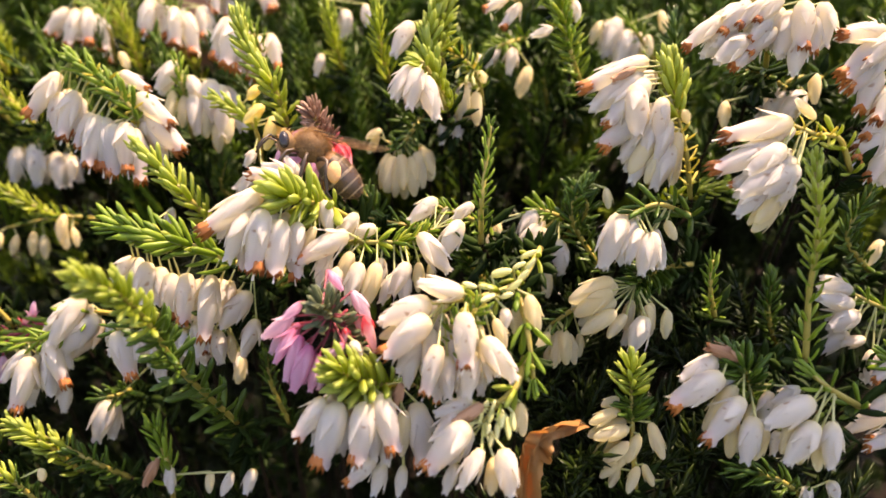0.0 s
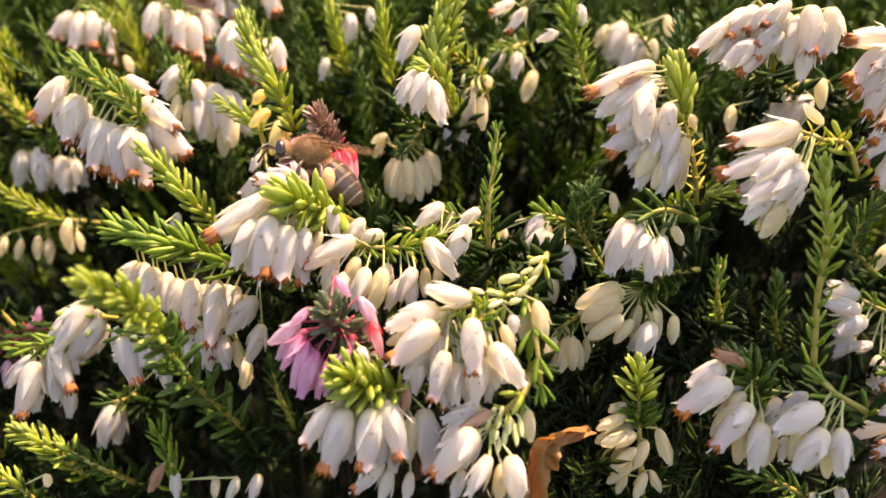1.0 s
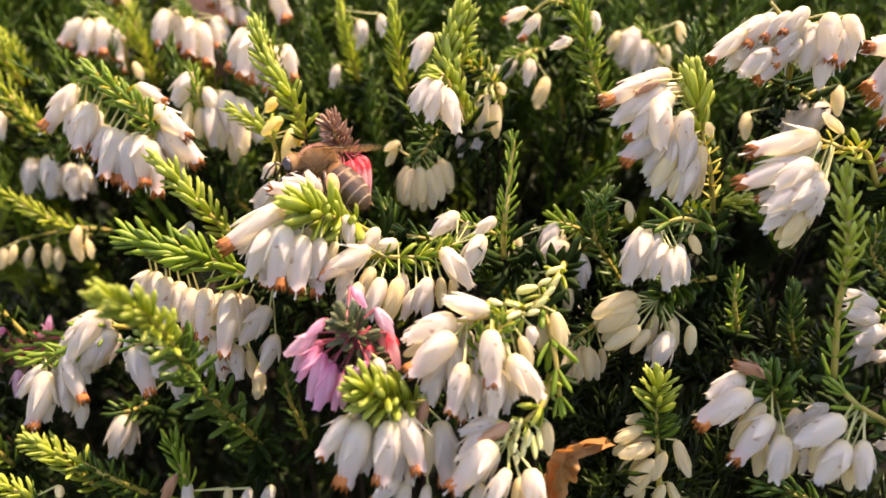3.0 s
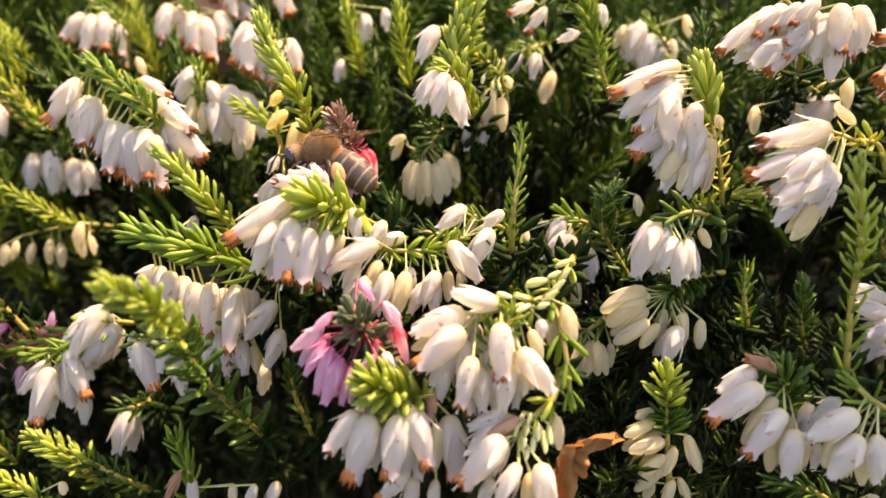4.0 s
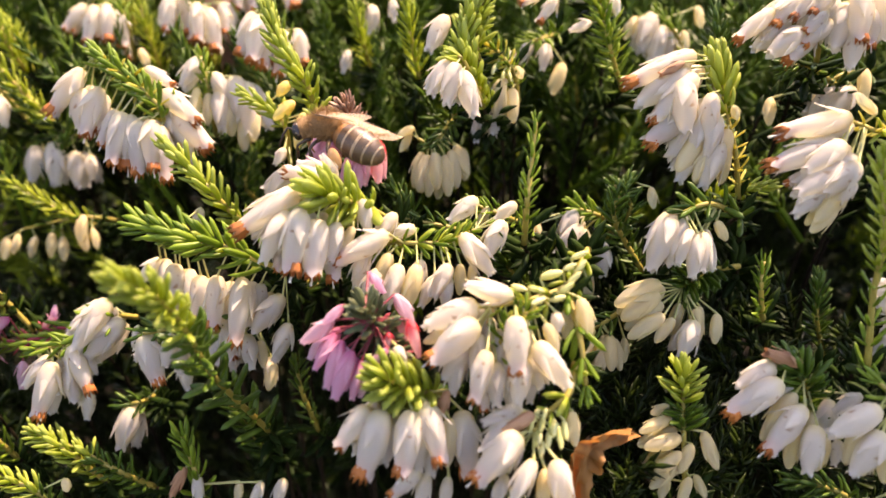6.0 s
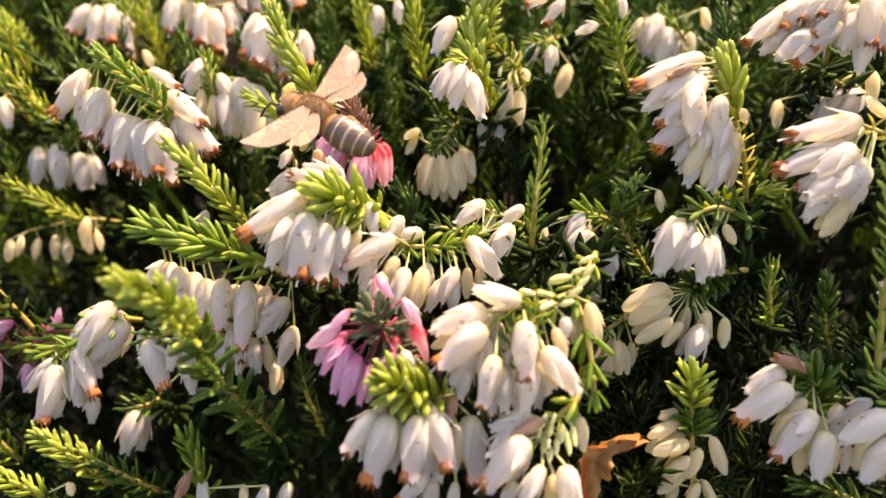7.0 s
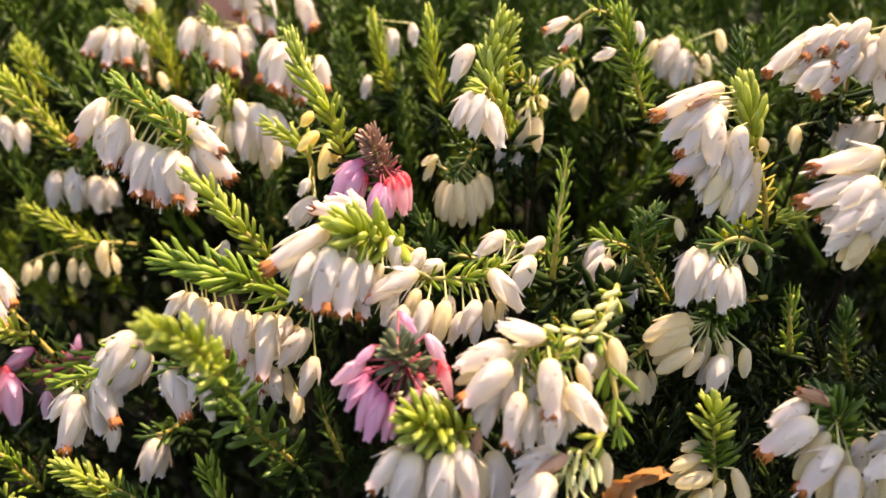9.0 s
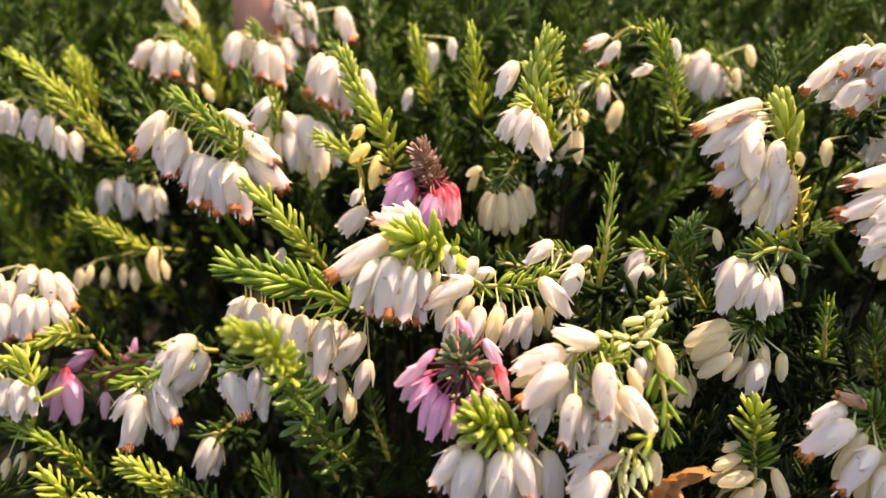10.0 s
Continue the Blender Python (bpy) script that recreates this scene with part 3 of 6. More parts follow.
bell(s, OPEN, -36.7, 95.8, 196.4, -36.0, 94.2, 193.2)
bell(s, WHITE, -44.3, 96.5, 199.6, -45.3, 95.0, 196.5)
bell(s, WHITE, -41.5, 95.4, 198.5, -42.4, 93.0, 193.5)
bell(s, WHITE, -38.5, 95.4, 198.2, -38.0, 93.2, 193.5)
bell(s, WHITE, -43.7, 96.2, 198.6, -44.0, 94.3, 194.6)
bell(s, WHITE, -39.9, 96.0, 196.9, -39.9, 94.0, 192.6)
bell(s, WHITE, -46.9, 98.5, 201.8, -47.1, 96.6, 197.8)
s = sprig("bud", (-55.3, 120.3, 190.4), (-58.3, 115.9, 191.6), (-63.3, 115.6, 190.7))
leaves(s, 0, 1, 18, 2.2, 45, "dark")
bell(s, WHITE, -64.0, 115.3, 190.1, -64.1, 112.8, 185.3)
bell(s, WHITE, -60.9, 114.4, 190.8, -60.2, 111.5, 185.2)
bell(s, WHITE, -62.5, 116.7, 190.0, -60.6, 114.3, 185.1)
bell(s, WHITE, -58.3, 115.0, 189.3, -57.8, 112.5, 184.5)
bell(s, WHITE, -60.1, 117.4, 188.6, -61.2, 115.2, 184.4)
bell(s, WHITE, -56.0, 114.7, 188.7, -55.6, 112.9, 185.6)
bell(s, WHITE, -64.1, 117.4, 189.2, -63.5, 115.0, 184.8)
bell(s, WHITE, -65.6, 119.6, 188.0, -64.1, 117.6, 184.4)
bell(s, WHITE, -58.1, 117.1, 188.6, -57.7, 114.7, 184.0)
bell(s, WHITE, -58.7, 119.4, 187.6, -56.8, 117.4, 183.8)
s = sprig("shoot", (-54.5, 109.8, 179.5), (-58.8, 106.6, 183.6), (-65.5, 108.0, 187.1))
leaves(s, .1, 1, 39, 2.4, 32.8, "young")
s = sprig("bud", (-52.1, 112.3, 179.5), (-55.9, 108.2, 181.4), (-64.0, 107.6, 179.9))
leaves(s, 0, .8, 16, 2.1, 50, "dark")
bell(s, CREAM, -59.9, 107.3, 179.4, -60.0, 105.5, 176.3)
bell(s, CREAM, -58.5, 107.2, 178.9, -57.9, 105.3, 175.9)
bell(s, CREAM, -56.3, 107.9, 180.6, -54.8, 105.8, 177.1)
bell(s, CREAM, -62.4, 107.2, 178.9, -62.9, 105.5, 176.3)
bell(s, CREAM, -54.3, 107.6, 179.9, -53.1, 106.0, 177.5)
bell(s, CREAM, -64.8, 107.3, 179.2, -65.1, 105.7, 176.7)
bell(s, CREAM, -66.4, 107.1, 178.8, -66.5, 105.4, 176.0)
bell(s, CREAM, -55.0, 107.3, 182.1, -55.3, 105.2, 178.6)
s = sprig("shoot", (-26.6, 88.4, 186.6), (-28.9, 85.5, 191.4), (-32.1, 86.8, 194.6), (-34.7, 87.7, 196.8))
leaves(s, 0, 1, 46, 2.8, 31.16, "young")
s = sprig("open", (-53.6, 130.2, 200.0), (-52.7, 127.6, 205.5), (-54.5, 128.9, 208.6), (-58.0, 129.8, 210.8))
leaves(s, .4, 1, 25, 2.4, 45, "mid")
bell(s, OPEN, -59.3, 129.0, 208.9, -62.1, 126.9, 205.2)
bell(s, OPEN, -60.8, 131.4, 208.2, -62.2, 129.4, 204.6)
bell(s, OPEN, -56.7, 126.5, 208.8, -58.0, 123.9, 203.9)
bell(s, OPEN, -55.2, 126.6, 209.1, -54.7, 124.0, 204.1)
bell(s, OPEN, -55.9, 129.1, 208.7, -57.0, 126.8, 204.1)
bell(s, OPEN, -54.5, 128.6, 208.0, -53.6, 125.9, 202.8)
bell(s, WHITE, -55.5, 131.0, 207.2, -55.9, 128.6, 202.6)
bell(s, OPEN, -54.5, 130.1, 205.7, -53.8, 127.5, 200.8)
bell(s, OPEN, -56.1, 132.4, 204.8, -54.6, 130.1, 200.1)
bell(s, OPEN, -59.4, 131.3, 208.6, -58.3, 129.0, 204.5)
s = sprig("shoot", (-49.9, 131.8, 198.0), (-50.7, 129.6, 204.5), (-52.3, 132.0, 210.2))
leaves(s, 0, 1, 39, 2.5, 32.8, "young")
s = sprig("open", (-42.9, 127.9, 200.3), (-40.4, 123.6, 207.6), (-42.1, 125.2, 211.5))
leaves(s, .3, 1, 25, 2.4, 45, "mid")
bell(s, OPEN, -44.6, 124.8, 210.5, -45.2, 122.2, 205.7)
bell(s, WHITE, -44.9, 127.4, 210.4, -46.8, 125.2, 206.1)
bell(s, OPEN, -43.8, 127.1, 210.1, -42.6, 124.3, 204.9)
bell(s, OPEN, -40.1, 122.0, 209.7, -39.9, 119.4, 204.6)
bell(s, OPEN, -40.5, 124.4, 209.0, -41.3, 122.0, 204.2)
bell(s, OPEN, -39.1, 124.1, 208.7, -38.0, 121.1, 203.0)
bell(s, OPEN, -40.7, 126.6, 209.0, -40.1, 123.7, 203.5)
bell(s, WHITE, -41.0, 128.9, 208.2, -42.2, 126.5, 203.2)
bell(s, OPEN, -37.7, 126.7, 209.3, -37.1, 124.4, 205.0)
bell(s, WHITE, -38.2, 129.3, 209.2, -36.5, 127.3, 205.2)
bell(s, CREAM, -51.0, 126.4, 202.5, -49.3, 124.8, 200.1)
bell(s, OPEN, -36.1, 129.9, 211.2, -35.7, 128.2, 208.4)
s = sprig("open", (-25.0, 114.1, 199.2), (-25.2, 109.6, 205.9), (-27.8, 111.1, 209.8))
leaves(s, .4, 1, 23, 2.4, 45, "mid")
bell(s, OPEN, -29.3, 110.9, 209.3, -31.2, 108.3, 204.3)
bell(s, WHITE, -30.5, 113.3, 208.5, -31.1, 110.9, 203.9)
bell(s, OPEN, -27.7, 108.4, 209.1, -29.0, 105.7, 203.7)
bell(s, WHITE, -27.8, 111.0, 208.7, -30.4, 108.6, 204.0)
bell(s, OPEN, -27.5, 110.7, 208.6, -28.2, 107.7, 202.7)
bell(s, OPEN, -25.7, 112.3, 206.7, -26.5, 109.6, 201.3)
bell(s, WHITE, -25.7, 114.7, 206.0, -27.8, 112.4, 201.5)
bell(s, OPEN, -23.6, 110.1, 207.2, -22.4, 107.8, 203.1)
bell(s, OPEN, -26.8, 112.8, 207.8, -27.5, 110.2, 202.9)
bell(s, WHITE, -27.8, 115.2, 207.3, -30.0, 113.1, 203.3)
s = sprig("shoot", (-18.7, 93.3, 198.5), (-19.5, 90.4, 203.6), (-22.2, 91.9, 207.1), (-23.7, 93.4, 210.8))
leaves(s, 0, 1, 55, 2.6, 29.52, "young")
s = sprig("bud", (-35.9, 110.3, 192.8), (-35.0, 105.9, 199.9), (-36.0, 107.6, 204.0))
leaves(s, .2, 1, 28, 2.2, 45, "mid")
bell(s, WHITE, -36.1, 107.5, 203.9, -38.5, 105.6, 200.5)
bell(s, WHITE, -37.2, 109.8, 203.0, -38.7, 107.9, 199.3)
bell(s, CREAM, -36.5, 106.1, 200.2, -36.7, 103.8, 196.0)
bell(s, CREAM, -35.0, 105.8, 199.5, -34.8, 103.6, 195.7)
bell(s, WHITE, -33.5, 105.9, 199.9, -33.1, 103.3, 194.8)
bell(s, WHITE, -34.2, 108.3, 199.2, -33.1, 106.1, 194.9)
bell(s, WHITE, -31.5, 106.6, 201.6, -30.4, 103.8, 196.2)
bell(s, WHITE, -32.3, 109.1, 201.1, -32.7, 106.6, 196.1)
bell(s, WHITE, -30.0, 106.3, 200.9, -29.3, 103.1, 194.5)
bell(s, WHITE, -30.4, 108.7, 200.2, -27.6, 106.0, 194.7)
bell(s, CREAM, -32.3, 105.2, 198.2, -31.5, 103.1, 194.4)
bell(s, CREAM, -29.1, 105.0, 197.5, -28.8, 102.8, 193.7)
bell(s, CREAM, -30.5, 104.4, 196.1, -30.0, 102.4, 192.6)
bell(s, WHITE, -34.3, 106.8, 202.0, -32.2, 104.8, 198.6)
bell(s, WHITE, -34.5, 109.2, 201.3, -33.7, 107.3, 197.9)
s = sprig("yellow", (-23.0, 96.4, 192.6), (-22.8, 93.7, 197.8), (-24.8, 94.5, 199.8), (-27.6, 95.1, 201.3), label="heather sprig with yellow buds beside a fresh green tip")
leaves(s, .35, 1, 30, 2.2, 34.44, "young")
bell(s, YELLOW, -22.3, 95.6, 202.7, -23.7, 94.5, 201.4)
bell(s, YELLOW, -21.5, 93.7, 200.8, -23.8, 92.3, 199.0)
bell(s, YELLOW, -20.3, 93.6, 199.5, -21.1, 91.5, 195.7)
bell(s, YELLOW, -19.5, 95.1, 198.8, -19.9, 93.3, 195.8)
bell(s, WHITE, -22.6, 91.6, 195.8, -23.5, 90.4, 194.1)
bell(s, WHITE, -22.0, 91.9, 193.4, -24.7, 90.1, 190.5)
bell(s, WHITE, -22.6, 94.2, 192.4, -25.7, 92.8, 190.2)
s = sprig("pink", (-13.6, 92.7, 193.6), (-13.8, 90.6, 196.8), (-14.5, 89.6, 199.2), (-15.1, 89.0, 201.3), label="pink heather sprig with rusty tuft where the bee feeds")
leaves(s, .18, .36, 22, 2.0, 75, "wine")
leaves(s, .34, .8, 44, 2.3, 58, "rust")
leaves(s, .8, 1, 20, 2.1, 44, "rust")
bell(s, PINK, -16.1, 89.2, 198.7, -19.6, 87.2, 195.2)
bell(s, PINK, -16.2, 88.4, 198.0, -17.7, 86.3, 194.3)
bell(s, PINK, -13.9, 86.9, 196.7, -15.2, 84.7, 192.7)
bell(s, PINK, -13.4, 86.7, 196.6, -13.7, 84.5, 192.7)
bell(s, HOT, -12.7, 87.2, 197.3, -12.9, 85.0, 193.4)
bell(s, HOT, -12.0, 87.5, 197.4, -11.5, 85.3, 193.5)
bell(s, HOT, -11.5, 88.7, 197.4, -10.6, 86.6, 193.7)
bell(s, HOT, -12.4, 90.1, 197.2, -11.4, 88.2, 194.1)
bell(s, HOT, -15.9, 89.1, 197.2, -16.8, 87.1, 193.8)
bell(s, PINK, -17.3, 90.9, 198.1, -19.2, 89.5, 196.1)
s = sprig("open", (-8.9, 80.3, 190.4), (-11.5, 76.7, 193.5), (-13.8, 74.2, 195.2), (-15.7, 73.0, 196.4), label="white heather sprig bowed down by full open bells")
leaves(s, .35, 1, 30, 3.9, 58, "young")
bell(s, OPEN, -15.0, 76.8, 196.1, -19.6, 76.9, 197.1)
bell(s, WHITE, -15.4, 78.1, 196.6, -18.7, 78.3, 197.8)
bell(s, WHITE, -14.9, 78.4, 195.9, -16.3, 79.1, 198.4)
bell(s, OPEN, -17.7, 73.5, 196.4, -23.6, 71.8, 192.8)
bell(s, WHITE, -18.7, 74.2, 194.9, -22.4, 72.7, 192.0)
bell(s, WHITE, -18.7, 72.2, 194.8, -21.2, 70.1, 190.4)
bell(s, OPEN, -17.4, 71.4, 195.3, -18.0, 68.9, 190.0)
bell(s, OPEN, -15.9, 71.6, 194.2, -16.3, 69.3, 189.4)
bell(s, WHITE, -14.2, 72.4, 193.6, -14.6, 70.7, 190.2)
bell(s, OPEN, -18.9, 72.7, 192.8, -19.7, 71.0, 189.2)
bell(s, OPEN, -15.2, 73.1, 192.1, -14.8, 71.2, 188.1)
bell(s, WHITE, -12.0, 75.3, 194.9, -11.6, 73.8, 191.9)
bell(s, WHITE, -17.0, 73.3, 194.4, -17.2, 71.1, 189.6)
bell(s, WHITE, -20.1, 73.8, 193.8, -20.7, 71.9, 189.9)
bell(s, CREAM, -13.4, 73.5, 192.0, -13.5, 72.0, 189.2)
bell(s, CREAM, -12.8, 73.4, 192.8, -14.0, 72.1, 190.4)
bell(s, SLIM, -11.0, 74.1, 191.8, -12.5, 72.4, 188.4)
bell(s, WHITE, -16.9, 74.8, 195.4, -19.1, 73.8, 193.5)
bell(s, CREAM, -15.7, 73.9, 194.1, -15.8, 71.9, 190.0)
s = sprig("shoot", (-8.9, 80.2, 190.3), (-12.2, 78.7, 192.6), (-13.7, 76.7, 193.7))
leaves(s, .3, 1, 31, 2.2, 60, "mid")
s = sprig("open", (-13.8, 80.6, 188.2), (-8.7, 76.4, 189.9), (-4.1, 76.4, 190.0), (-0.9, 76.9, 191.2))
leaves(s, .25, .95, 26, 2.1, 50, "mid")
leaves(s, .3, .9, 18, 2.0, 50, "young")
bell(s, OPEN, -9.4, 72.7, 192.3, -14.4, 71.5, 190.1)
bell(s, WHITE, -2.4, 74.6, 191.6, 0.5, 72.9, 188.0)
bell(s, WHITE, 3.2, 78.0, 193.6, 1.0, 77.2, 192.2)
bell(s, WHITE, 1.9, 76.4, 192.3, -0.3, 74.8, 189.0)
bell(s, WHITE, -0.7, 80.1, 193.5, -3.4, 78.9, 191.2)
bell(s, CREAM, 0.6, 80.8, 192.3, -0.5, 79.7, 190.4)
bell(s, WHITE, -3.5, 73.3, 188.9, -5.3, 71.9, 186.0)
bell(s, WHITE, -3.9, 73.4, 187.9, -4.0, 71.9, 184.9)
bell(s, CREAM, -2.5, 74.8, 188.3, -2.5, 73.4, 185.5)
bell(s, CREAM, -1.3, 75.7, 187.9, -1.3, 74.5, 185.6)
bell(s, CREAM, -6.7, 73.3, 188.9, -7.8, 71.5, 185.1)
bell(s, WHITE, -8.5, 73.9, 188.7, -9.7, 72.0, 184.8)
bell(s, WHITE, -10.6, 74.3, 188.0, -12.1, 72.6, 184.7)
bell(s, WHITE, -8.9, 76.7, 193.0, -11.0, 75.3, 190.4)
bell(s, WHITE, -5.0, 73.8, 187.4, -6.3, 72.4, 184.6)
bell(s, CREAM, -9.5, 75.2, 189.3, -10.9, 73.6, 186.1)
bell(s, WHITE, -6.4, 75.0, 188.7, -6.9, 73.4, 185.6)
bell(s, WHITE, -7.0, 77.1, 191.3, -9.9, 76.5, 190.6)
bell(s, WHITE, -11.9, 75.2, 189.2, -13.0, 73.6, 186.1)
s = sprig("open", (-20.9, 79.0, 185.6), (-26.9, 78.0, 188.9), (-30.4, 78.2, 189.6), (-35.1, 78.8, 190.9))
leaves(s, .1, 1, 46, 3.7, 44, "mid")
leaves(s, .1, .8, 16, 2.2, 60, "young")
bell(s, WHITE, -34.7, 81.0, 186.3, -37.0, 79.8, 184.1)
bell(s, WHITE, -32.7, 79.9, 186.2, -33.4, 77.9, 181.8)
bell(s, WHITE, -34.3, 81.5, 186.1, -34.7, 79.6, 182.3)
bell(s, OPEN, -30.2, 79.8, 184.9, -30.4, 77.7, 180.4)
bell(s, OPEN, -28.0, 78.6, 185.4, -28.5, 76.3, 180.5)
bell(s, OPEN, -25.2, 78.1, 185.4, -26.0, 75.3, 179.1)
bell(s, WHITE, -31.6, 80.6, 185.3, -31.8, 78.7, 181.3)
bell(s, WHITE, -23.9, 80.1, 183.8, -24.1, 78.5, 180.7)
bell(s, WHITE, -21.2, 78.2, 183.3, -24.3, 76.4, 179.8)
bell(s, WHITE, -20.7, 77.6, 180.3, -21.9, 75.8, 176.5)
bell(s, WHITE, -27.5, 78.5, 179.8, -27.0, 76.6, 176.0)
bell(s, WHITE, -29.7, 80.8, 184.1, -29.7, 79.0, 180.2)
bell(s, WHITE, -27.1, 80.2, 184.0, -27.6, 78.1, 179.7)
bell(s, WHITE, -24.9, 80.2, 184.0, -25.1, 78.1, 179.7)
bell(s, CREAM, -22.9, 80.2, 182.7, -23.5, 78.6, 179.4)
bell(s, WHITE, -31.0, 85.0, 190.7, -31.4, 83.9, 189.0)
bell(s, WHITE, -28.4, 79.5, 178.3, -28.6, 78.1, 175.5)
bell(s, WHITE, -32.9, 81.3, 184.2, -33.1, 79.4, 180.3)
s = sprig("open", (-23.6, 83.8, 179.3), (-26.3, 79.0, 179.6), (-29.4, 78.6, 178.4))
leaves(s, .2, 1, 14, 3.2, 50, "dark")
bell(s, OPEN, -27.7, 78.9, 179.3, -26.7, 77.1, 176.3)
bell(s, OPEN, -28.4, 81.1, 178.0, -28.2, 79.5, 175.3)
bell(s, WHITE, -29.4, 78.6, 178.4, -28.3, 76.7, 175.3)
bell(s, WHITE, -30.2, 80.6, 176.9, -30.5, 78.8, 173.7)
bell(s, WHITE, -25.6, 78.6, 178.4, -24.8, 76.6, 175.2)
bell(s, WHITE, -26.5, 80.8, 177.2, -26.6, 79.2, 174.5)
bell(s, WHITE, -23.6, 79.2, 175.2, -23.0, 77.6, 172.6)
bell(s, WHITE, -27.2, 79.1, 177.4, -27.3, 77.4, 174.5)
bell(s, WHITE, -28.2, 81.4, 176.3, -29.0, 79.7, 173.4)
bell(s, CREAM, -24.4, 79.3, 177.3, -23.7, 77.7, 174.7)
bell(s, CREAM, -22.9, 78.6, 174.9, -23.4, 76.9, 172.3)
bell(s, WHITE, -28.9, 80.5, 179.5, -29.5, 78.6, 176.3)
bell(s, WHITE, -29.6, 82.7, 178.5, -31.3, 81.1, 175.6)
s = sprig("pink", (-8.3, 70.6, 178.5), (-9.2, 68.5, 182.2), (-10.1, 65.8, 185.8), (-10.9, 63.7, 188.9), label="pink heather sprig with lilac bells round a dark tuft")
leaves(s, .2, 1, 60, 2.9, 62, "plum")
leaves(s, .02, .4, 20, 2.3, 78, "wine")
leaves(s, .42, .78, 40, 1.6, 80, "wine")
bell(s, PALE, -13.9, 65.1, 187.0, -16.6, 64.0, 185.1)
bell(s, PINK, -13.0, 65.4, 188.3, -14.7, 64.5, 186.8)
bell(s, PINK, -13.6, 64.0, 186.2, -15.5, 62.6, 183.4)
bell(s, PINK, -13.0, 63.5, 185.8, -14.5, 61.6, 182.1)
bell(s, PINK, -12.1, 62.6, 185.3, -13.4, 60.8, 181.5)
bell(s, PINK, -11.3, 62.8, 184.2, -12.2, 61.3, 181.2)
bell(s, PALE, -10.9, 62.9, 182.7, -11.4, 61.8, 181.0)
bell(s, PINK, -9.0, 62.7, 185.4, -10.5, 61.8, 184.2)
bell(s, WHITE, -8.3, 63.3, 185.4, -7.6, 62.3, 183.7)
bell(s, PALE, -8.5, 66.4, 188.9, -6.7, 65.2, 186.5)
bell(s, HOT, -7.2, 64.5, 187.3, -6.2, 63.0, 184.4)
bell(s, HOT, -8.9, 64.3, 186.2, -9.2, 63.4, 184.7)
bell(s, PINK, -11.0, 68.1, 190.3, -9.4, 67.1, 188.7)
bell(s, PINK, -13.4, 65.3, 186.1, -15.4, 64.0, 183.6)
bell(s, PINK, -11.8, 63.6, 184.1, -13.0, 62.3, 181.5)
bell(s, PALE, -14.4, 65.8, 185.7, -16.3, 64.5, 183.4)
bell(s, PALE, -12.7, 64.5, 184.6, -14.2, 63.1, 181.9)
bell(s, HOT, -8.3, 66.1, 186.8, -7.5, 65.1, 184.9)
s = sprig("open", (9.9, 73.5, 190.4), (7.3, 68.1, 189.2), (3.5, 65.5, 188.8), (-0.0, 65.3, 188.2), label="white heather sprig with big bells and beaded green buds")
leaves(s, .1, .9, 18, 2.2, 45, "young")
bell(s, GREEN_BUD, 1.8, 65.4, 190.2, 3.0, 64.7, 190.1)
bell(s, GREEN_BUD, 3.3, 65.1, 190.1, 4.5, 64.5, 190.1)
bell(s, GREEN_BUD, 4.7, 64.6, 189.4, 3.5, 63.9, 189.2)
bell(s, GREEN_BUD, 5.3, 64.7, 189.1, 6.3, 64.3, 189.7)
bell(s, GREEN_BUD, 6.1, 65.4, 189.5, 7.1, 65.1, 190.5)
bell(s, GREEN_BUD, 6.9, 66.1, 190.1, 7.8, 65.9, 191.2)
bell(s, GREEN_BUD, 7.7, 67.4, 190.5, 8.5, 67.3, 191.7)
bell(s, GREEN_BUD, 4.5, 66.7, 190.4, 6.2, 66.4, 191.1)
bell(s, GREEN_BUD, 6.6, 67.5, 190.8, 7.6, 67.2, 191.5)
bell(s, GREEN_BUD, 7.5, 69.0, 191.3, 8.8, 68.6, 192.0)
bell(s, WHITE, 1.9, 64.6, 189.5, -2.3, 64.6, 190.4)
bell(s, WHITE, -1.1, 64.6, 188.7, -5.6, 63.7, 187.3)
bell(s, OPEN, -1.2, 63.0, 187.9, -5.3, 61.6, 185.0)
bell(s, CREAM, -2.8, 65.3, 186.1, -5.9, 64.5, 184.9)
bell(s, OPEN, -0.4, 61.6, 185.9, -1.6, 59.7, 182.1)
bell(s, OPEN, 1.9, 61.4, 189.3, 1.8, 59.4, 185.0)
bell(s, WHITE, 3.6, 61.5, 186.7, 6.2, 59.8, 183.2)
bell(s, CREAM, 4.7, 63.5, 187.5, 5.8, 62.3, 185.2)
bell(s, WHITE, 0.4, 62.6, 184.2, 0.3, 60.9, 180.7)
bell(s, WHITE, 2.7, 61.7, 185.2, 2.3, 59.9, 181.4)
bell(s, WHITE, -2.6, 63.5, 184.2, -3.5, 62.0, 181.2)
bell(s, SLIM, 5.6, 64.1, 188.3, 5.9, 63.2, 186.8)
bell(s, CREAM, 7.9, 65.4, 189.0, 8.7, 63.8, 185.8)
bell(s, CREAM, 7.2, 66.4, 187.8, 6.7, 65.0, 185.1)
bell(s, WHITE, -1.1, 63.9, 186.3, -1.0, 62.2, 182.8)
bell(s, WHITE, -1.6, 64.2, 185.3, -4.1, 62.7, 182.4)
bell(s, WHITE, 1.7, 63.3, 184.7, 1.4, 61.8, 181.8)
bell(s, WHITE, 3.6, 62.9, 184.9, 4.3, 61.5, 182.2)
bell(s, WHITE, -3.7, 65.9, 187.6, -5.9, 65.0, 186.1)
bell(s, WHITE, 0.5, 66.1, 188.0, -1.9, 65.3, 186.9)
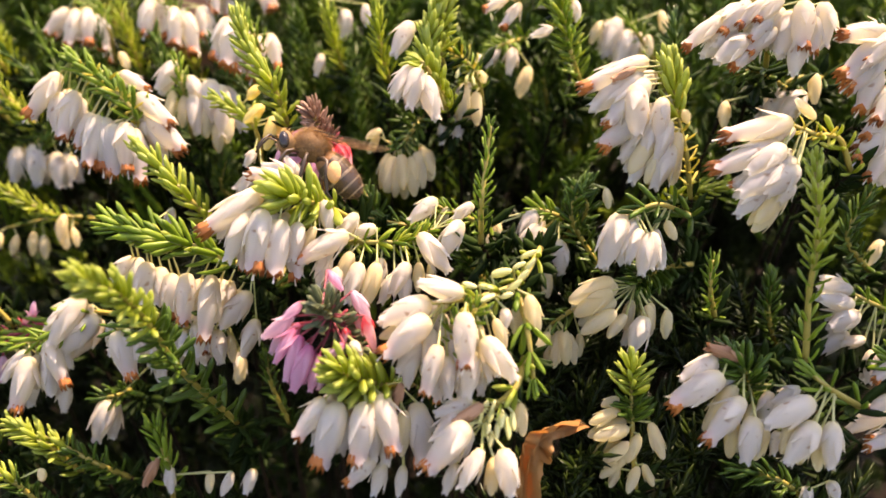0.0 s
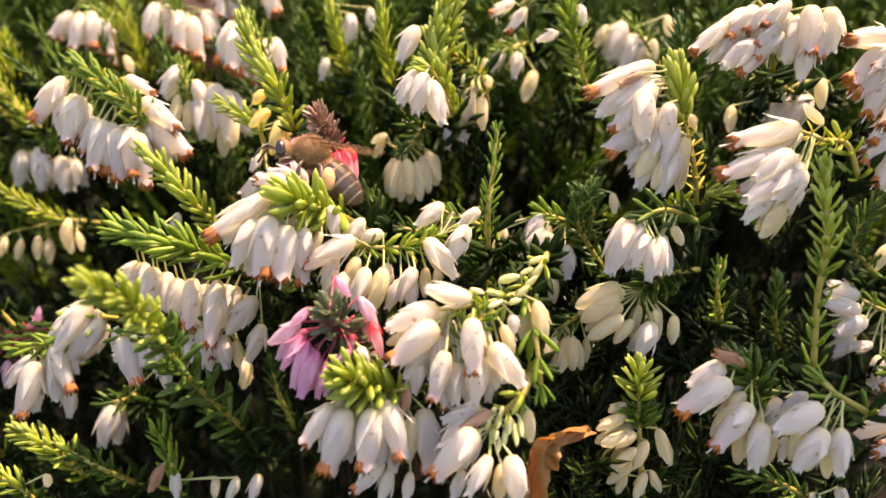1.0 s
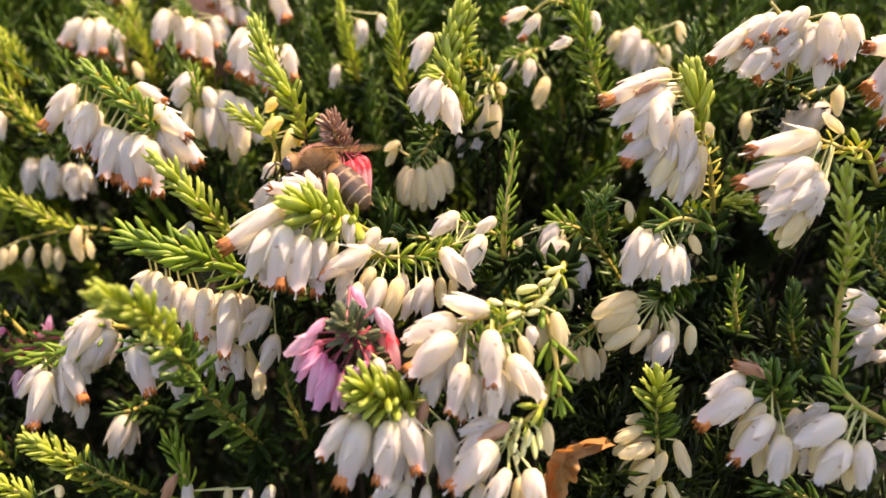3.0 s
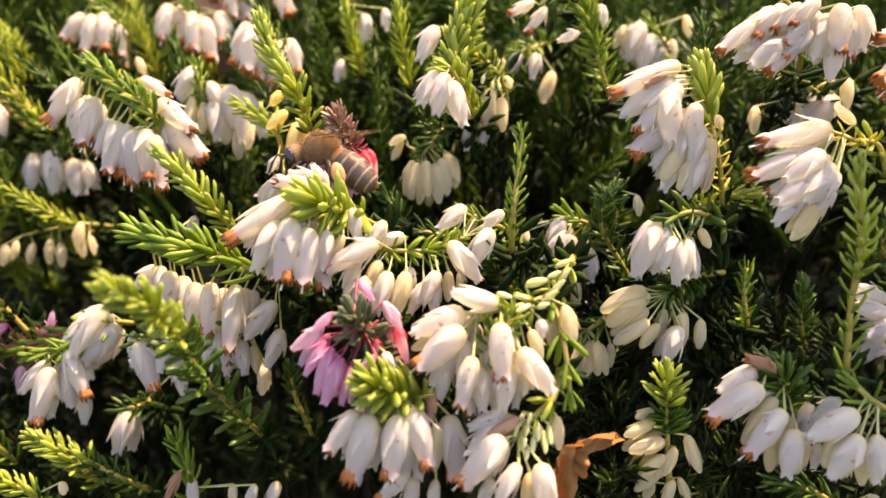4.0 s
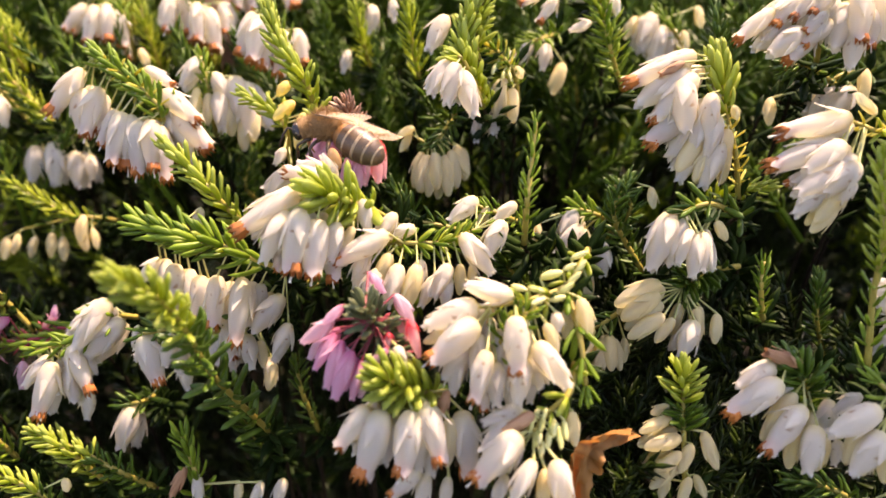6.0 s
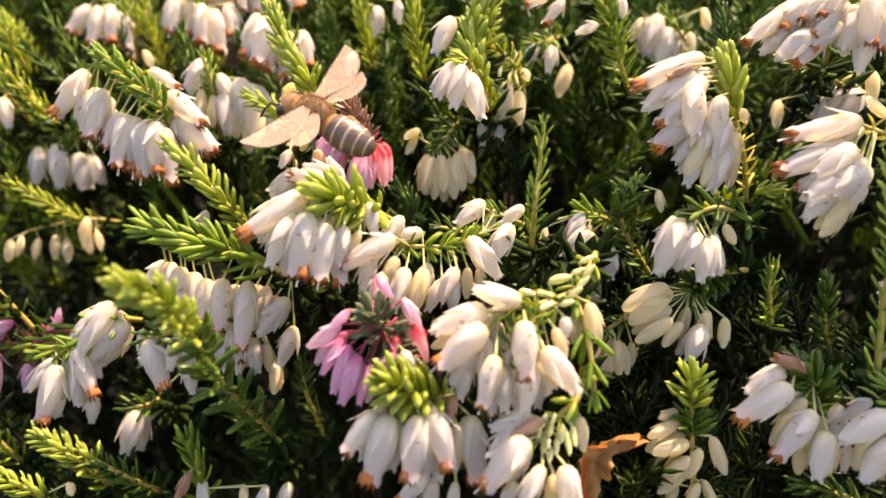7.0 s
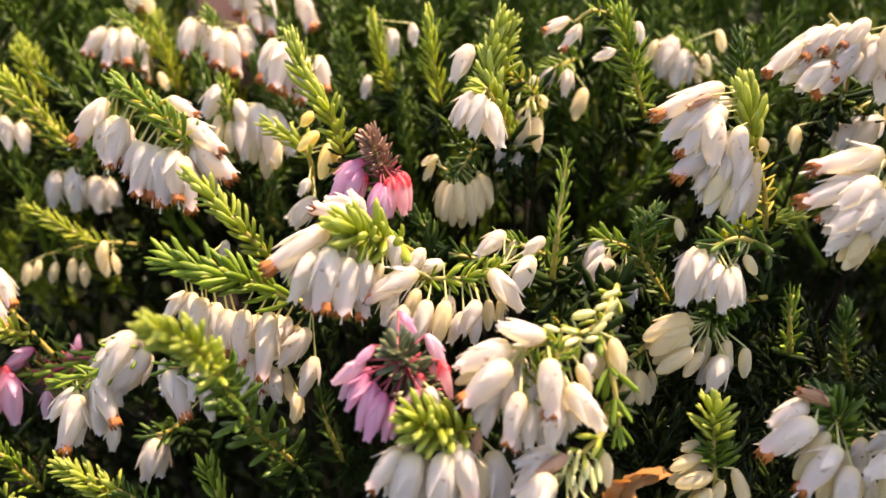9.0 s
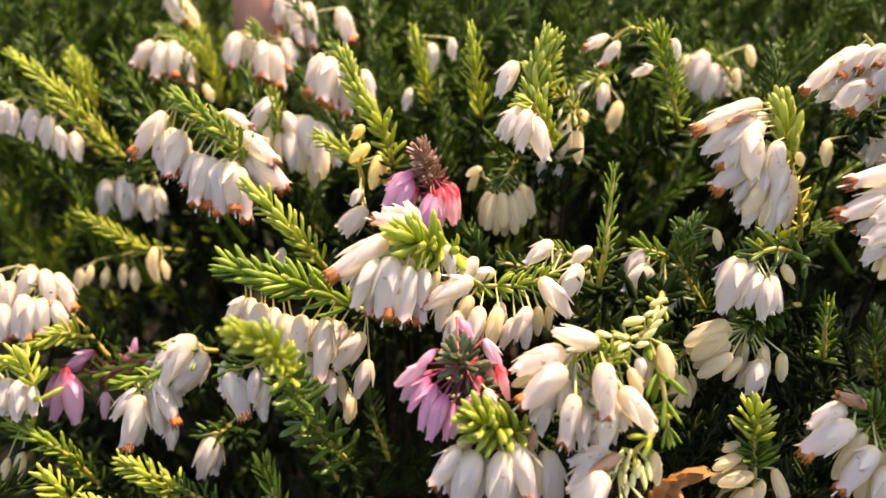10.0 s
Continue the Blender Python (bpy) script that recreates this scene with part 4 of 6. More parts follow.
bell(s, WHITE, 0.0, 65.7, 187.0, -0.6, 64.2, 184.2)
bell(s, CREAM, 3.0, 64.6, 187.0, 3.5, 63.2, 184.2)
bell(s, WHITE, 1.0, 64.9, 186.2, 0.7, 63.1, 182.4)
bell(s, WHITE, 4.7, 64.0, 184.3, 4.9, 62.7, 181.9)
bell(s, WHITE, -2.1, 65.5, 186.0, -2.8, 64.0, 183.0)
bell(s, WHITE, 2.0, 62.9, 182.6, 1.7, 61.4, 179.8)
bell(s, OPEN, -0.5, 63.2, 182.4, -0.6, 61.8, 179.8)
bell(s, WHITE, 3.6, 63.9, 183.5, 3.6, 62.2, 180.2)
bell(s, CREAM, 2.6, 65.3, 186.0, 3.0, 63.9, 183.2)
s = sprig("shoot", (7.2, 66.9, 188.6), (7.8, 63.4, 185.9), (8.3, 61.9, 182.2))
leaves(s, 0, 1, 14, 2.8, 38, "mid")
s = sprig("shoot", (0.6, 64.6, 182.8), (1.2, 63.8, 185.9), (3.1, 63.7, 188.5), label="short green heather tuft between large white bells")
leaves(s, .1, 1, 30, 2.0, 62, "mid")
leaves(s, .4, 1, 16, 1.4, 55, "lime")
s = sprig("open", (-3.0, 66.0, 179.1), (-5.3, 63.2, 180.7), (-7.6, 61.5, 182.4), (-9.4, 60.2, 183.9), label="white heather sprig with long bells and yellow-green tuft")
leaves(s, .3, 1, 40, 3.3, 52, "young")
bell(s, OPEN, -10.7, 61.0, 180.7, -13.1, 59.4, 177.6)
bell(s, OPEN, -9.3, 60.4, 180.7, -11.3, 58.0, 175.7)
bell(s, OPEN, -6.8, 59.5, 181.3, -7.8, 57.3, 176.5)
bell(s, OPEN, -5.7, 60.3, 181.6, -4.5, 58.1, 177.0)
bell(s, WHITE, -9.9, 62.0, 180.4, -12.4, 60.6, 177.7)
bell(s, WHITE, -8.2, 61.1, 179.6, -9.5, 59.3, 175.9)
bell(s, CREAM, -3.6, 61.8, 178.9, -3.8, 59.9, 175.1)
bell(s, WHITE, -6.3, 60.9, 179.4, -6.2, 59.0, 175.4)
bell(s, OPEN, -2.5, 62.8, 179.1, -2.0, 60.4, 174.0)
bell(s, OPEN, -6.2, 59.0, 175.6, -8.7, 57.9, 173.7)
bell(s, WHITE, -5.6, 60.5, 174.0, -6.4, 59.1, 171.3)
bell(s, WHITE, -3.7, 60.7, 173.5, -4.2, 59.4, 171.0)
bell(s, WITHERED, -3.8, 62.0, 181.7, -4.4, 60.9, 179.6)
bell(s, WHITE, -11.1, 62.3, 178.7, -11.9, 60.8, 175.7)
bell(s, CREAM, -7.7, 61.7, 178.5, -7.5, 59.9, 174.8)
bell(s, WHITE, -4.8, 61.6, 178.5, -5.2, 59.7, 174.4)
s = sprig("open", (7.6, 64.2, 183.1), (6.8, 61.3, 182.0), (5.3, 60.8, 180.6), (3.6, 60.0, 178.8), label="white heather sprig with a tuft of tiny green buds")
leaves(s, .1, .7, 10, 2.2, 36.9, "young")
bell(s, GREEN_BUD, 3.1, 60.7, 180.4, 2.2, 60.0, 180.1)
bell(s, GREEN_BUD, 4.1, 60.8, 180.6, 3.6, 59.9, 180.0)
bell(s, GREEN_BUD, 2.6, 60.3, 179.5, 1.8, 59.5, 178.9)
bell(s, GREEN_BUD, 3.6, 60.4, 179.7, 3.2, 59.5, 179.1)
bell(s, GREEN_BUD, 4.5, 60.5, 180.0, 4.2, 59.6, 179.1)
bell(s, GREEN_BUD, 5.3, 60.5, 180.0, 5.1, 59.5, 178.9)
bell(s, GREEN_BUD, 4.1, 60.1, 179.0, 3.7, 59.1, 178.0)
bell(s, GREEN_BUD, 5.0, 60.0, 178.8, 4.8, 59.0, 177.8)
bell(s, GREEN_BUD, 5.8, 60.2, 179.3, 5.9, 59.1, 178.0)
bell(s, GREEN_BUD, 6.3, 60.4, 179.7, 6.4, 59.3, 178.5)
bell(s, GREEN_BUD, 4.5, 59.7, 177.9, 4.2, 58.8, 177.1)
bell(s, GREEN_BUD, 3.3, 60.2, 180.4, 2.7, 59.5, 180.1)
bell(s, GREEN_BUD, 4.7, 60.4, 180.9, 4.4, 59.6, 180.4)
bell(s, GREEN_BUD, 3.7, 59.9, 180.3, 3.3, 59.2, 180.0)
bell(s, GREEN_BUD, 5.5, 59.9, 179.8, 5.2, 59.0, 179.0)
bell(s, GREEN_BUD, 4.2, 59.6, 178.9, 4.0, 58.8, 178.4)
bell(s, GREEN_BUD, 6.0, 59.8, 178.7, 5.9, 58.8, 177.9)
bell(s, GREEN_BUD, 2.8, 59.7, 179.1, 2.3, 58.9, 178.7)
bell(s, OPEN, 2.3, 58.3, 179.8, -1.5, 56.6, 176.4)
bell(s, WHITE, 3.4, 57.0, 178.1, 1.6, 55.4, 175.0)
bell(s, WHITE, 5.3, 57.2, 178.0, 5.9, 55.3, 174.3)
bell(s, WHITE, 2.8, 61.1, 180.3, -0.7, 60.3, 179.3)
bell(s, WHITE, 2.0, 60.2, 179.7, -1.0, 59.0, 177.5)
bell(s, WITHERED, 3.6, 59.9, 180.7, 1.0, 59.0, 179.3)
bell(s, CREAM, 4.5, 58.0, 176.4, 4.2, 56.5, 173.4)
bell(s, WHITE, 1.2, 58.0, 175.8, 0.3, 56.7, 173.4)
bell(s, WHITE, 2.6, 59.6, 178.2, 0.5, 58.2, 175.5)
bell(s, CREAM, 7.1, 61.3, 180.0, 7.2, 59.9, 177.3)
s = sprig("bud", (29.2, 84.4, 184.0), (25.2, 82.2, 184.4), (22.9, 80.4, 184.1), (21.3, 79.0, 183.8), label="heather sprig with cream bells round a dark tuft")
leaves(s, .2, 1, 60, 2.9, 58, "dark")
bell(s, CREAM, 18.5, 77.6, 185.0, 13.5, 76.3, 183.2)
bell(s, CREAM, 18.2, 76.6, 184.2, 14.0, 75.1, 182.1)
bell(s, CREAM, 18.6, 75.5, 182.3, 14.7, 74.1, 180.3)
bell(s, CREAM, 19.8, 75.8, 181.7, 17.5, 74.4, 179.8)
bell(s, WHITE, 21.6, 74.9, 182.0, 20.2, 73.0, 178.6)
bell(s, WHITE, 22.1, 77.0, 180.4, 19.8, 75.5, 178.1)
bell(s, CREAM, 22.3, 76.6, 182.5, 22.1, 74.8, 179.6)
bell(s, CREAM, 24.4, 76.4, 182.0, 24.0, 74.7, 179.3)
bell(s, CREAM, 19.1, 78.0, 184.2, 13.9, 76.6, 182.1)
bell(s, CREAM, 18.8, 77.0, 182.9, 14.6, 75.5, 180.8)
bell(s, CREAM, 20.9, 78.0, 182.4, 19.8, 76.3, 179.6)
bell(s, CREAM, 22.9, 77.5, 182.3, 22.2, 75.7, 179.4)
bell(s, CREAM, 18.8, 78.2, 182.8, 15.0, 77.0, 181.5)
s = sprig("bud", (16.1, 81.5, 180.4), (13.5, 77.0, 181.2), (11.8, 76.6, 180.1))
leaves(s, 0, .8, 14, 2.4, 48, "dark")
bell(s, CREAM, 12.8, 76.3, 179.5, 12.2, 74.3, 175.9)
bell(s, CREAM, 13.8, 76.2, 179.2, 14.3, 74.4, 176.3)
bell(s, CREAM, 11.7, 76.3, 179.3, 9.6, 74.7, 177.0)
bell(s, CREAM, 12.3, 77.1, 178.5, 11.5, 75.4, 175.7)
bell(s, CREAM, 13.2, 76.0, 179.8, 13.2, 74.0, 176.5)
bell(s, CREAM, 11.1, 77.3, 178.4, 9.5, 75.6, 175.6)
bell(s, CREAM, 15.2, 77.4, 178.6, 15.2, 75.9, 176.4)
s = sprig("bud", (20.0, 66.2, 166.5), (19.3, 66.4, 171.8), (19.1, 67.3, 175.1), (19.0, 69.0, 179.4), label="heather sprig with cream buds below a bright green tip")
leaves(s, .80, 1, 26, 2.5, 58, "young")
leaves(s, .58, .74, 22, 2.6, 62, "dark")
bell(s, CREAM, 18.2, 68.9, 175.5, 16.2, 68.2, 175.2)
bell(s, CREAM, 17.9, 67.4, 175.3, 14.7, 66.3, 174.2)
bell(s, CREAM, 18.7, 67.7, 173.7, 14.7, 66.6, 172.5)
bell(s, CREAM, 18.6, 65.9, 174.0, 15.0, 65.0, 173.4)
bell(s, CREAM, 18.1, 67.1, 171.6, 15.2, 66.1, 170.8)
bell(s, CREAM, 18.7, 65.5, 172.6, 16.0, 64.3, 171.0)
bell(s, CREAM, 18.5, 66.4, 169.9, 15.9, 65.3, 168.6)
bell(s, CREAM, 19.7, 65.8, 173.3, 18.3, 64.3, 171.1)
bell(s, CREAM, 20.9, 66.5, 174.3, 21.9, 64.6, 171.2)
bell(s, CREAM, 19.9, 65.6, 169.6, 18.5, 64.1, 167.5)
bell(s, CREAM, 20.5, 66.0, 169.6, 21.3, 64.7, 167.8)
bell(s, CREAM, 19.3, 67.0, 171.4, 17.8, 65.6, 169.4)
bell(s, CREAM, 18.2, 66.6, 168.6, 17.0, 65.4, 167.2)
s = sprig("open", (32.7, 69.5, 170.9), (30.9, 66.9, 176.6), (29.4, 66.0, 180.3), (27.8, 66.6, 181.8), label="white heather sprig with stout bells under a dark tuft")
leaves(s, .1, 1, 60, 2.9, 55, "dark")
bell(s, OPEN, 26.5, 64.3, 181.2, 21.7, 62.9, 178.5)
bell(s, OPEN, 28.1, 62.6, 179.7, 24.5, 60.9, 176.2)
bell(s, WHITE, 29.1, 61.8, 178.2, 27.8, 59.9, 174.4)
bell(s, WHITE, 26.6, 66.5, 181.8, 23.2, 65.3, 179.7)
bell(s, WITHERED, 28.8, 65.9, 182.0, 25.3, 66.1, 183.3)
bell(s, CREAM, 28.2, 64.9, 179.6, 25.0, 63.0, 175.7)
bell(s, CREAM, 28.1, 63.6, 176.7, 27.3, 61.9, 173.4)
bell(s, WHITE, 31.9, 65.6, 178.5, 30.9, 63.9, 175.1)
bell(s, CREAM, 31.2, 63.4, 175.7, 29.8, 62.0, 173.1)
bell(s, WHITE, 34.5, 65.2, 179.2, 31.7, 64.4, 178.0)
bell(s, WHITE, 28.5, 66.2, 180.0, 26.2, 65.3, 178.6)
bell(s, CREAM, 30.0, 64.8, 177.6, 29.3, 63.3, 174.8)
s = sprig("open", (39.7, 63.6, 178.1), (35.9, 62.3, 180.8), (34.3, 62.8, 182.0))
leaves(s, 0, 1, 10, 2.6, 48, "mid")
bell(s, WHITE, 33.9, 61.2, 180.4, 29.4, 60.0, 178.3)
bell(s, WHITE, 33.8, 59.9, 178.9, 31.3, 58.2, 175.4)
bell(s, WHITE, 35.4, 60.0, 178.9, 34.9, 58.1, 175.1)
bell(s, CREAM, 33.2, 62.0, 178.2, 31.5, 60.4, 175.0)
bell(s, CREAM, 34.9, 60.9, 176.9, 34.4, 59.3, 173.9)
bell(s, WHITE, 32.2, 63.3, 175.6, 31.7, 62.2, 173.5)
bell(s, CREAM, 33.9, 61.6, 176.7, 33.3, 60.2, 173.9)
s = sprig("shoot", (38.3, 65.1, 164.8), (33.9, 64.3, 168.9), (29.3, 64.7, 170.0))
leaves(s, 0, 1, 41, 2.3, 50, "dark")
bell(s, WHITE, 36.7, 64.1, 168.4, 36.2, 62.9, 167.0)
bell(s, WHITE, 39.0, 64.3, 168.9, 39.3, 63.1, 167.5)
s = sprig("open", (28.2, 84.8, 191.9), (27.0, 84.4, 197.1), (25.9, 86.2, 201.6), (25.1, 88.2, 206.4), label="crowded white heather raceme with one brown-marked bell")
leaves(s, .62, 1, 22, 3.3, 38, "young")
leaves(s, .12, .72, 30, 1.5, 62, "lime")
bell(s, OPEN, 22.6, 87.7, 207.0, 15.3, 86.3, 204.2)
bell(s, WITHERED, 20.9, 86.0, 206.4, 18.3, 85.2, 205.2)
bell(s, WHITE, 21.9, 87.2, 205.6, 16.4, 85.5, 202.1)
bell(s, WHITE, 22.5, 86.5, 205.0, 17.9, 84.5, 200.7)
bell(s, OPEN, 22.5, 86.8, 203.7, 18.2, 85.1, 200.2)
bell(s, WHITE, 20.9, 85.3, 204.7, 20.7, 82.9, 199.6)
bell(s, OPEN, 22.2, 85.7, 201.8, 17.6, 83.8, 198.1)
bell(s, WHITE, 23.7, 84.4, 203.5, 23.1, 82.4, 199.2)
bell(s, SLIM, 24.5, 83.3, 201.2, 23.0, 81.4, 197.4)
bell(s, WHITE, 23.2, 84.3, 201.2, 21.5, 82.5, 197.4)
bell(s, WHITE, 22.3, 85.0, 199.4, 19.5, 83.7, 196.9)
bell(s, CREAM, 23.0, 84.0, 199.4, 20.4, 82.1, 195.6)
bell(s, WHITE, 22.6, 84.0, 198.1, 20.4, 82.2, 194.6)
bell(s, CREAM, 23.8, 82.9, 198.2, 21.8, 81.3, 194.9)
bell(s, WHITE, 24.7, 83.0, 198.8, 23.0, 80.8, 194.3)
bell(s, CREAM, 25.7, 84.0, 199.8, 24.4, 81.8, 195.2)
bell(s, CREAM, 25.8, 84.0, 197.5, 24.9, 82.3, 194.3)
bell(s, WHITE, 22.0, 85.2, 197.9, 20.2, 83.9, 195.6)
bell(s, WHITE, 23.2, 86.2, 202.5, 22.2, 84.4, 198.8)
bell(s, CREAM, 24.8, 85.3, 199.8, 23.1, 83.4, 195.9)
bell(s, WHITE, 21.8, 86.9, 199.5, 20.4, 85.4, 196.6)
bell(s, CREAM, 24.0, 84.7, 196.8, 22.7, 83.3, 194.0)
bell(s, WHITE, 24.0, 89.2, 205.3, 19.8, 87.8, 202.5)
bell(s, CREAM, 26.4, 85.2, 202.0, 26.8, 84.4, 200.7)
bell(s, CREAM, 25.0, 87.5, 203.8, 25.3, 86.2, 201.2)
s = sprig("shoot", (25.9, 90.5, 188.7), (27.7, 86.8, 191.6), (32.3, 87.2, 192.5))
leaves(s, 0, 1, 36, 2.2, 41, "young")
s = sprig("open", (43.4, 80.3, 196.4), (41.0, 79.3, 200.2), (37.5, 77.3, 201.2), (35.3, 77.6, 202.0), label="crowded white heather raceme leaning from a side stem")
leaves(s, 0, .6, 12, 2.4, 50, "young")
leaves(s, .5, 1, 14, 1.4, 60, "lime")
bell(s, CREAM, 36.5, 76.0, 203.1, 34.4, 76.4, 204.9)
bell(s, OPEN, 34.7, 76.9, 202.6, 27.9, 76.0, 201.2)
bell(s, OPEN, 33.6, 76.0, 200.4, 26.7, 74.8, 198.4)
bell(s, WHITE, 33.5, 74.9, 200.6, 29.8, 73.5, 197.9)
bell(s, WHITE, 35.0, 74.9, 199.0, 29.9, 73.9, 197.3)
bell(s, WHITE, 34.5, 74.3, 198.7, 28.7, 72.9, 196.1)
bell(s, WHITE, 34.4, 73.4, 199.0, 31.3, 71.9, 196.3)
bell(s, WHITE, 34.1, 73.0, 197.4, 32.4, 71.9, 195.7)
bell(s, WHITE, 31.9, 73.7, 197.1, 28.6, 72.3, 194.4)
bell(s, CREAM, 32.9, 72.9, 196.2, 30.4, 71.6, 193.7)
bell(s, CREAM, 32.9, 73.0, 194.8, 30.3, 71.8, 192.7)
bell(s, OPEN, 31.1, 75.7, 197.3, 28.8, 75.1, 196.6)
bell(s, WHITE, 32.3, 75.4, 198.8, 29.1, 74.2, 196.5)
bell(s, WHITE, 35.4, 77.7, 201.7, 32.5, 76.8, 200.2)
bell(s, WHITE, 33.8, 74.3, 198.1, 31.0, 73.0, 195.7)
bell(s, CREAM, 34.1, 73.8, 196.5, 32.2, 72.5, 194.1)
bell(s, CREAM, 32.6, 74.1, 194.9, 30.2, 73.1, 193.2)
bell(s, WHITE, 35.2, 76.8, 199.6, 32.2, 75.9, 198.1)
bell(s, WHITE, 32.5, 77.4, 200.1, 29.6, 76.5, 198.5)
s = sprig("open", (36.8, 90.5, 205.8), (35.1, 87.2, 209.6), (33.5, 85.9, 212.4), (31.9, 86.7, 214.4))
leaves(s, 0, .5, 14, 2.6, 55, "dark")
bell(s, OPEN, 29.4, 86.0, 211.6, 25.7, 84.5, 208.8)
bell(s, WHITE, 31.8, 87.5, 212.8, 28.1, 85.8, 209.2)
bell(s, OPEN, 32.4, 86.4, 213.2, 29.4, 84.9, 210.2)
bell(s, OPEN, 33.7, 85.6, 213.4, 30.9, 84.4, 211.0)
bell(s, OPEN, 35.2, 85.2, 213.9, 32.5, 83.9, 211.5)
bell(s, OPEN, 34.2, 84.6, 211.8, 31.8, 83.4, 209.7)
bell(s, OPEN, 34.8, 84.6, 210.7, 31.8, 83.3, 208.4)
bell(s, WHITE, 32.1, 84.5, 209.9, 28.7, 83.1, 207.3)
bell(s, OPEN, 33.5, 84.7, 209.6, 30.4, 83.3, 206.9)
bell(s, WHITE, 36.7, 85.6, 212.2, 34.8, 83.6, 208.1)
bell(s, OPEN, 37.2, 84.4, 213.5, 37.1, 82.3, 209.0)
bell(s, WHITE, 37.4, 84.2, 210.3, 36.4, 82.3, 206.4)
bell(s, OPEN, 39.0, 85.0, 211.9, 38.6, 83.3, 208.4)
bell(s, WHITE, 30.7, 86.3, 209.7, 27.5, 85.3, 207.9)
bell(s, WHITE, 31.3, 86.2, 211.1, 28.7, 84.9, 208.5)
bell(s, WHITE, 34.3, 86.9, 212.5, 31.9, 85.3, 209.4)
bell(s, WHITE, 35.8, 86.4, 212.6, 33.7, 84.6, 208.9)
bell(s, OPEN, 37.4, 84.5, 208.4, 37.7, 83.7, 207.2)
bell(s, WHITE, 36.8, 86.6, 210.9, 36.1, 85.0, 207.7)
bell(s, WHITE, 39.8, 85.6, 213.2, 39.9, 83.6, 209.0)
s = sprig("shoot", (41.5, 94.9, 202.5), (36.1, 91.1, 205.3), (33.6, 90.9, 204.8))
leaves(s, 0, 1, 41, 2.2, 55, "dark")
s = sprig("open", (52.9, 87.1, 201.3), (48.4, 84.4, 206.7), (46.6, 85.8, 210.0))
leaves(s, 0, 1, 14, 2.6, 55, "dark")
bell(s, OPEN, 47.1, 85.9, 210.3, 42.0, 85.1, 210.0)
bell(s, WHITE, 48.3, 88.4, 210.0, 44.1, 88.1, 210.4)
bell(s, OPEN, 46.4, 84.7, 209.3, 41.7, 82.8, 206.1)
bell(s, WHITE, 47.4, 87.2, 208.8, 44.1, 85.3, 205.2)
bell(s, OPEN, 47.3, 85.0, 208.1, 42.7, 83.1, 204.8)
bell(s, OPEN, 46.6, 84.8, 206.3, 44.2, 82.6, 202.5)
bell(s, OPEN, 47.9, 87.2, 205.7, 47.2, 85.1, 201.8)
bell(s, OPEN, 47.5, 82.7, 202.5, 44.5, 81.0, 199.9)
bell(s, OPEN, 47.3, 82.0, 200.7, 43.8, 80.2, 197.7)
bell(s, OPEN, 48.6, 84.4, 200.1, 44.9, 83.1, 198.1)
bell(s, OPEN, 47.8, 81.4, 199.2, 44.8, 79.5, 196.0)
bell(s, WHITE, 49.4, 83.6, 198.1, 47.4, 81.7, 194.7)
bell(s, OPEN, 47.8, 84.6, 210.2, 43.9, 82.9, 207.5)
bell(s, OPEN, 49.2, 87.1, 209.7, 45.0, 85.8, 207.7)
bell(s, OPEN, 47.9, 82.8, 205.2, 45.2, 80.8, 201.7)
bell(s, WHITE, 49.8, 85.2, 204.3, 48.4, 83.2, 200.6)
s = sprig("bud", (48.1, 100.4, 202.9), (43.0, 95.8, 203.7), (40.4, 95.3, 202.4))
leaves(s, 0, 1, 18, 2.2, 50, "dark")
bell(s, WHITE, 41.8, 95.4, 202.5, 38.6, 93.2, 198.7)
bell(s, WHITE, 42.9, 97.7, 201.7, 39.1, 96.1, 198.9)
bell(s, WHITE, 43.5, 94.5, 202.2, 39.8, 92.5, 198.9)
bell(s, CREAM, 44.8, 95.3, 204.3, 44.3, 93.4, 200.9)
bell(s, CREAM, 35.1, 97.0, 200.6, 34.5, 95.2, 197.6)
s = sprig("shoot", (35.1, 66.2, 181.5), (34.4, 66.6, 188.5), (34.2, 66.7, 194.8), (33.9, 69.1, 200.7), label="tall upright leafy heather shoot with yellow-green stem")
leaves(s, 0, .55, 24, 2.2, 48, "mid")
leaves(s, .5, 1, 34, 2.1, 42, "young")
s = sprig("bud", (27.4, 81.9, 190.9), (22.8, 78.1, 193.5), (20.0, 77.8, 192.7))
leaves(s, 0, 1, 18, 2.8, 55, "dark")
bell(s, WHITE, 18.8, 77.8, 192.7, 16.9, 75.1, 187.4)
bell(s, WHITE, 19.9, 80.1, 191.9, 20.0, 77.7, 187.1)
bell(s, WHITE, 20.1, 78.0, 192.0, 18.9, 75.6, 187.7)
bell(s, WHITE, 21.3, 80.4, 191.3, 19.2, 78.6, 188.0)
bell(s, WHITE, 20.7, 76.5, 191.3, 19.0, 74.7, 188.4)
bell(s, WHITE, 21.0, 78.8, 190.3, 18.7, 77.2, 187.7)
bell(s, WHITE, 21.9, 76.6, 191.0, 21.7, 74.6, 187.5)
bell(s, WHITE, 22.3, 78.9, 189.9, 23.3, 77.1, 186.7)
bell(s, WHITE, 20.7, 79.1, 192.2, 18.2, 77.1, 188.9)
bell(s, WHITE, 21.6, 81.4, 191.4, 18.4, 80.0, 189.1)
bell(s, CREAM, 23.8, 78.5, 191.5, 24.6, 77.2, 189.8)
bell(s, WHITE, 19.7, 78.5, 192.1, 17.3, 76.9, 189.6)
bell(s, WHITE, 20.0, 80.8, 191.1, 17.1, 79.5, 189.2)
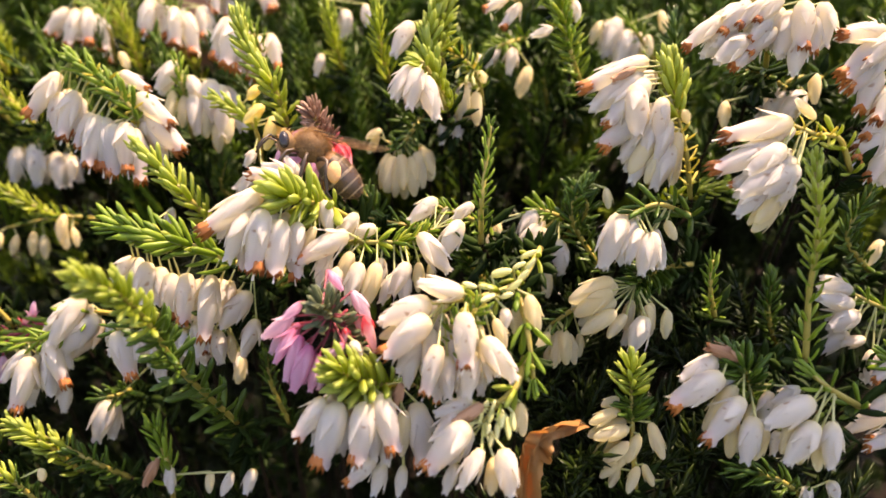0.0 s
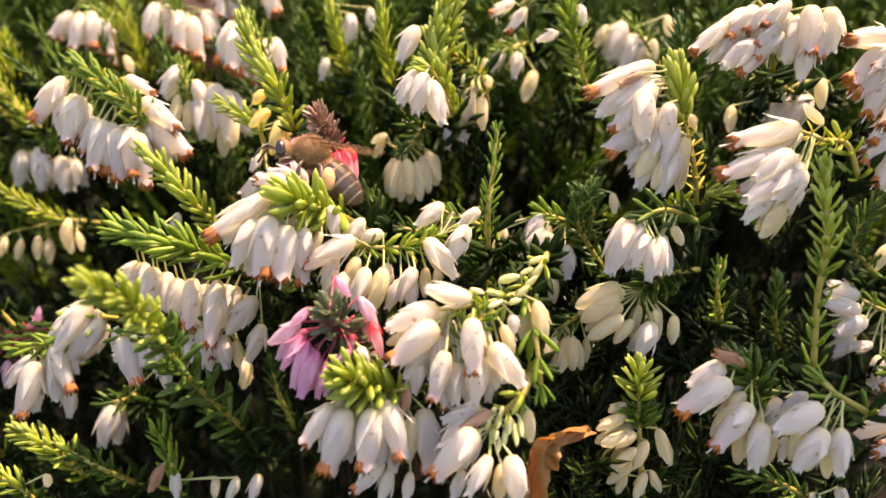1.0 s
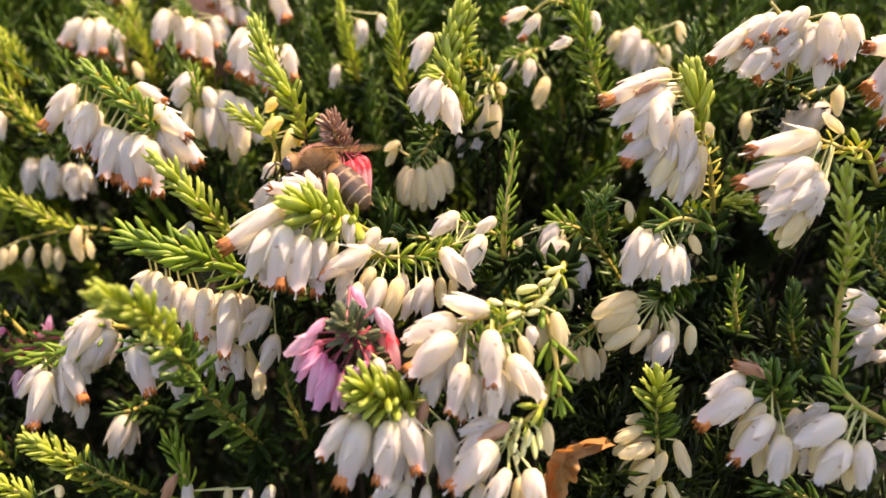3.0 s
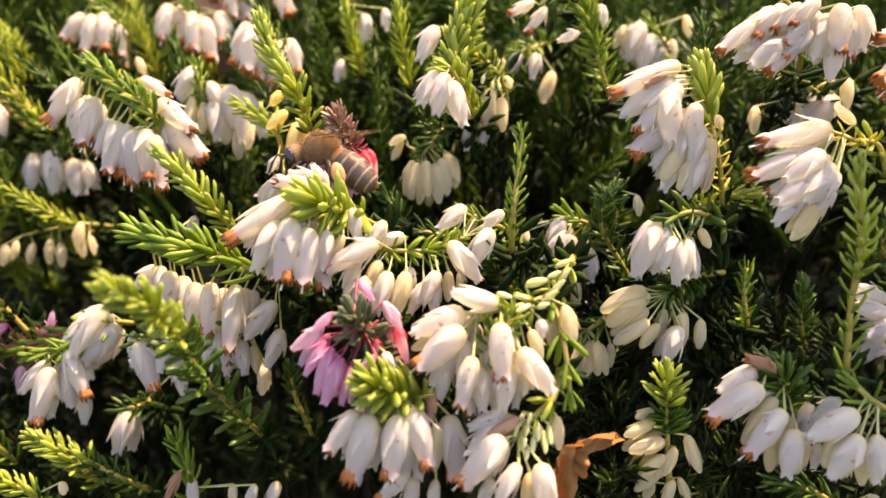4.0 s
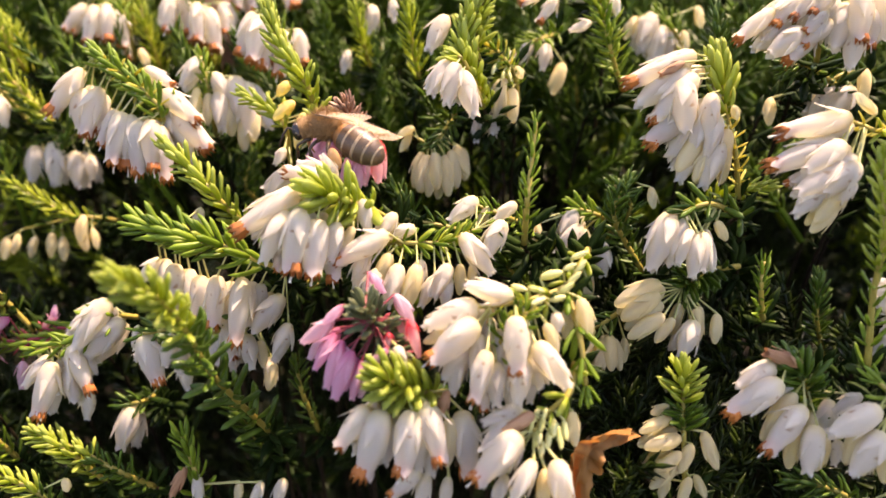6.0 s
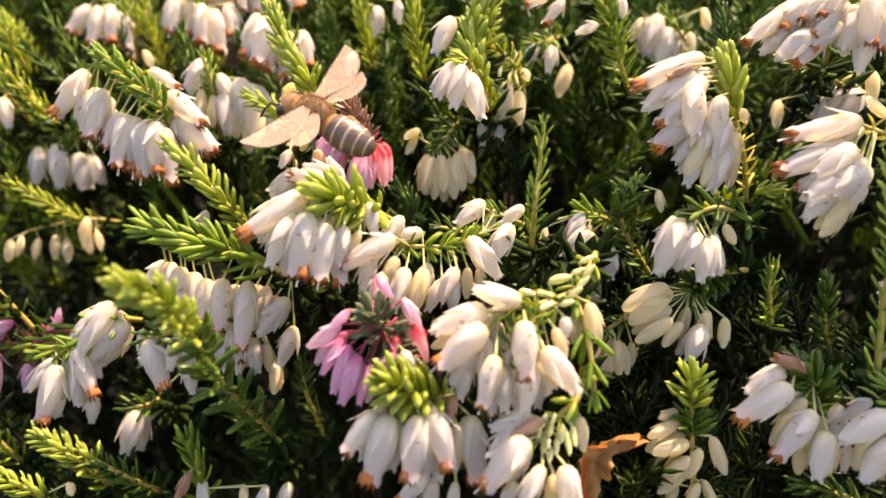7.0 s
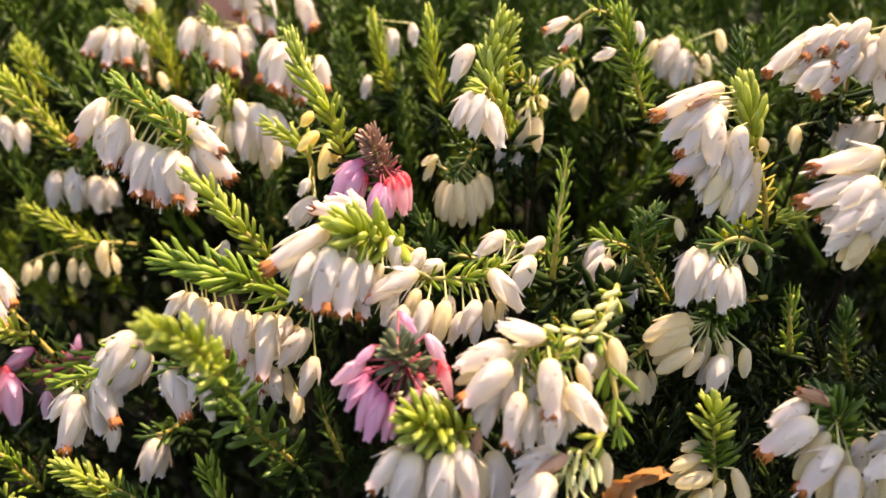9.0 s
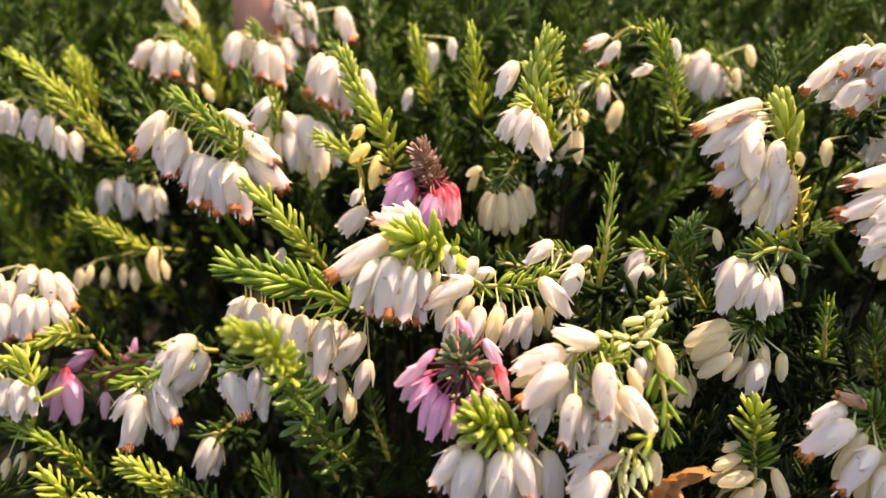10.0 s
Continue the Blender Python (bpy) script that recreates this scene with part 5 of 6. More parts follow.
bell(s, WHITE, 21.3, 76.1, 191.0, 20.4, 74.0, 187.2)
bell(s, WHITE, 22.5, 78.4, 190.0, 23.1, 76.6, 186.7)
bell(s, WHITE, 22.7, 78.2, 190.7, 22.7, 76.8, 188.8)
s = sprig("bud", (16.8, 90.8, 186.4), (13.3, 87.0, 189.2), (11.3, 87.3, 189.8))
leaves(s, 0, 1, 20, 2.8, 50, "mid")
bell(s, WHITE, 10.8, 87.3, 189.8, 9.0, 85.3, 186.3)
bell(s, WHITE, 11.5, 89.5, 188.7, 10.6, 87.5, 184.9)
bell(s, WHITE, 11.3, 85.8, 188.4, 8.7, 84.0, 185.5)
bell(s, WHITE, 12.2, 87.9, 187.2, 10.8, 86.1, 183.8)
bell(s, WHITE, 13.5, 85.3, 186.7, 14.0, 83.3, 183.2)
bell(s, CREAM, 12.2, 84.0, 183.3, 12.1, 82.2, 180.6)
bell(s, CREAM, 4.9, 86.4, 187.7, 4.7, 84.9, 185.3)
bell(s, CREAM, 6.3, 86.8, 188.7, 6.5, 85.1, 185.9)
s = sprig("shoot", (4.0, 76.8, 189.7), (3.8, 74.0, 194.8), (4.2, 75.3, 197.9), (4.7, 77.0, 202.1))
leaves(s, .1, 1, 36, 1.6, 42, "mid")
s = sprig("shoot", (5.3, 84.4, 188.7), (1.9, 80.7, 191.4), (-1.1, 81.1, 192.5))
leaves(s, 0, 1, 29, 1.8, 50, "mid")
s = sprig("bud", (-2.7, 102.6, 197.6), (-3.8, 97.4, 196.9), (-5.5, 96.7, 195.0), (-7.3, 96.9, 195.6), label="heather sprig with a bunch of closed cream buds")
leaves(s, 0, .8, 39, 2.2, 52, "dark")
bell(s, CREAM, -6.8, 96.3, 194.1, -7.9, 94.1, 190.2)
bell(s, CREAM, -6.1, 95.7, 193.9, -7.0, 93.5, 189.8)
bell(s, CREAM, -3.3, 95.9, 194.4, -2.6, 93.7, 190.3)
bell(s, CREAM, -1.9, 97.1, 194.4, -1.8, 95.1, 190.8)
bell(s, CREAM, -5.2, 95.2, 194.3, -5.0, 93.0, 190.3)
bell(s, CREAM, -5.5, 95.1, 193.5, -5.9, 92.9, 189.4)
bell(s, CREAM, -4.0, 95.5, 193.9, -3.7, 93.1, 189.4)
bell(s, CREAM, -2.8, 96.6, 194.8, -1.3, 94.6, 191.5)
bell(s, CREAM, -6.6, 96.5, 192.9, -6.9, 94.5, 189.4)
bell(s, CREAM, -7.8, 97.4, 196.9, -9.7, 96.5, 196.1)
bell(s, CREAM, -8.2, 97.9, 196.1, -9.4, 96.4, 194.0)
bell(s, CREAM, -4.7, 96.2, 192.6, -4.7, 94.0, 188.8)
s = sprig("bud", (0.5, 93.9, 200.1), (-1.9, 91.3, 205.7), (-2.9, 91.5, 206.2))
leaves(s, 0, 1, 16, 2.6, 45.1, "young")
bell(s, WHITE, -3.6, 91.3, 205.8, -5.7, 89.3, 202.4)
bell(s, WHITE, -3.8, 93.7, 205.0, -6.2, 92.2, 202.5)
bell(s, WHITE, -2.7, 90.3, 205.7, -4.0, 88.0, 201.6)
bell(s, WHITE, -2.9, 92.9, 205.4, -2.9, 90.7, 201.3)
bell(s, WHITE, -2.1, 90.5, 204.8, -1.0, 88.0, 200.3)
bell(s, WHITE, -3.8, 92.2, 205.0, -4.8, 90.7, 202.6)
s = sprig("shoot", (1.3, 96.1, 199.6), (-0.9, 93.1, 204.1), (-1.7, 94.8, 208.3), (-0.4, 96.6, 212.8))
leaves(s, 0, 1, 72, 2.8, 29.52, "young")
bell(s, WHITE, -3.8, 97.9, 210.0, -6.1, 95.8, 206.3)
s = sprig("bud", (4.5, 104.7, 203.0), (3.1, 99.7, 202.4), (2.1, 99.1, 201.1))
leaves(s, 0, 1, 28, 2.0, 42.64, "young")
bell(s, CREAM, 2.8, 99.1, 201.1, 1.5, 97.0, 197.2)
bell(s, CREAM, 4.3, 99.0, 200.8, 4.1, 97.3, 198.1)
bell(s, CREAM, 2.2, 98.5, 199.5, 0.7, 96.6, 196.2)
bell(s, CREAM, 3.4, 99.7, 199.6, 2.8, 97.9, 196.5)
s = sprig("bud", (5.1, 99.7, 199.6), (4.3, 98.9, 203.3), (2.3, 98.8, 205.7), (-0.1, 99.0, 207.4), label="small heather spray with lime tips and pale hanging buds")
leaves(s, .2, 1, 34, 2.0, 58, "mid")
leaves(s, .45, 1, 20, 1.7, 60, "lime")
bell(s, CREAM, 2.7, 97.6, 202.7, 2.2, 95.6, 198.3)
bell(s, CREAM, 4.1, 97.7, 201.6, 4.1, 95.9, 197.8)
bell(s, WHITE, 1.3, 98.7, 201.4, 1.0, 96.7, 197.0)
bell(s, WHITE, 2.2, 98.8, 200.2, 1.7, 96.8, 195.9)
bell(s, WHITE, 3.4, 99.5, 202.5, 1.2, 97.9, 199.3)
bell(s, GREEN_BUD, 1.9, 97.2, 204.4, 1.6, 96.6, 203.5)
bell(s, GREEN_BUD, 3.0, 97.2, 203.7, 2.8, 96.5, 202.9)
bell(s, GREEN_BUD, 3.6, 97.1, 203.6, 3.8, 96.5, 202.7)
bell(s, CREAM, 4.5, 98.2, 204.1, 5.3, 97.4, 202.8)
bell(s, WHITE, 0.4, 99.0, 198.0, -0.3, 97.5, 195.0)
s = sprig("shoot", (0.1, 98.4, 204.7), (-0.5, 96.6, 208.3), (0.7, 97.1, 212.2), label="leafy heather shoot spreading long bright needles")
leaves(s, .2, 1, 43, 2.5, 46, "young")
s = sprig("shoot", (-7.4, 108.8, 200.9), (-8.4, 106.4, 207.0), (-9.0, 108.4, 212.1))
leaves(s, 0, 1, 41, 2.5, 27.88, "young")
s = sprig("shoot", (-14.9, 118.5, 200.9), (-15.7, 115.7, 206.0), (-16.9, 117.8, 211.1))
leaves(s, 0, 1, 46, 2.4, 29.52, "young")
bell(s, WHITE, -17.8, 117.1, 203.5, -18.3, 115.3, 200.6)
bell(s, WHITE, -14.5, 121.9, 209.3, -14.9, 119.7, 205.5)
bell(s, WHITE, -11.6, 122.2, 210.1, -11.4, 120.4, 207.1)
s = sprig("bud", (11.8, 116.8, 205.8), (8.8, 111.9, 205.7), (6.5, 111.6, 204.9))
leaves(s, 0, 1, 23, 2.2, 50, "mid")
bell(s, WHITE, 7.7, 111.8, 205.3, 5.9, 110.1, 202.7)
bell(s, WHITE, 9.8, 111.7, 205.1, 9.2, 109.7, 201.8)
bell(s, CREAM, 12.2, 111.8, 202.5, 10.4, 109.6, 198.6)
bell(s, WHITE, 5.6, 113.6, 203.9, 4.4, 112.2, 201.8)
s = sprig("shoot", (18.7, 103.7, 200.3), (16.3, 101.0, 205.6), (15.4, 102.5, 209.5), (14.6, 103.8, 212.7))
leaves(s, 0, 1, 57, 2.8, 60, "mid")
leaves(s, .3, 1, 20, 2.8, 55, "young")
bell(s, WHITE, 13.7, 101.1, 208.9, 11.0, 100.2, 208.2)
bell(s, WHITE, 16.7, 103.6, 212.0, 16.9, 101.9, 209.5)
s = sprig("open", (14.3, 106.2, 212.5), (11.1, 104.1, 213.3), (9.0, 103.6, 212.0))
leaves(s, 0, .5, 12, 2.3, 50, "mid")
bell(s, OPEN, 8.3, 103.7, 212.4, 5.2, 102.6, 211.1)
bell(s, OPEN, 9.9, 104.6, 211.6, 7.7, 102.8, 208.8)
s = sprig("bud", (33.6, 120.4, 199.7), (28.9, 118.0, 205.7), (26.5, 119.2, 208.7))
leaves(s, 0, 1, 28, 2.2, 50, "mid")
bell(s, WHITE, 25.7, 119.0, 208.3, 23.7, 116.4, 203.4)
bell(s, WHITE, 26.5, 121.7, 208.2, 23.3, 119.4, 203.9)
bell(s, WHITE, 26.9, 118.4, 206.8, 25.5, 115.8, 201.9)
bell(s, WHITE, 28.0, 121.0, 206.4, 25.3, 118.7, 202.2)
bell(s, CREAM, 30.1, 118.1, 206.1, 30.2, 116.4, 203.2)
bell(s, CREAM, 32.0, 119.4, 209.3, 32.4, 117.6, 206.4)
bell(s, CREAM, 23.5, 120.1, 207.8, 21.8, 118.3, 204.9)
bell(s, WHITE, 28.4, 119.5, 206.3, 27.8, 117.2, 202.2)
bell(s, WHITE, 29.5, 121.9, 205.9, 30.3, 119.9, 202.0)
s = sprig("shoot", (30.7, 103.9, 200.9), (29.3, 100.9, 205.6), (29.0, 102.8, 210.1))
leaves(s, 0, 1, 34, 2.3, 45, "dark")
s = sprig("pink", (-47.2, 94.0, 173.3), (-50.0, 89.2, 173.4), (-55.9, 88.6, 172.0), (-64.7, 88.5, 171.7), label="magenta heather sprig with long dark green needles")
leaves(s, .1, 1, 48, 2.9, 40, "mid")
leaves(s, .35, .85, 24, 2.0, 55, "wine")
bell(s, PINK, -56.8, 87.9, 175.6, -60.2, 86.9, 173.9)
bell(s, PINK, -59.7, 86.6, 173.8, -61.6, 84.0, 168.0)
bell(s, PINK, -59.3, 85.9, 173.4, -58.4, 83.4, 167.7)
bell(s, HOT, -59.7, 86.3, 174.2, -60.0, 85.0, 171.7)
bell(s, PALE, -55.5, 86.5, 170.5, -55.4, 84.9, 167.5)
bell(s, PINK, -58.4, 88.3, 173.9, -60.4, 87.5, 172.7)
bell(s, PINK, -52.6, 89.6, 174.2, -52.2, 90.1, 176.3)
bell(s, HOT, -53.9, 88.8, 173.6, -52.0, 89.0, 175.0)
bell(s, PALE, -45.4, 89.4, 174.8, -50.4, 88.6, 173.7)
bell(s, PINK, -62.0, 87.6, 172.2, -63.0, 85.9, 168.7)
s = sprig("open", (-40.4, 86.1, 176.7), (-41.9, 82.1, 178.7), (-45.7, 81.1, 176.4), (-50.2, 80.7, 175.2))
leaves(s, .3, 1, 22, 2.8, 45, "mid")
bell(s, WHITE, -41.6, 82.0, 181.0, -45.0, 79.4, 176.0)
bell(s, WHITE, -42.6, 84.1, 179.6, -46.9, 82.1, 175.8)
bell(s, WHITE, -40.3, 82.0, 178.4, -44.3, 80.0, 175.0)
bell(s, WHITE, -41.2, 84.1, 177.2, -44.0, 82.0, 173.0)
bell(s, OPEN, -46.0, 80.1, 176.1, -43.4, 77.7, 171.7)
bell(s, OPEN, -47.6, 82.2, 174.7, -46.5, 80.1, 170.8)
bell(s, WHITE, -48.6, 80.5, 174.7, -51.1, 78.6, 171.6)
bell(s, OPEN, -47.9, 79.6, 174.4, -49.2, 76.8, 168.9)
bell(s, WHITE, -49.4, 81.7, 172.9, -48.9, 79.2, 167.9)
bell(s, WHITE, -46.5, 80.8, 173.6, -46.1, 78.5, 169.7)
bell(s, WHITE, -47.5, 82.8, 172.1, -45.9, 80.8, 168.4)
bell(s, WHITE, -45.1, 80.9, 169.8, -45.3, 79.2, 167.0)
bell(s, WHITE, -49.7, 80.7, 172.9, -48.1, 79.0, 170.2)
bell(s, WHITE, -41.5, 83.1, 179.3, -43.5, 81.1, 176.0)
bell(s, WHITE, -42.5, 85.3, 178.3, -43.5, 83.5, 175.1)
bell(s, SLIM, -47.6, 80.7, 174.0, -48.2, 78.8, 170.8)
bell(s, SLIM, -48.4, 82.7, 172.5, -49.5, 81.2, 169.9)
bell(s, WHITE, -45.4, 81.5, 175.4, -43.5, 79.8, 172.7)
s = sprig("shoot", (-23.1, 74.1, 169.1), (-25.6, 66.5, 180.3), (-26.0, 62.1, 187.4), (-26.3, 58.0, 192.3), (-28.2, 55.5, 195.2), label="long leafy heather shoot reaching out towards the viewer")
leaves(s, .02, .5, 52, 3.5, 50, "dark")
leaves(s, .5, 1, 52, 2.5, 34, "young")
s = sprig("open", (-33.0, 82.3, 178.6), (-33.9, 77.8, 179.5), (-36.4, 77.6, 179.0))
leaves(s, 0, 1, 14, 2.8, 50, "dark")
bell(s, OPEN, -36.5, 77.5, 178.8, -34.5, 75.1, 174.3)
bell(s, WHITE, -33.3, 77.6, 179.0, -34.0, 75.8, 176.0)
bell(s, WHITE, -35.8, 78.4, 178.5, -37.1, 76.7, 176.0)
bell(s, WHITE, -36.3, 80.4, 176.9, -38.4, 79.2, 175.1)
bell(s, WHITE, -32.8, 78.3, 177.9, -32.4, 76.5, 174.7)
bell(s, WHITE, -33.3, 80.5, 176.5, -33.9, 78.8, 173.6)
bell(s, WHITE, -35.7, 77.6, 175.5, -36.7, 78.0, 178.0)
bell(s, OPEN, -36.3, 78.0, 178.2, -35.7, 76.2, 175.2)
bell(s, OPEN, -36.9, 80.2, 177.0, -37.4, 78.7, 174.5)
bell(s, WHITE, -37.4, 78.9, 179.3, -37.4, 77.4, 177.0)
s = sprig("shoot", (-37.6, 76.9, 159.4), (-40.0, 73.9, 163.9), (-44.7, 74.8, 166.2), (-49.4, 75.6, 167.9))
# Dark below, lighter at the tip: the fall of light is in the needle colours.
leaves(s, .1, .55, 29, 2.2, 50, "dark")
leaves(s, .55, 1, 29, 2.1, 36, "young")
s = sprig("shoot", (-45.1, 72.3, 157.6), (-47.2, 70.1, 164.1), (-52.0, 70.9, 166.0))
# Same split: only the tip takes the lighter needles, as if lit.
leaves(s, .1, .5, 22, 2.2, 48, "dark")
leaves(s, .5, 1, 24, 2.1, 36, "young")
bell(s, CREAM, -44.2, 70.7, 165.4, -43.5, 69.7, 164.5)
s = sprig("bud", (-40.0, 86.3, 165.7), (-40.0, 82.2, 167.5), (-42.0, 82.0, 167.2))
leaves(s, 0, 1, 18, 2.2, 50, "dark")
bell(s, WHITE, -40.9, 82.0, 167.0, -42.4, 79.6, 162.7)
bell(s, WHITE, -41.5, 84.1, 165.6, -41.4, 81.9, 161.4)
bell(s, WHITE, -40.4, 82.6, 166.2, -41.5, 80.9, 163.6)
bell(s, WHITE, -35.7, 85.9, 170.7, -34.9, 84.1, 167.8)
s = sprig("bud", (-32.5, 76.3, 156.6), (-31.4, 73.9, 162.6), (-32.4, 75.0, 165.5), (-33.1, 75.7, 167.2))
leaves(s, .2, 1, 22, 2.8, 42, "mid")
bell(s, WHITE, -31.4, 74.1, 163.3, -31.2, 72.5, 160.6)
bell(s, WITHERED, -32.5, 73.9, 164.4, -33.9, 72.2, 161.8)
bell(s, WHITE, -24.5, 74.8, 161.8, -25.6, 73.3, 159.6)
bell(s, WHITE, -22.0, 75.1, 162.0, -23.1, 73.6, 159.7)
bell(s, CREAM, -27.1, 75.0, 161.7, -27.2, 73.6, 159.7)
s = sprig("shoot", (-26.1, 84.4, 158.6), (-28.4, 83.8, 163.2), (-30.5, 83.2, 167.6))
leaves(s, 0, 1, 34, 2.3, 50, "dark")
s = sprig("shoot", (-19.4, 83.6, 162.5), (-20.7, 81.5, 169.4), (-21.3, 82.7, 172.5))
leaves(s, 0, 1, 34, 2.0, 50, "dark")
s = sprig("open", (-56.4, 91.7, 171.9), (-61.0, 90.5, 180.8), (-64.7, 91.9, 184.5), (-66.8, 92.3, 185.4))
leaves(s, .1, .5, 12, 2.3, 50, "dark")
bell(s, OPEN, -64.7, 92.3, 185.3, -65.8, 90.2, 181.6)
bell(s, OPEN, -66.0, 94.6, 184.5, -68.1, 92.8, 181.2)
bell(s, OPEN, -63.0, 91.5, 185.2, -61.8, 89.3, 181.3)
bell(s, WHITE, -64.4, 93.8, 184.2, -62.2, 92.2, 181.4)
bell(s, OPEN, -61.8, 92.0, 184.5, -59.2, 89.8, 180.6)
bell(s, OPEN, -62.6, 94.0, 183.0, -60.9, 91.9, 178.9)
bell(s, OPEN, -67.5, 91.6, 183.6, -68.3, 89.3, 179.6)
bell(s, OPEN, -69.1, 93.7, 182.1, -70.9, 91.7, 178.5)
bell(s, OPEN, -65.0, 89.7, 182.6, -65.7, 87.2, 178.0)
bell(s, WHITE, -66.6, 91.8, 181.1, -66.1, 89.4, 176.3)
bell(s, OPEN, -62.7, 89.3, 182.3, -62.8, 87.1, 178.3)
bell(s, WHITE, -64.4, 91.6, 181.1, -65.4, 89.6, 177.5)
bell(s, OPEN, -61.6, 89.8, 181.6, -59.8, 87.9, 178.4)
bell(s, OPEN, -62.9, 92.0, 180.3, -60.4, 90.5, 177.9)
bell(s, OPEN, -68.1, 89.7, 181.3, -67.4, 87.4, 177.1)
bell(s, WHITE, -69.0, 91.9, 180.1, -69.7, 89.8, 176.1)
bell(s, OPEN, -69.9, 92.1, 184.8, -70.5, 89.6, 180.2)
bell(s, WHITE, -70.9, 94.2, 183.6, -70.1, 92.2, 179.7)
bell(s, OPEN, -63.8, 88.9, 182.3, -63.9, 86.5, 177.9)
bell(s, WHITE, -65.1, 91.1, 181.3, -66.1, 89.1, 177.5)
s = sprig("shoot", (-60.5, 115.3, 193.0), (-64.9, 113.3, 200.2), (-69.8, 115.0, 204.4), (-75.2, 116.6, 208.2))
leaves(s, 0, 1, 62, 2.8, 32.8, "young")
s = sprig("open", (-65.4, 117.6, 192.8), (-69.3, 115.7, 200.1), (-75.2, 116.7, 202.5))
leaves(s, 0, 1, 18, 2.2, 50, "mid")
bell(s, WHITE, -76.9, 116.2, 201.3, -76.5, 113.9, 197.2)
bell(s, WHITE, -73.5, 116.1, 200.9, -74.0, 113.6, 196.4)
bell(s, WHITE, -75.2, 118.5, 200.3, -74.3, 116.4, 196.5)
bell(s, WHITE, -70.1, 115.0, 198.2, -68.8, 112.6, 193.9)
bell(s, WHITE, -71.9, 117.4, 197.7, -69.7, 115.7, 194.6)
bell(s, WHITE, -70.9, 114.7, 199.9, -71.0, 112.4, 195.7)
bell(s, WHITE, -71.7, 117.1, 199.2, -70.7, 115.2, 195.7)
bell(s, WHITE, -78.1, 116.4, 201.7, -78.6, 114.1, 197.6)
bell(s, WHITE, -79.3, 118.7, 200.9, -78.8, 116.6, 196.8)
bell(s, WHITE, -67.6, 114.6, 197.4, -66.5, 112.5, 193.7)
s = sprig("shoot", (-67.3, 122.8, 199.6), (-67.9, 119.9, 204.4), (-68.7, 121.2, 207.6))
leaves(s, 0, 1, 30, 2.4, 29.52, "young")
s = sprig("open", (-62.4, 81.1, 168.5), (-61.2, 81.2, 174.8), (-63.2, 82.2, 177.3), (-66.6, 82.0, 176.7))
leaves(s, .2, 1, 28, 3, 36.9, "young")
bell(s, WHITE, -64.2, 81.5, 175.5, -64.6, 79.4, 171.7)
bell(s, WHITE, -66.0, 83.5, 173.7, -67.6, 81.8, 170.8)
bell(s, WHITE, -62.5, 80.8, 175.7, -62.5, 78.5, 171.5)
bell(s, WHITE, -63.4, 83.0, 174.3, -64.6, 80.9, 170.5)
bell(s, WHITE, -61.7, 81.2, 174.8, -60.7, 79.4, 171.7)
bell(s, WHITE, -62.8, 83.2, 173.1, -62.8, 81.6, 170.4)
bell(s, WHITE, -65.9, 81.7, 176.0, -66.6, 79.7, 172.6)
bell(s, WHITE, -67.3, 83.9, 174.8, -66.7, 82.0, 171.2)
s = sprig("shoot", (-58.8, 90.2, 176.1), (-59.5, 86.5, 178.8), (-64.1, 85.7, 176.9))
leaves(s, 0, 1, 30, 2.5, 36.9, "young")
s = sprig("shoot", (-55.5, 81.3, 160.0), (-58.3, 79.2, 166.7), (-64.2, 80.3, 169.5))
leaves(s, 0, 1, 48, 2.5, 42, "mid")
bell(s, CREAM, -63.7, 80.1, 166.0, -64.1, 78.3, 163.1)
bell(s, CREAM, -65.5, 79.8, 165.3, -65.8, 78.3, 163.1)
s = sprig("shoot", (-55.3, 73.9, 162.7), (-55.5, 72.8, 166.0), (-57.4, 73.4, 167.4))
leaves(s, 0, 1, 19, 2.5, 32.8, "young")
s = sprig("shoot", (-43.3, 76.7, 160.5), (-45.0, 74.1, 166.2), (-48.6, 74.9, 168.2))
leaves(s, 0, 1, 36, 2.3, 34.44, "young")
s = sprig("bud", (55.6, 84.6, 177.1), (49.8, 81.0, 180.3), (47.2, 81.5, 181.5))
leaves(s, 0, 1, 14, 2.8, 50, "mid")
bell(s, WHITE, 47.0, 81.6, 181.8, 43.0, 81.4, 182.7)
bell(s, WHITE, 47.9, 83.9, 180.8, 44.6, 84.1, 182.6)
bell(s, WHITE, 46.8, 80.4, 180.6, 42.5, 80.2, 181.5)
bell(s, WHITE, 47.7, 82.7, 179.5, 44.2, 82.7, 180.8)
bell(s, WHITE, 47.2, 79.7, 179.9, 43.4, 78.5, 178.6)
bell(s, WHITE, 48.1, 81.8, 178.7, 44.5, 81.3, 178.6)
bell(s, WHITE, 47.1, 80.8, 176.8, 43.5, 79.6, 175.2)
bell(s, WHITE, 48.5, 79.6, 176.7, 45.6, 78.8, 176.4)
bell(s, WHITE, 48.9, 78.3, 176.0, 48.0, 76.4, 172.7)
bell(s, WHITE, 50.5, 80.3, 174.4, 48.6, 78.7, 171.7)
bell(s, CREAM, 51.7, 85.9, 186.4, 49.7, 84.3, 183.9)
s = sprig("open", (50.0, 70.7, 178.9), (45.0, 66.6, 180.6), (43.7, 66.8, 181.2))
leaves(s, 0, 1, 14, 2.8, 50, "mid")
bell(s, OPEN, 44.5, 66.8, 181.2, 41.9, 65.6, 179.7)
bell(s, OPEN, 44.2, 65.6, 178.1, 41.4, 64.5, 176.9)
bell(s, OPEN, 44.1, 63.6, 174.9, 40.8, 62.6, 174.0)
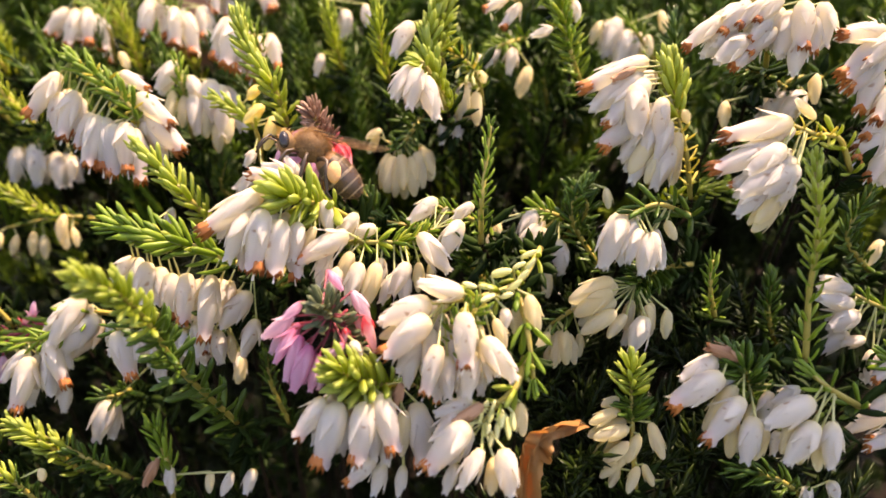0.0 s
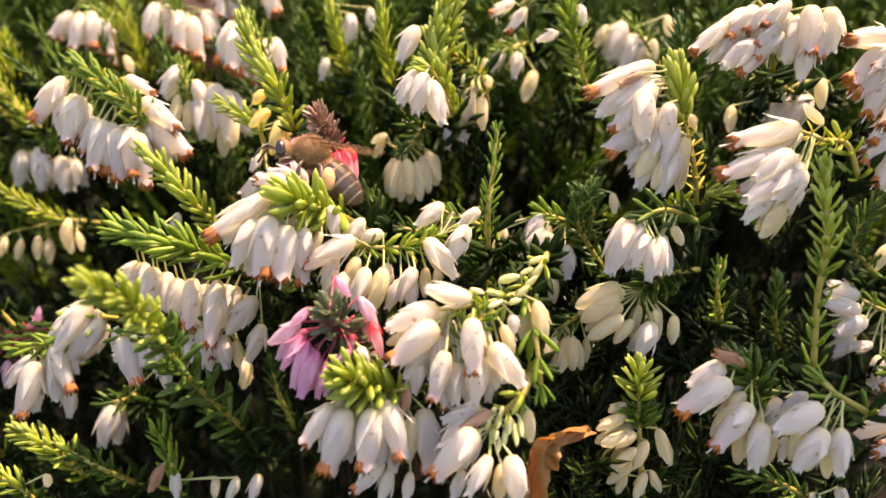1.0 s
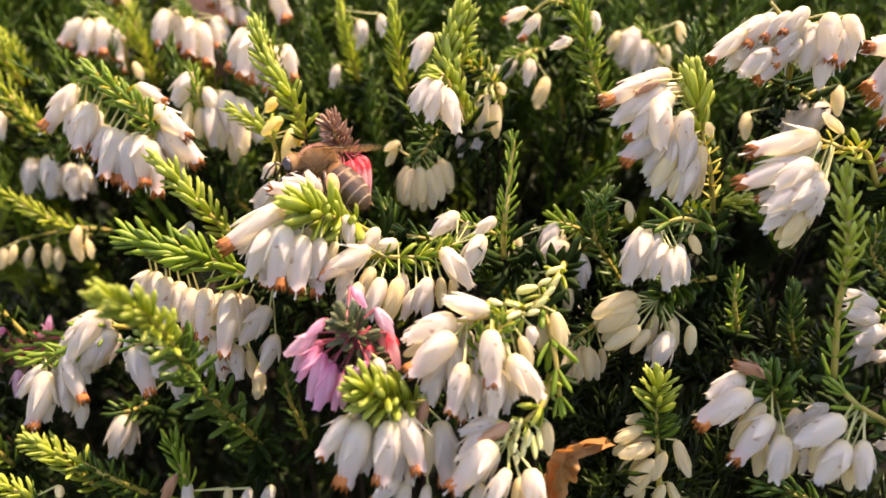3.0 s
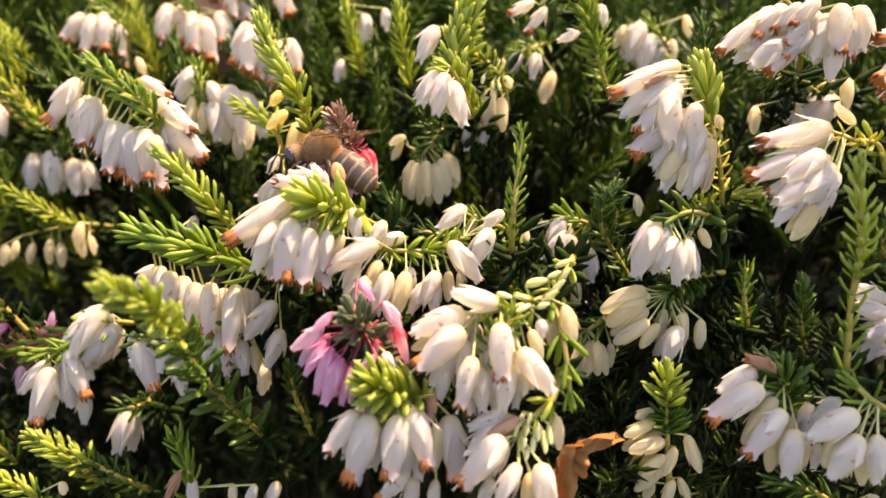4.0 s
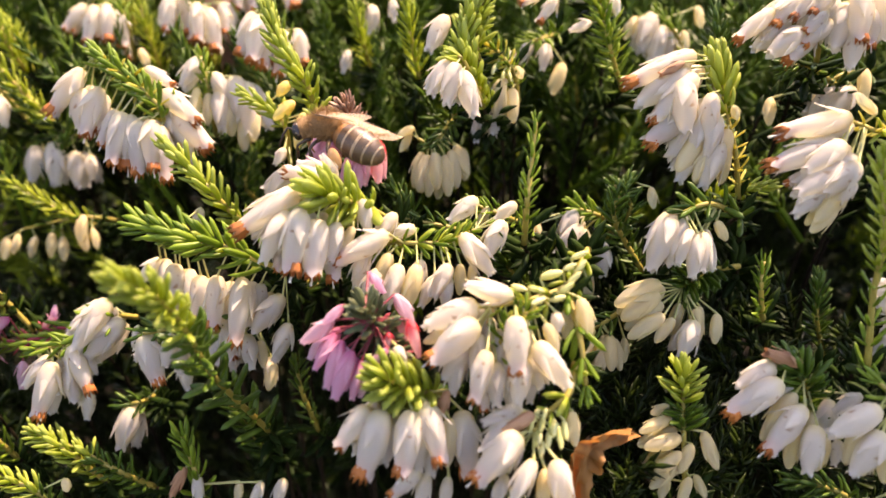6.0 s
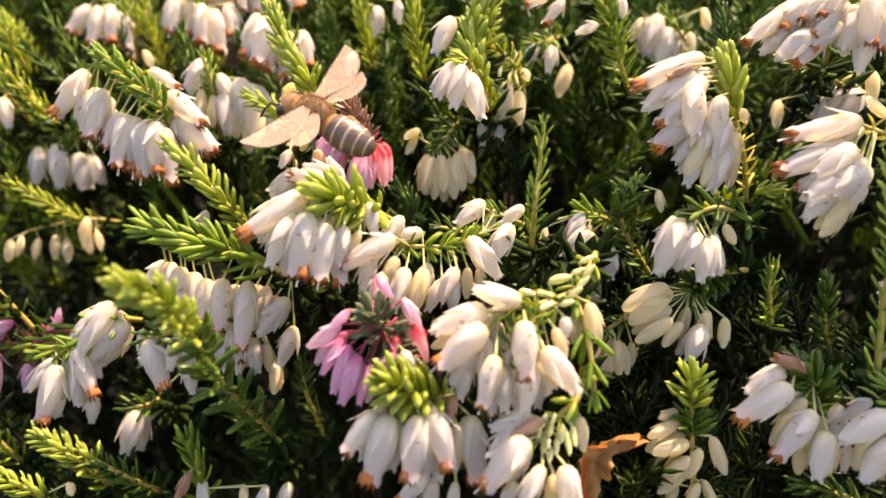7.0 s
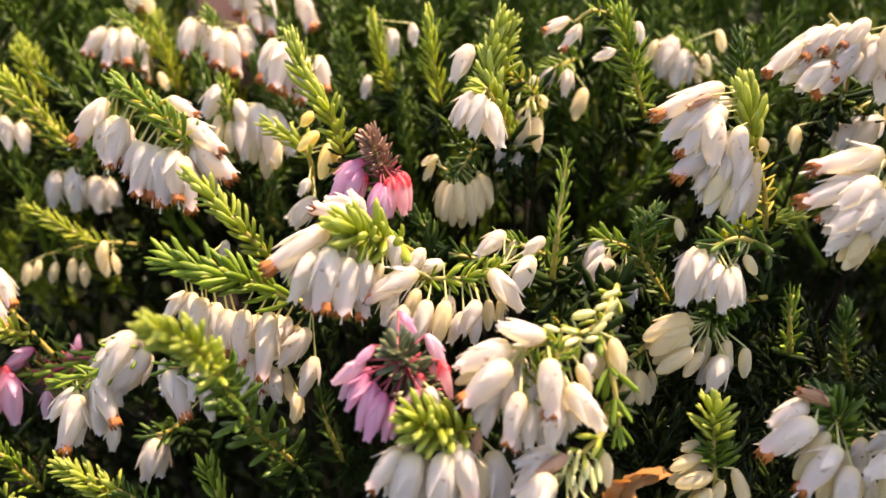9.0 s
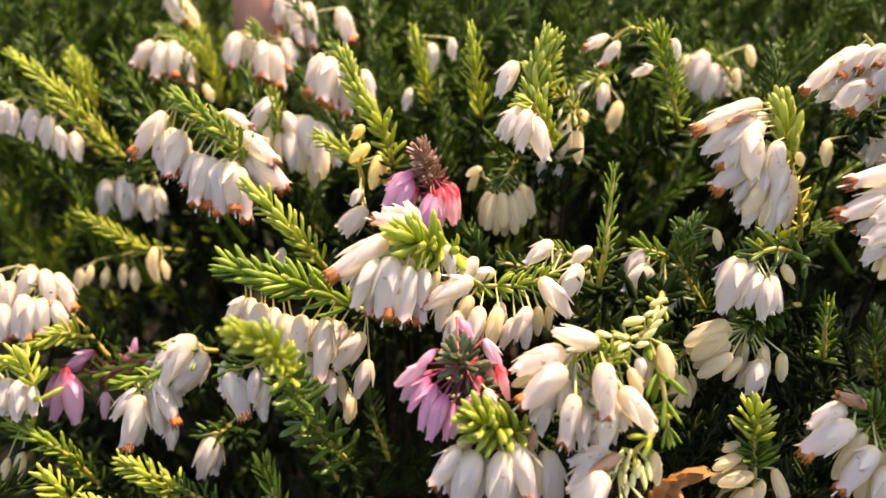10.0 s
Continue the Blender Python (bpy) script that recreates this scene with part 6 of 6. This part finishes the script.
bell(s, OPEN, 45.8, 65.6, 173.3, 42.4, 65.1, 173.3)
bell(s, WHITE, 45.2, 67.1, 175.8, 40.4, 65.8, 174.0)
s = sprig("shoot", (42.6, 86.5, 169.7), (39.3, 84.6, 177.1), (39.6, 86.4, 181.5))
leaves(s, 0, 1, 53, 2.3, 50, "dark")
s = sprig("shoot", (31.2, 80.6, 179.1), (29.2, 77.7, 184.0), (29.5, 78.8, 186.9))
leaves(s, 0, 1, 31, 1.7, 42, "mid")
s = sprig("shoot", (50.3, 84.6, 183.0), (45.3, 81.9, 188.4), (47.9, 83.8, 193.1))
leaves(s, 0, 1, 55, 2.2, 50, "dark")
s = sprig("shoot", (19.0, 86.7, 182.3), (14.7, 84.9, 189.9), (16.6, 86.3, 193.4))
leaves(s, 0, 1, 55, 2.3, 50, "dark")
bell(s, CREAM, 18.5, 85.0, 193.1, 18.8, 83.6, 191.1)
s = sprig("shoot", (8.3, 89.3, 176.7), (3.8, 86.7, 182.3), (2.5, 87.7, 184.7))
leaves(s, 0, 1, 53, 2.3, 50, "dark")
s = sprig("shoot", (-9.8, 94.5, 183.6), (-8.2, 91.3, 187.7), (-10.2, 92.6, 190.8))
leaves(s, 0, 1, 46, 2.2, 50, "dark")
s = sprig("shoot", (-4.2, 90.3, 185.2), (-2.8, 86.4, 187.7), (-9.3, 86.9, 188.9))
leaves(s, 0, 1, 36, 2.2, 50, "dark")
s = sprig("shoot", (14.7, 88.2, 185.9), (16.6, 85.2, 190.6), (14.7, 86.1, 193.0))
leaves(s, 0, 1, 43, 2.0, 50, "dark")
s = sprig("shoot", (-20.1, 95.2, 179.4), (-22.2, 89.8, 177.9), (-19.4, 90.3, 179.2))
leaves(s, 0, 1, 34, 2.0, 50, "dark")
s = sprig("shoot", (-40.5, 133.7, 196.4), (-42.3, 131.3, 202.6), (-44.7, 133.6, 208.2))
leaves(s, 0, 1, 39, 2.8, 36.9, "young")
s = sprig("open", (-34.3, 135.3, 206.6), (-36.3, 132.4, 211.4), (-39.1, 134.5, 216.6))
leaves(s, 0, 1, 18, 2.4, 50, "mid")
bell(s, OPEN, -39.1, 134.2, 215.7, -39.4, 131.5, 210.7)
bell(s, OPEN, -37.0, 132.8, 215.4, -36.4, 130.0, 209.9)
bell(s, OPEN, -34.9, 133.6, 214.4, -34.3, 130.3, 207.7)
bell(s, WHITE, -35.2, 136.0, 213.8, -36.4, 133.0, 207.4)
bell(s, OPEN, -30.0, 134.5, 213.5, -27.9, 131.8, 208.4)
bell(s, OPEN, -30.6, 136.8, 212.6, -27.9, 134.6, 208.4)
s = sprig("open", (-55.0, 136.6, 203.6), (-55.5, 134.8, 211.3), (-57.4, 136.9, 216.5))
leaves(s, 0, 1, 34, 2.5, 36.9, "young")
bell(s, OPEN, -58.3, 136.7, 216.0, -55.3, 134.2, 211.3)
bell(s, WHITE, -58.9, 139.3, 215.8, -57.8, 136.8, 210.9)
bell(s, CREAM, -56.4, 136.2, 214.7, -53.4, 133.9, 210.4)
s = sprig("shoot", (-69.5, 129.6, 198.3), (-69.8, 126.6, 203.1), (-71.9, 128.0, 206.4))
leaves(s, 0, 1, 46, 2.8, 36.9, "young")
s = sprig("shoot", (-62.7, 121.1, 189.3), (-65.6, 118.6, 195.1), (-69.0, 119.8, 198.2))
leaves(s, 0, 1, 51, 2.8, 41, "young")
s = sprig("shoot", (-32.8, 130.5, 194.5), (-35.4, 127.9, 200.3), (-37.2, 130.3, 206.1))
leaves(s, 0, 1, 34, 2.8, 45, "dark")
s = sprig("shoot", (-21.5, 134.6, 192.8), (-22.7, 132.5, 199.6), (-24.6, 134.9, 205.6))
leaves(s, 0, 1, 46, 2.8, 50, "dark")
s = sprig("shoot", (-12.7, 131.7, 191.5), (-13.3, 129.6, 198.3), (-15.1, 131.9, 204.2))
leaves(s, 0, 1, 46, 2.8, 50, "dark")
s = sprig("shoot", (17.1, 124.9, 192.9), (15.4, 122.7, 199.4), (13.7, 125.0, 204.9))
leaves(s, 0, 1, 46, 2.8, 50, "dark")
s = sprig("shoot", (-48.0, 138.1, 189.4), (-45.9, 136.3, 196.9), (-43.9, 138.8, 203.3))
leaves(s, 0, 1, 46, 2.9, 50, "dark")
s = sprig("shoot", (-36.8, 116.3, 183.5), (-35.5, 113.2, 187.9), (-37.2, 114.5, 191.0))
leaves(s, 0, 1, 41, 2.4, 50, "dark")
s = sprig("shoot", (-30.6, 111.1, 182.5), (-31.9, 107.7, 186.2), (-31.1, 109.2, 189.8))
leaves(s, 0, 1, 41, 2.4, 50, "dark")

# ---- dry leaf caught among the stems ----
def dry_leaf():
    pts = [Vector(p) * MM for p in ((8.1, 63.3, 163.4), (8.1, 63.1, 169.0), (8.5, 63.0, 173.0), (9.9, 63.4, 175.1), (13.5, 65.4, 175.2))]
    line = spline(pts, 8)
    vs, fs = [], []
    n = len(line)
    rnd = random.Random(9)
    for layer in (0.0, -0.00025):
        for i, p in enumerate(line):
            u = i / (n - 1)
            w = 0.0014 * math.sin(math.pi * (0.12 + 0.83 * u)) * rnd.uniform(0.85, 1.15)
            d = (line[min(i + 1, n - 1)] - line[max(i - 1, 0)]).normalized()
            side = d.cross(Vector((0.25, -1, 0.3))).normalized()
            up = side.cross(d)
            for k in range(7):
                t = k / 3 - 1
                vs.append(tuple(p + side * w * t + up * (0.0011 * t * t + 0.0007 * math.sin(15 * u + 5 * t) + 0.00035 * math.sin(37 * u - 6 * t) + layer)))
    for l in range(2):
        for i in range(n - 1):
            for k in range(6):
                a = l * n * 7 + i * 7 + k
                fs.append((a, a + 1, a + 8, a + 7))
    ob = new("dry_leaf", mesh("dry_leaf", vs, fs, dry_leaf_mat))
    tagged(ob, "curled dry brown leaf caught between heather stems", "leaf")
    rib = new("midrib", mesh("midrib", *tube([p + Vector((0, -0.0004, 0.0002)) for p in line], [0.00009] * n, 6), dry_leaf_mat))
    rib.parent = ob


dry_leaf()


# ---- terracotta plant label standing in the bed behind ----
def block(wide, deep, low, high):
    bm = bmesh.new()
    bmesh.ops.create_cube(bm, size=1.0)
    bmesh.ops.scale(bm, vec=(wide, deep, high - low), verts=bm.verts)
    bmesh.ops.translate(bm, vec=(0, 0, (high + low) / 2), verts=bm.verts)
    bmesh.ops.bevel(bm, geom=bm.edges[:], offset=min(wide, deep) * 0.2, segments=2, affect="EDGES")
    me = bpy.data.meshes.new("label_piece")
    bm.to_mesh(me)
    bm.free()
    return me


def stake():
    x, y, z = -50.9, 164.3, 206.3
    top = (z + 24) * MM
    ob = new("plant_label")
    ob.location = (x * MM, y * MM, 0)
    tagged(ob, "flat terracotta-coloured plant label on a thin dark stalk", "plant label")
    for name, me, mat in (("blade", block(0.0085, 0.0035, top - 0.045, top), terracotta), ("stalk", block(0.0016, 0.0016, -0.012, top - 0.044), stem_shade_brown)):
        me.materials.append(mat)
        c = new(name, smooth(me))
        c.parent = ob


stake()


# ---- the bee: x forwards, z its back, in metres ----
def fur(name, base, dark, scale=900.0):
    return living(name, dark, base, (1, 0.8, 0.5), 0.15, 0.8, scale=scale, bump=0.9)


bee_brown = fur("bee_fur", (0.26, 0.145, 0.055), (0.10, 0.052, 0.020))
bee_hair = fur("bee_hair", (0.58, 0.35, 0.14), (0.28, 0.15, 0.052))
bee_dark = living("bee_shell", (0.024, 0.013, 0.006), (0.075, 0.044, 0.020), (1, 1, 1), 0.0, 0.45, scale=1500.0)
bee_shell = living("bee_brown_shell", (0.055, 0.034, 0.020), (0.15, 0.095, 0.055), (1, 1, 1), 0.0, 0.4, scale=1500.0)
bee_band = living("bee_pale_band", (0.20, 0.14, 0.085), (0.38, 0.29, 0.19), (1, 1, 1), 0.0, 0.7, scale=2200.0, bump=0.8)
bee_amber = living("bee_amber", (0.24, 0.11, 0.035), (0.42, 0.21, 0.08), (1, 0.8, 0.5), 0.15, 0.4, scale=1500.0)
bee_eye = living("bee_eye", (0.008, 0.006, 0.005), (0.02, 0.014, 0.01), (1, 1, 1), 0.0, 0.16, scale=6000.0)
pollen = living("pollen", (0.55, 0.25, 0.08), (0.74, 0.40, 0.16), (1, 0.85, 0.6), 0.12, 0.75, scale=2600.0, bump=0.9)


def wing_material():
    m, ns, ln = material("bee_wing")
    out = ns.new("ShaderNodeOutputMaterial")
    tp = ns.new("ShaderNodeBsdfTransparent")
    tp.inputs["Color"].default_value = (0.95, 0.91, 0.84, 1)
    pr = node(ns, "ShaderNodeBsdfPrincipled", Roughness=0.6)
    pr.inputs["Specular IOR Level"].default_value = 0.15
    pr.inputs["Base Color"].default_value = (0.74, 0.58, 0.44, 1)
    co = ns.new("ShaderNodeTexCoord")
    vo = node(ns, "ShaderNodeTexNoise", Scale=700.0, Detail=3.0)
    ln.new(co.outputs["Object"], vo.inputs["Vector"])
    bp = node(ns, "ShaderNodeBump", Strength=0.15, Distance=0.0002)
    ln.new(vo.outputs["Fac"], bp.inputs["Height"])
    ln.new(bp.outputs["Normal"], pr.inputs["Normal"])
    mix = ns.new("ShaderNodeMixShader")
    mix.inputs["Fac"].default_value = 0.15
    ln.new(tp.outputs[0], mix.inputs[1])
    ln.new(pr.outputs[0], mix.inputs[2])
    ln.new(mix.outputs[0], out.inputs["Surface"])
    return m


bee_wing = wing_material()


def part(name, me, parent, m=Matrix.Identity(4), label=""):
    ob = new(name, me)
    ob.parent = parent
    ob.matrix_basis = m
    if label:
        ob["label"] = label
    return ob


def hairs(seed, rx, ry, rz, at, count, length, low=-0.6):
    """Short stiff hairs standing off an ellipsoid."""
    rnd = random.Random(seed)
    parts = []
    while len(parts) < count:
        d = Vector((rnd.gauss(0, 1), rnd.gauss(0, 1), rnd.gauss(0, 1))).normalized()
        if d.z < low:
            continue
        p = Vector((d.x * rx, d.y * ry, d.z * rz)) + Vector(at)
        w = (d + Vector((rnd.uniform(-0.5, 0.2), rnd.uniform(-0.4, 0.4), rnd.uniform(-0.3, 0.3)))).normalized()
        parts.append(tube([p - w * 0.0001, p + w * length * rnd.uniform(0.6, 1.2)], [0.000024, 0.000008], 3))
    return join(parts)


def bee_leg(parent, name, side, x, knee, foot, thick=0.00032):
    hip = Vector((x, side * 0.0011, -0.0013))
    k = Vector((knee[0], side * knee[1], knee[2]))
    f = Vector((foot[0], side * foot[1], foot[2]))
    e = f + Vector((-0.0009, side * 0.0003, -0.0007))
    leg = part(name, mesh(name, *tube([hip, hip.lerp(k, 0.5) + Vector((0, 0, 0.0002)), k, k.lerp(f, 0.3), k.lerp(f, 0.75), f, e],
                                      [thick * 0.9, thick * 1.1, thick * 0.8, thick * 1.25, thick * 1.15, thick * 0.6, thick * 0.3], 7), bee_dark), parent)
    return leg


def wing_mesh(length, width, seed):
    """A thin veined wing along +y, rooted at the origin, its front edge to +x."""
    vs, fs = [], []
    n, c = 12, 6
    for z in (0.0, -0.00002):
        for i in range(n + 1):
            u = i / n
            w = width * (0.22 + 0.78 * math.sin(math.pi * min(1, 0.08 + 0.78 * u) ** 1.1)) * (1 if u < 0.85 else math.sqrt(max(0.03, 1 - ((u - 0.85) / 0.155) ** 2)))
            for k in range(c + 1):
                t = k / c
                vs.append((0.0003 - t * w + 0.0006 * u, u * length, z))
    m = (n + 1) * (c + 1)
    for l in range(2):
        for i in range(n):
            for k in range(c):
                a = l * m + i * (c + 1) + k
                fs.append((a, a + 1, a + c + 2, a + c + 1))
    return mesh("wing", vs, fs, bee_wing)


def costa_mesh(length):
    """The stiff vein along a wing's front edge."""
    return mesh("costa", *tube([(0.0003, 0.0001, 0.00004), (0.0006, length * 0.5, 0.00006), (0.0008, length * 0.9, 0.00004)], [0.00006, 0.00004, 0.00002], 5), bee_dark)


def make_bee():
    bee = new("honey_bee")
    tagged(bee, "brown honey bee with banded abdomen and orange pollen load", "bee")
    thorax = part("thorax", mesh("thorax", *ellipsoid(0.0021, 0.0019, 0.0018), bee_brown), bee)
    part("hair", mesh("hair", *hairs(1, 0.0021, 0.0019, 0.0018, (0, 0, 0), 1500, 0.0006), bee_hair), thorax)
    head = part("head", mesh("head", *ellipsoid(0.0010, 0.0017, 0.0014), bee_brown), bee, pose(0.0029, 0, -0.0005, 0, 20, 0))
    part("hair", mesh("hair", *hairs(2, 0.0010, 0.0017, 0.0014, (0, 0, 0), 260, 0.0004), bee_hair), head)
    for s in (-1, 1):
        part("eye", mesh("eye", *ellipsoid(0.0006, 0.00055, 0.00105), bee_eye), head, pose(0.0003, s * 0.0014, 0.0001, s * 12, 0, 0))
        part("antenna", mesh("antenna", *tube([(0.0008, s * 0.0004, 0.0002), (0.0018, s * 0.0010, 0.0008), (0.0026, s * 0.0014, 0.0002), (0.0034, s * 0.0017, -0.0008)],
                                              [0.00014, 0.00012, 0.00015, 0.00013], 6), bee_dark), head)
    part("tongue", mesh("tongue", *tube([(0.0004, 0, -0.0010), (0.0006, 0, -0.0020), (0.0003, 0, -0.0030)], [0.0003, 0.0002, 0.00008], 6), bee_amber), head)
    abdomen = part("abdomen", mesh("abdomen", *ellipsoid(0.0035, 0.00195, 0.0019, 16, 20), bee_shell), bee)
    for i, (x, h) in enumerate(((0.0024, 0.00036), (0.0011, 0.00014), (-0.0003, 0.00018), (-0.0016, 0.00012), (-0.0027, 0.00010))):
        ring = []
        for dx in (-h, -0.4 * h, 0.4 * h, h):
            q = math.sqrt(max(0.0, 1 - ((x + dx) / 0.0035) ** 2))
            ring.append((q, x + dx, 1.004 if abs(dx) > 0.6 * h else 1.02))
        vs, fs = [], []
        for q, xx, g in ring:
            for k in range(20):
                a = 2 * math.pi * k / 20
                vs.append((xx, 0.00195 * q * g * math.cos(a), 0.0019 * q * g * math.sin(a)))
        for r in range(3):
            for k in range(20):
                n = (k + 1) % 20
                fs.append((r * 20 + k, r * 20 + n, r * 20 + 20 + n, r * 20 + 20 + k))
        part("band", mesh("band", vs, fs, bee_amber if i == 0 else bee_band), abdomen, label="pale hairy band")
    part("hair", mesh("hair", *hairs(4, 0.0035, 0.00195, 0.0019, (0, 0, 0), 500, 0.00030, -1), bee_brown), abdomen)
    for s in (-1, 1):
        bee_leg(bee, "front_leg", s, 0.0013, (0.0026, 0.0024, -0.0018), (0.0032, 0.0020, -0.0038), 0.00018)
        bee_leg(bee, "middle_leg", s, 0.0002, (0.0004, 0.0031, -0.0018), (0.0003, 0.0029, -0.0046), 0.00021)
        hind = bee_leg(bee, "hind_leg", s, -0.0011, (-0.0020, 0.0030, -0.0016), (-0.0030, 0.0030, -0.0050), 0.00027)
        part("pollen_load", mesh("pollen_load", *ellipsoid(0.0008, 0.0006, 0.0013), pollen), hind, pose(-0.0031, s * 0.0034, -0.0026, 0, 14, 0), "orange pollen ball")
    wings = []
    for s in (-1, 1):
        for name, length, width, x in (("fore_wing", 0.0092, 0.0031, 0.0004), ("hind_wing", 0.0064, 0.0021, -0.0009)):
            me = wing_mesh(length, width, 1)
            if s < 0:
                for v in me.vertices:
                    v.co.y = -v.co.y
            w = part(name, me, bee)
            ve = costa_mesh(length)
            if s < 0:
                for v in ve.vertices:
                    v.co.y = -v.co.y
            part("costa", ve, w)
            wings.append((w, s, x, 0.0016 if name == "fore_wing" else 0.0014, name))
    bee.scale = (0.92, 0.92, 0.92)
    return bee, wings, abdomen


bee, bee_wings, bee_abdomen = make_bee()


def motions():
    walk(bee, [
        (0.0, pose(-0.0141, 0.0819, 0.1987, 26.1, -21.5, 186.6)),
        (1.0, pose(-0.0149, 0.0818, 0.1985, 26.0, -16.0, 177.8)),
        (2.0, pose(-0.0151, 0.0820, 0.1984, 20.0, -0.7, 168.1)),
        (2.6, pose(-0.0153, 0.0823, 0.1981, 25.2, -1.3, 167.7)),
        (3.8, pose(-0.0163, 0.0835, 0.1987, 10.9, 4.1, 171.2)),
        (4.5, pose(-0.0158, 0.0841, 0.1985, 15.2, 4.9, 166.0)),
        (5.0, pose(-0.0155, 0.0845, 0.1983, 14.6, 6.3, 155.9)),
        (5.5, pose(-0.0163, 0.0852, 0.1988, -0.9, 13.0, 150.7)),
        (6.8, pose(-0.0168, 0.0829, 0.2015, -11.2, -20.6, 158.7)),
        (7.0, pose(-0.0182, 0.0828, 0.2020, -23.1, -19.5, 159.2)),
        (7.2, pose(-0.0193, 0.0816, 0.2045, -24.8, -38.9, 165.7)),
        (7.5, pose(-0.0242, 0.0827, 0.2081, -24.0, -37.8, 158.5)),
        (7.6, pose(-0.0292, 0.0828, 0.2100, -21.8, -37.8, 171.4)),
        (7.7, pose(-0.0308, 0.0834, 0.2108, -14.0, -47.3, 140.4)),
        (7.8, pose(-0.0356, 0.0842, 0.2139, -15.3, -45.4, 142.6)),
        (8.0, pose(-0.0457, 0.0860, 0.2245, -19.6, -39.0, 150.1)),
        (8.5, pose(-0.0809, 0.0970, 0.2577, -22.2, -33.6, 154.7)),
        (10.0, pose(-0.2707, 0.1827, 0.4337, -25.0, -40.9, 159.5)),
    ])
    # the abdomen droops while it feeds and straightens in flight
    walk(bee_abdomen, [(t, pose(-0.0015, 0, -0.0003, 0, bend, 0) @ pose(-0.0031, 0, -0.0003)) for t, bend in
                       ((0.0, -28.8), (1.0, -30.7), (2.0, -44.7), (2.6, -39.8), (3.8, -38.7), (4.5, -43.5), (5.0, -48.5), (5.5, -28.4), (6.8, -21.8), (7.0, -5.2), (7.2, -0.9), (7.6, -8.1), (10.0, -2.0))])
    # folded back along the body while it feeds; beating from the moment it lifts off
    for w, s, x, z, name in bee_wings:
        hind = name == "hind_wing"
        rows = []
        beat = [(6.8, 12), (6.9, 40), (7.0, 4), (7.1, 58), (7.2, 62), (7.3, 70), (7.4, 30), (7.5, 2), (7.6, 20), (7.7, 38), (7.8, 10), (8.0, 50), (8.4, 0), (9.0, 40), (10.0, 10)]
        for t in (0.0, 1.0, 2.0, 3.0, 4.0, 5.0, 5.7):
            fold = 76 if not hind else 80
            rows.append((t, pose(x, s * 0.0011, z, 0, -20, 0) @ pose(0, 0, 0, 22, 0, s * fold + 1.5 * math.sin(3 * t))))
        rows.append((6.4, pose(x, s * 0.0011, z, s * 8, 0, s * 50)))
        for t, lift in beat:
            rows.append((t, pose(x, s * 0.0011, z, s * (lift if s > 0 else lift + (0 if t < 7.25 else 55)), 0, s * (-6 if not hind else 14))))
        walk(w, rows)


motions()
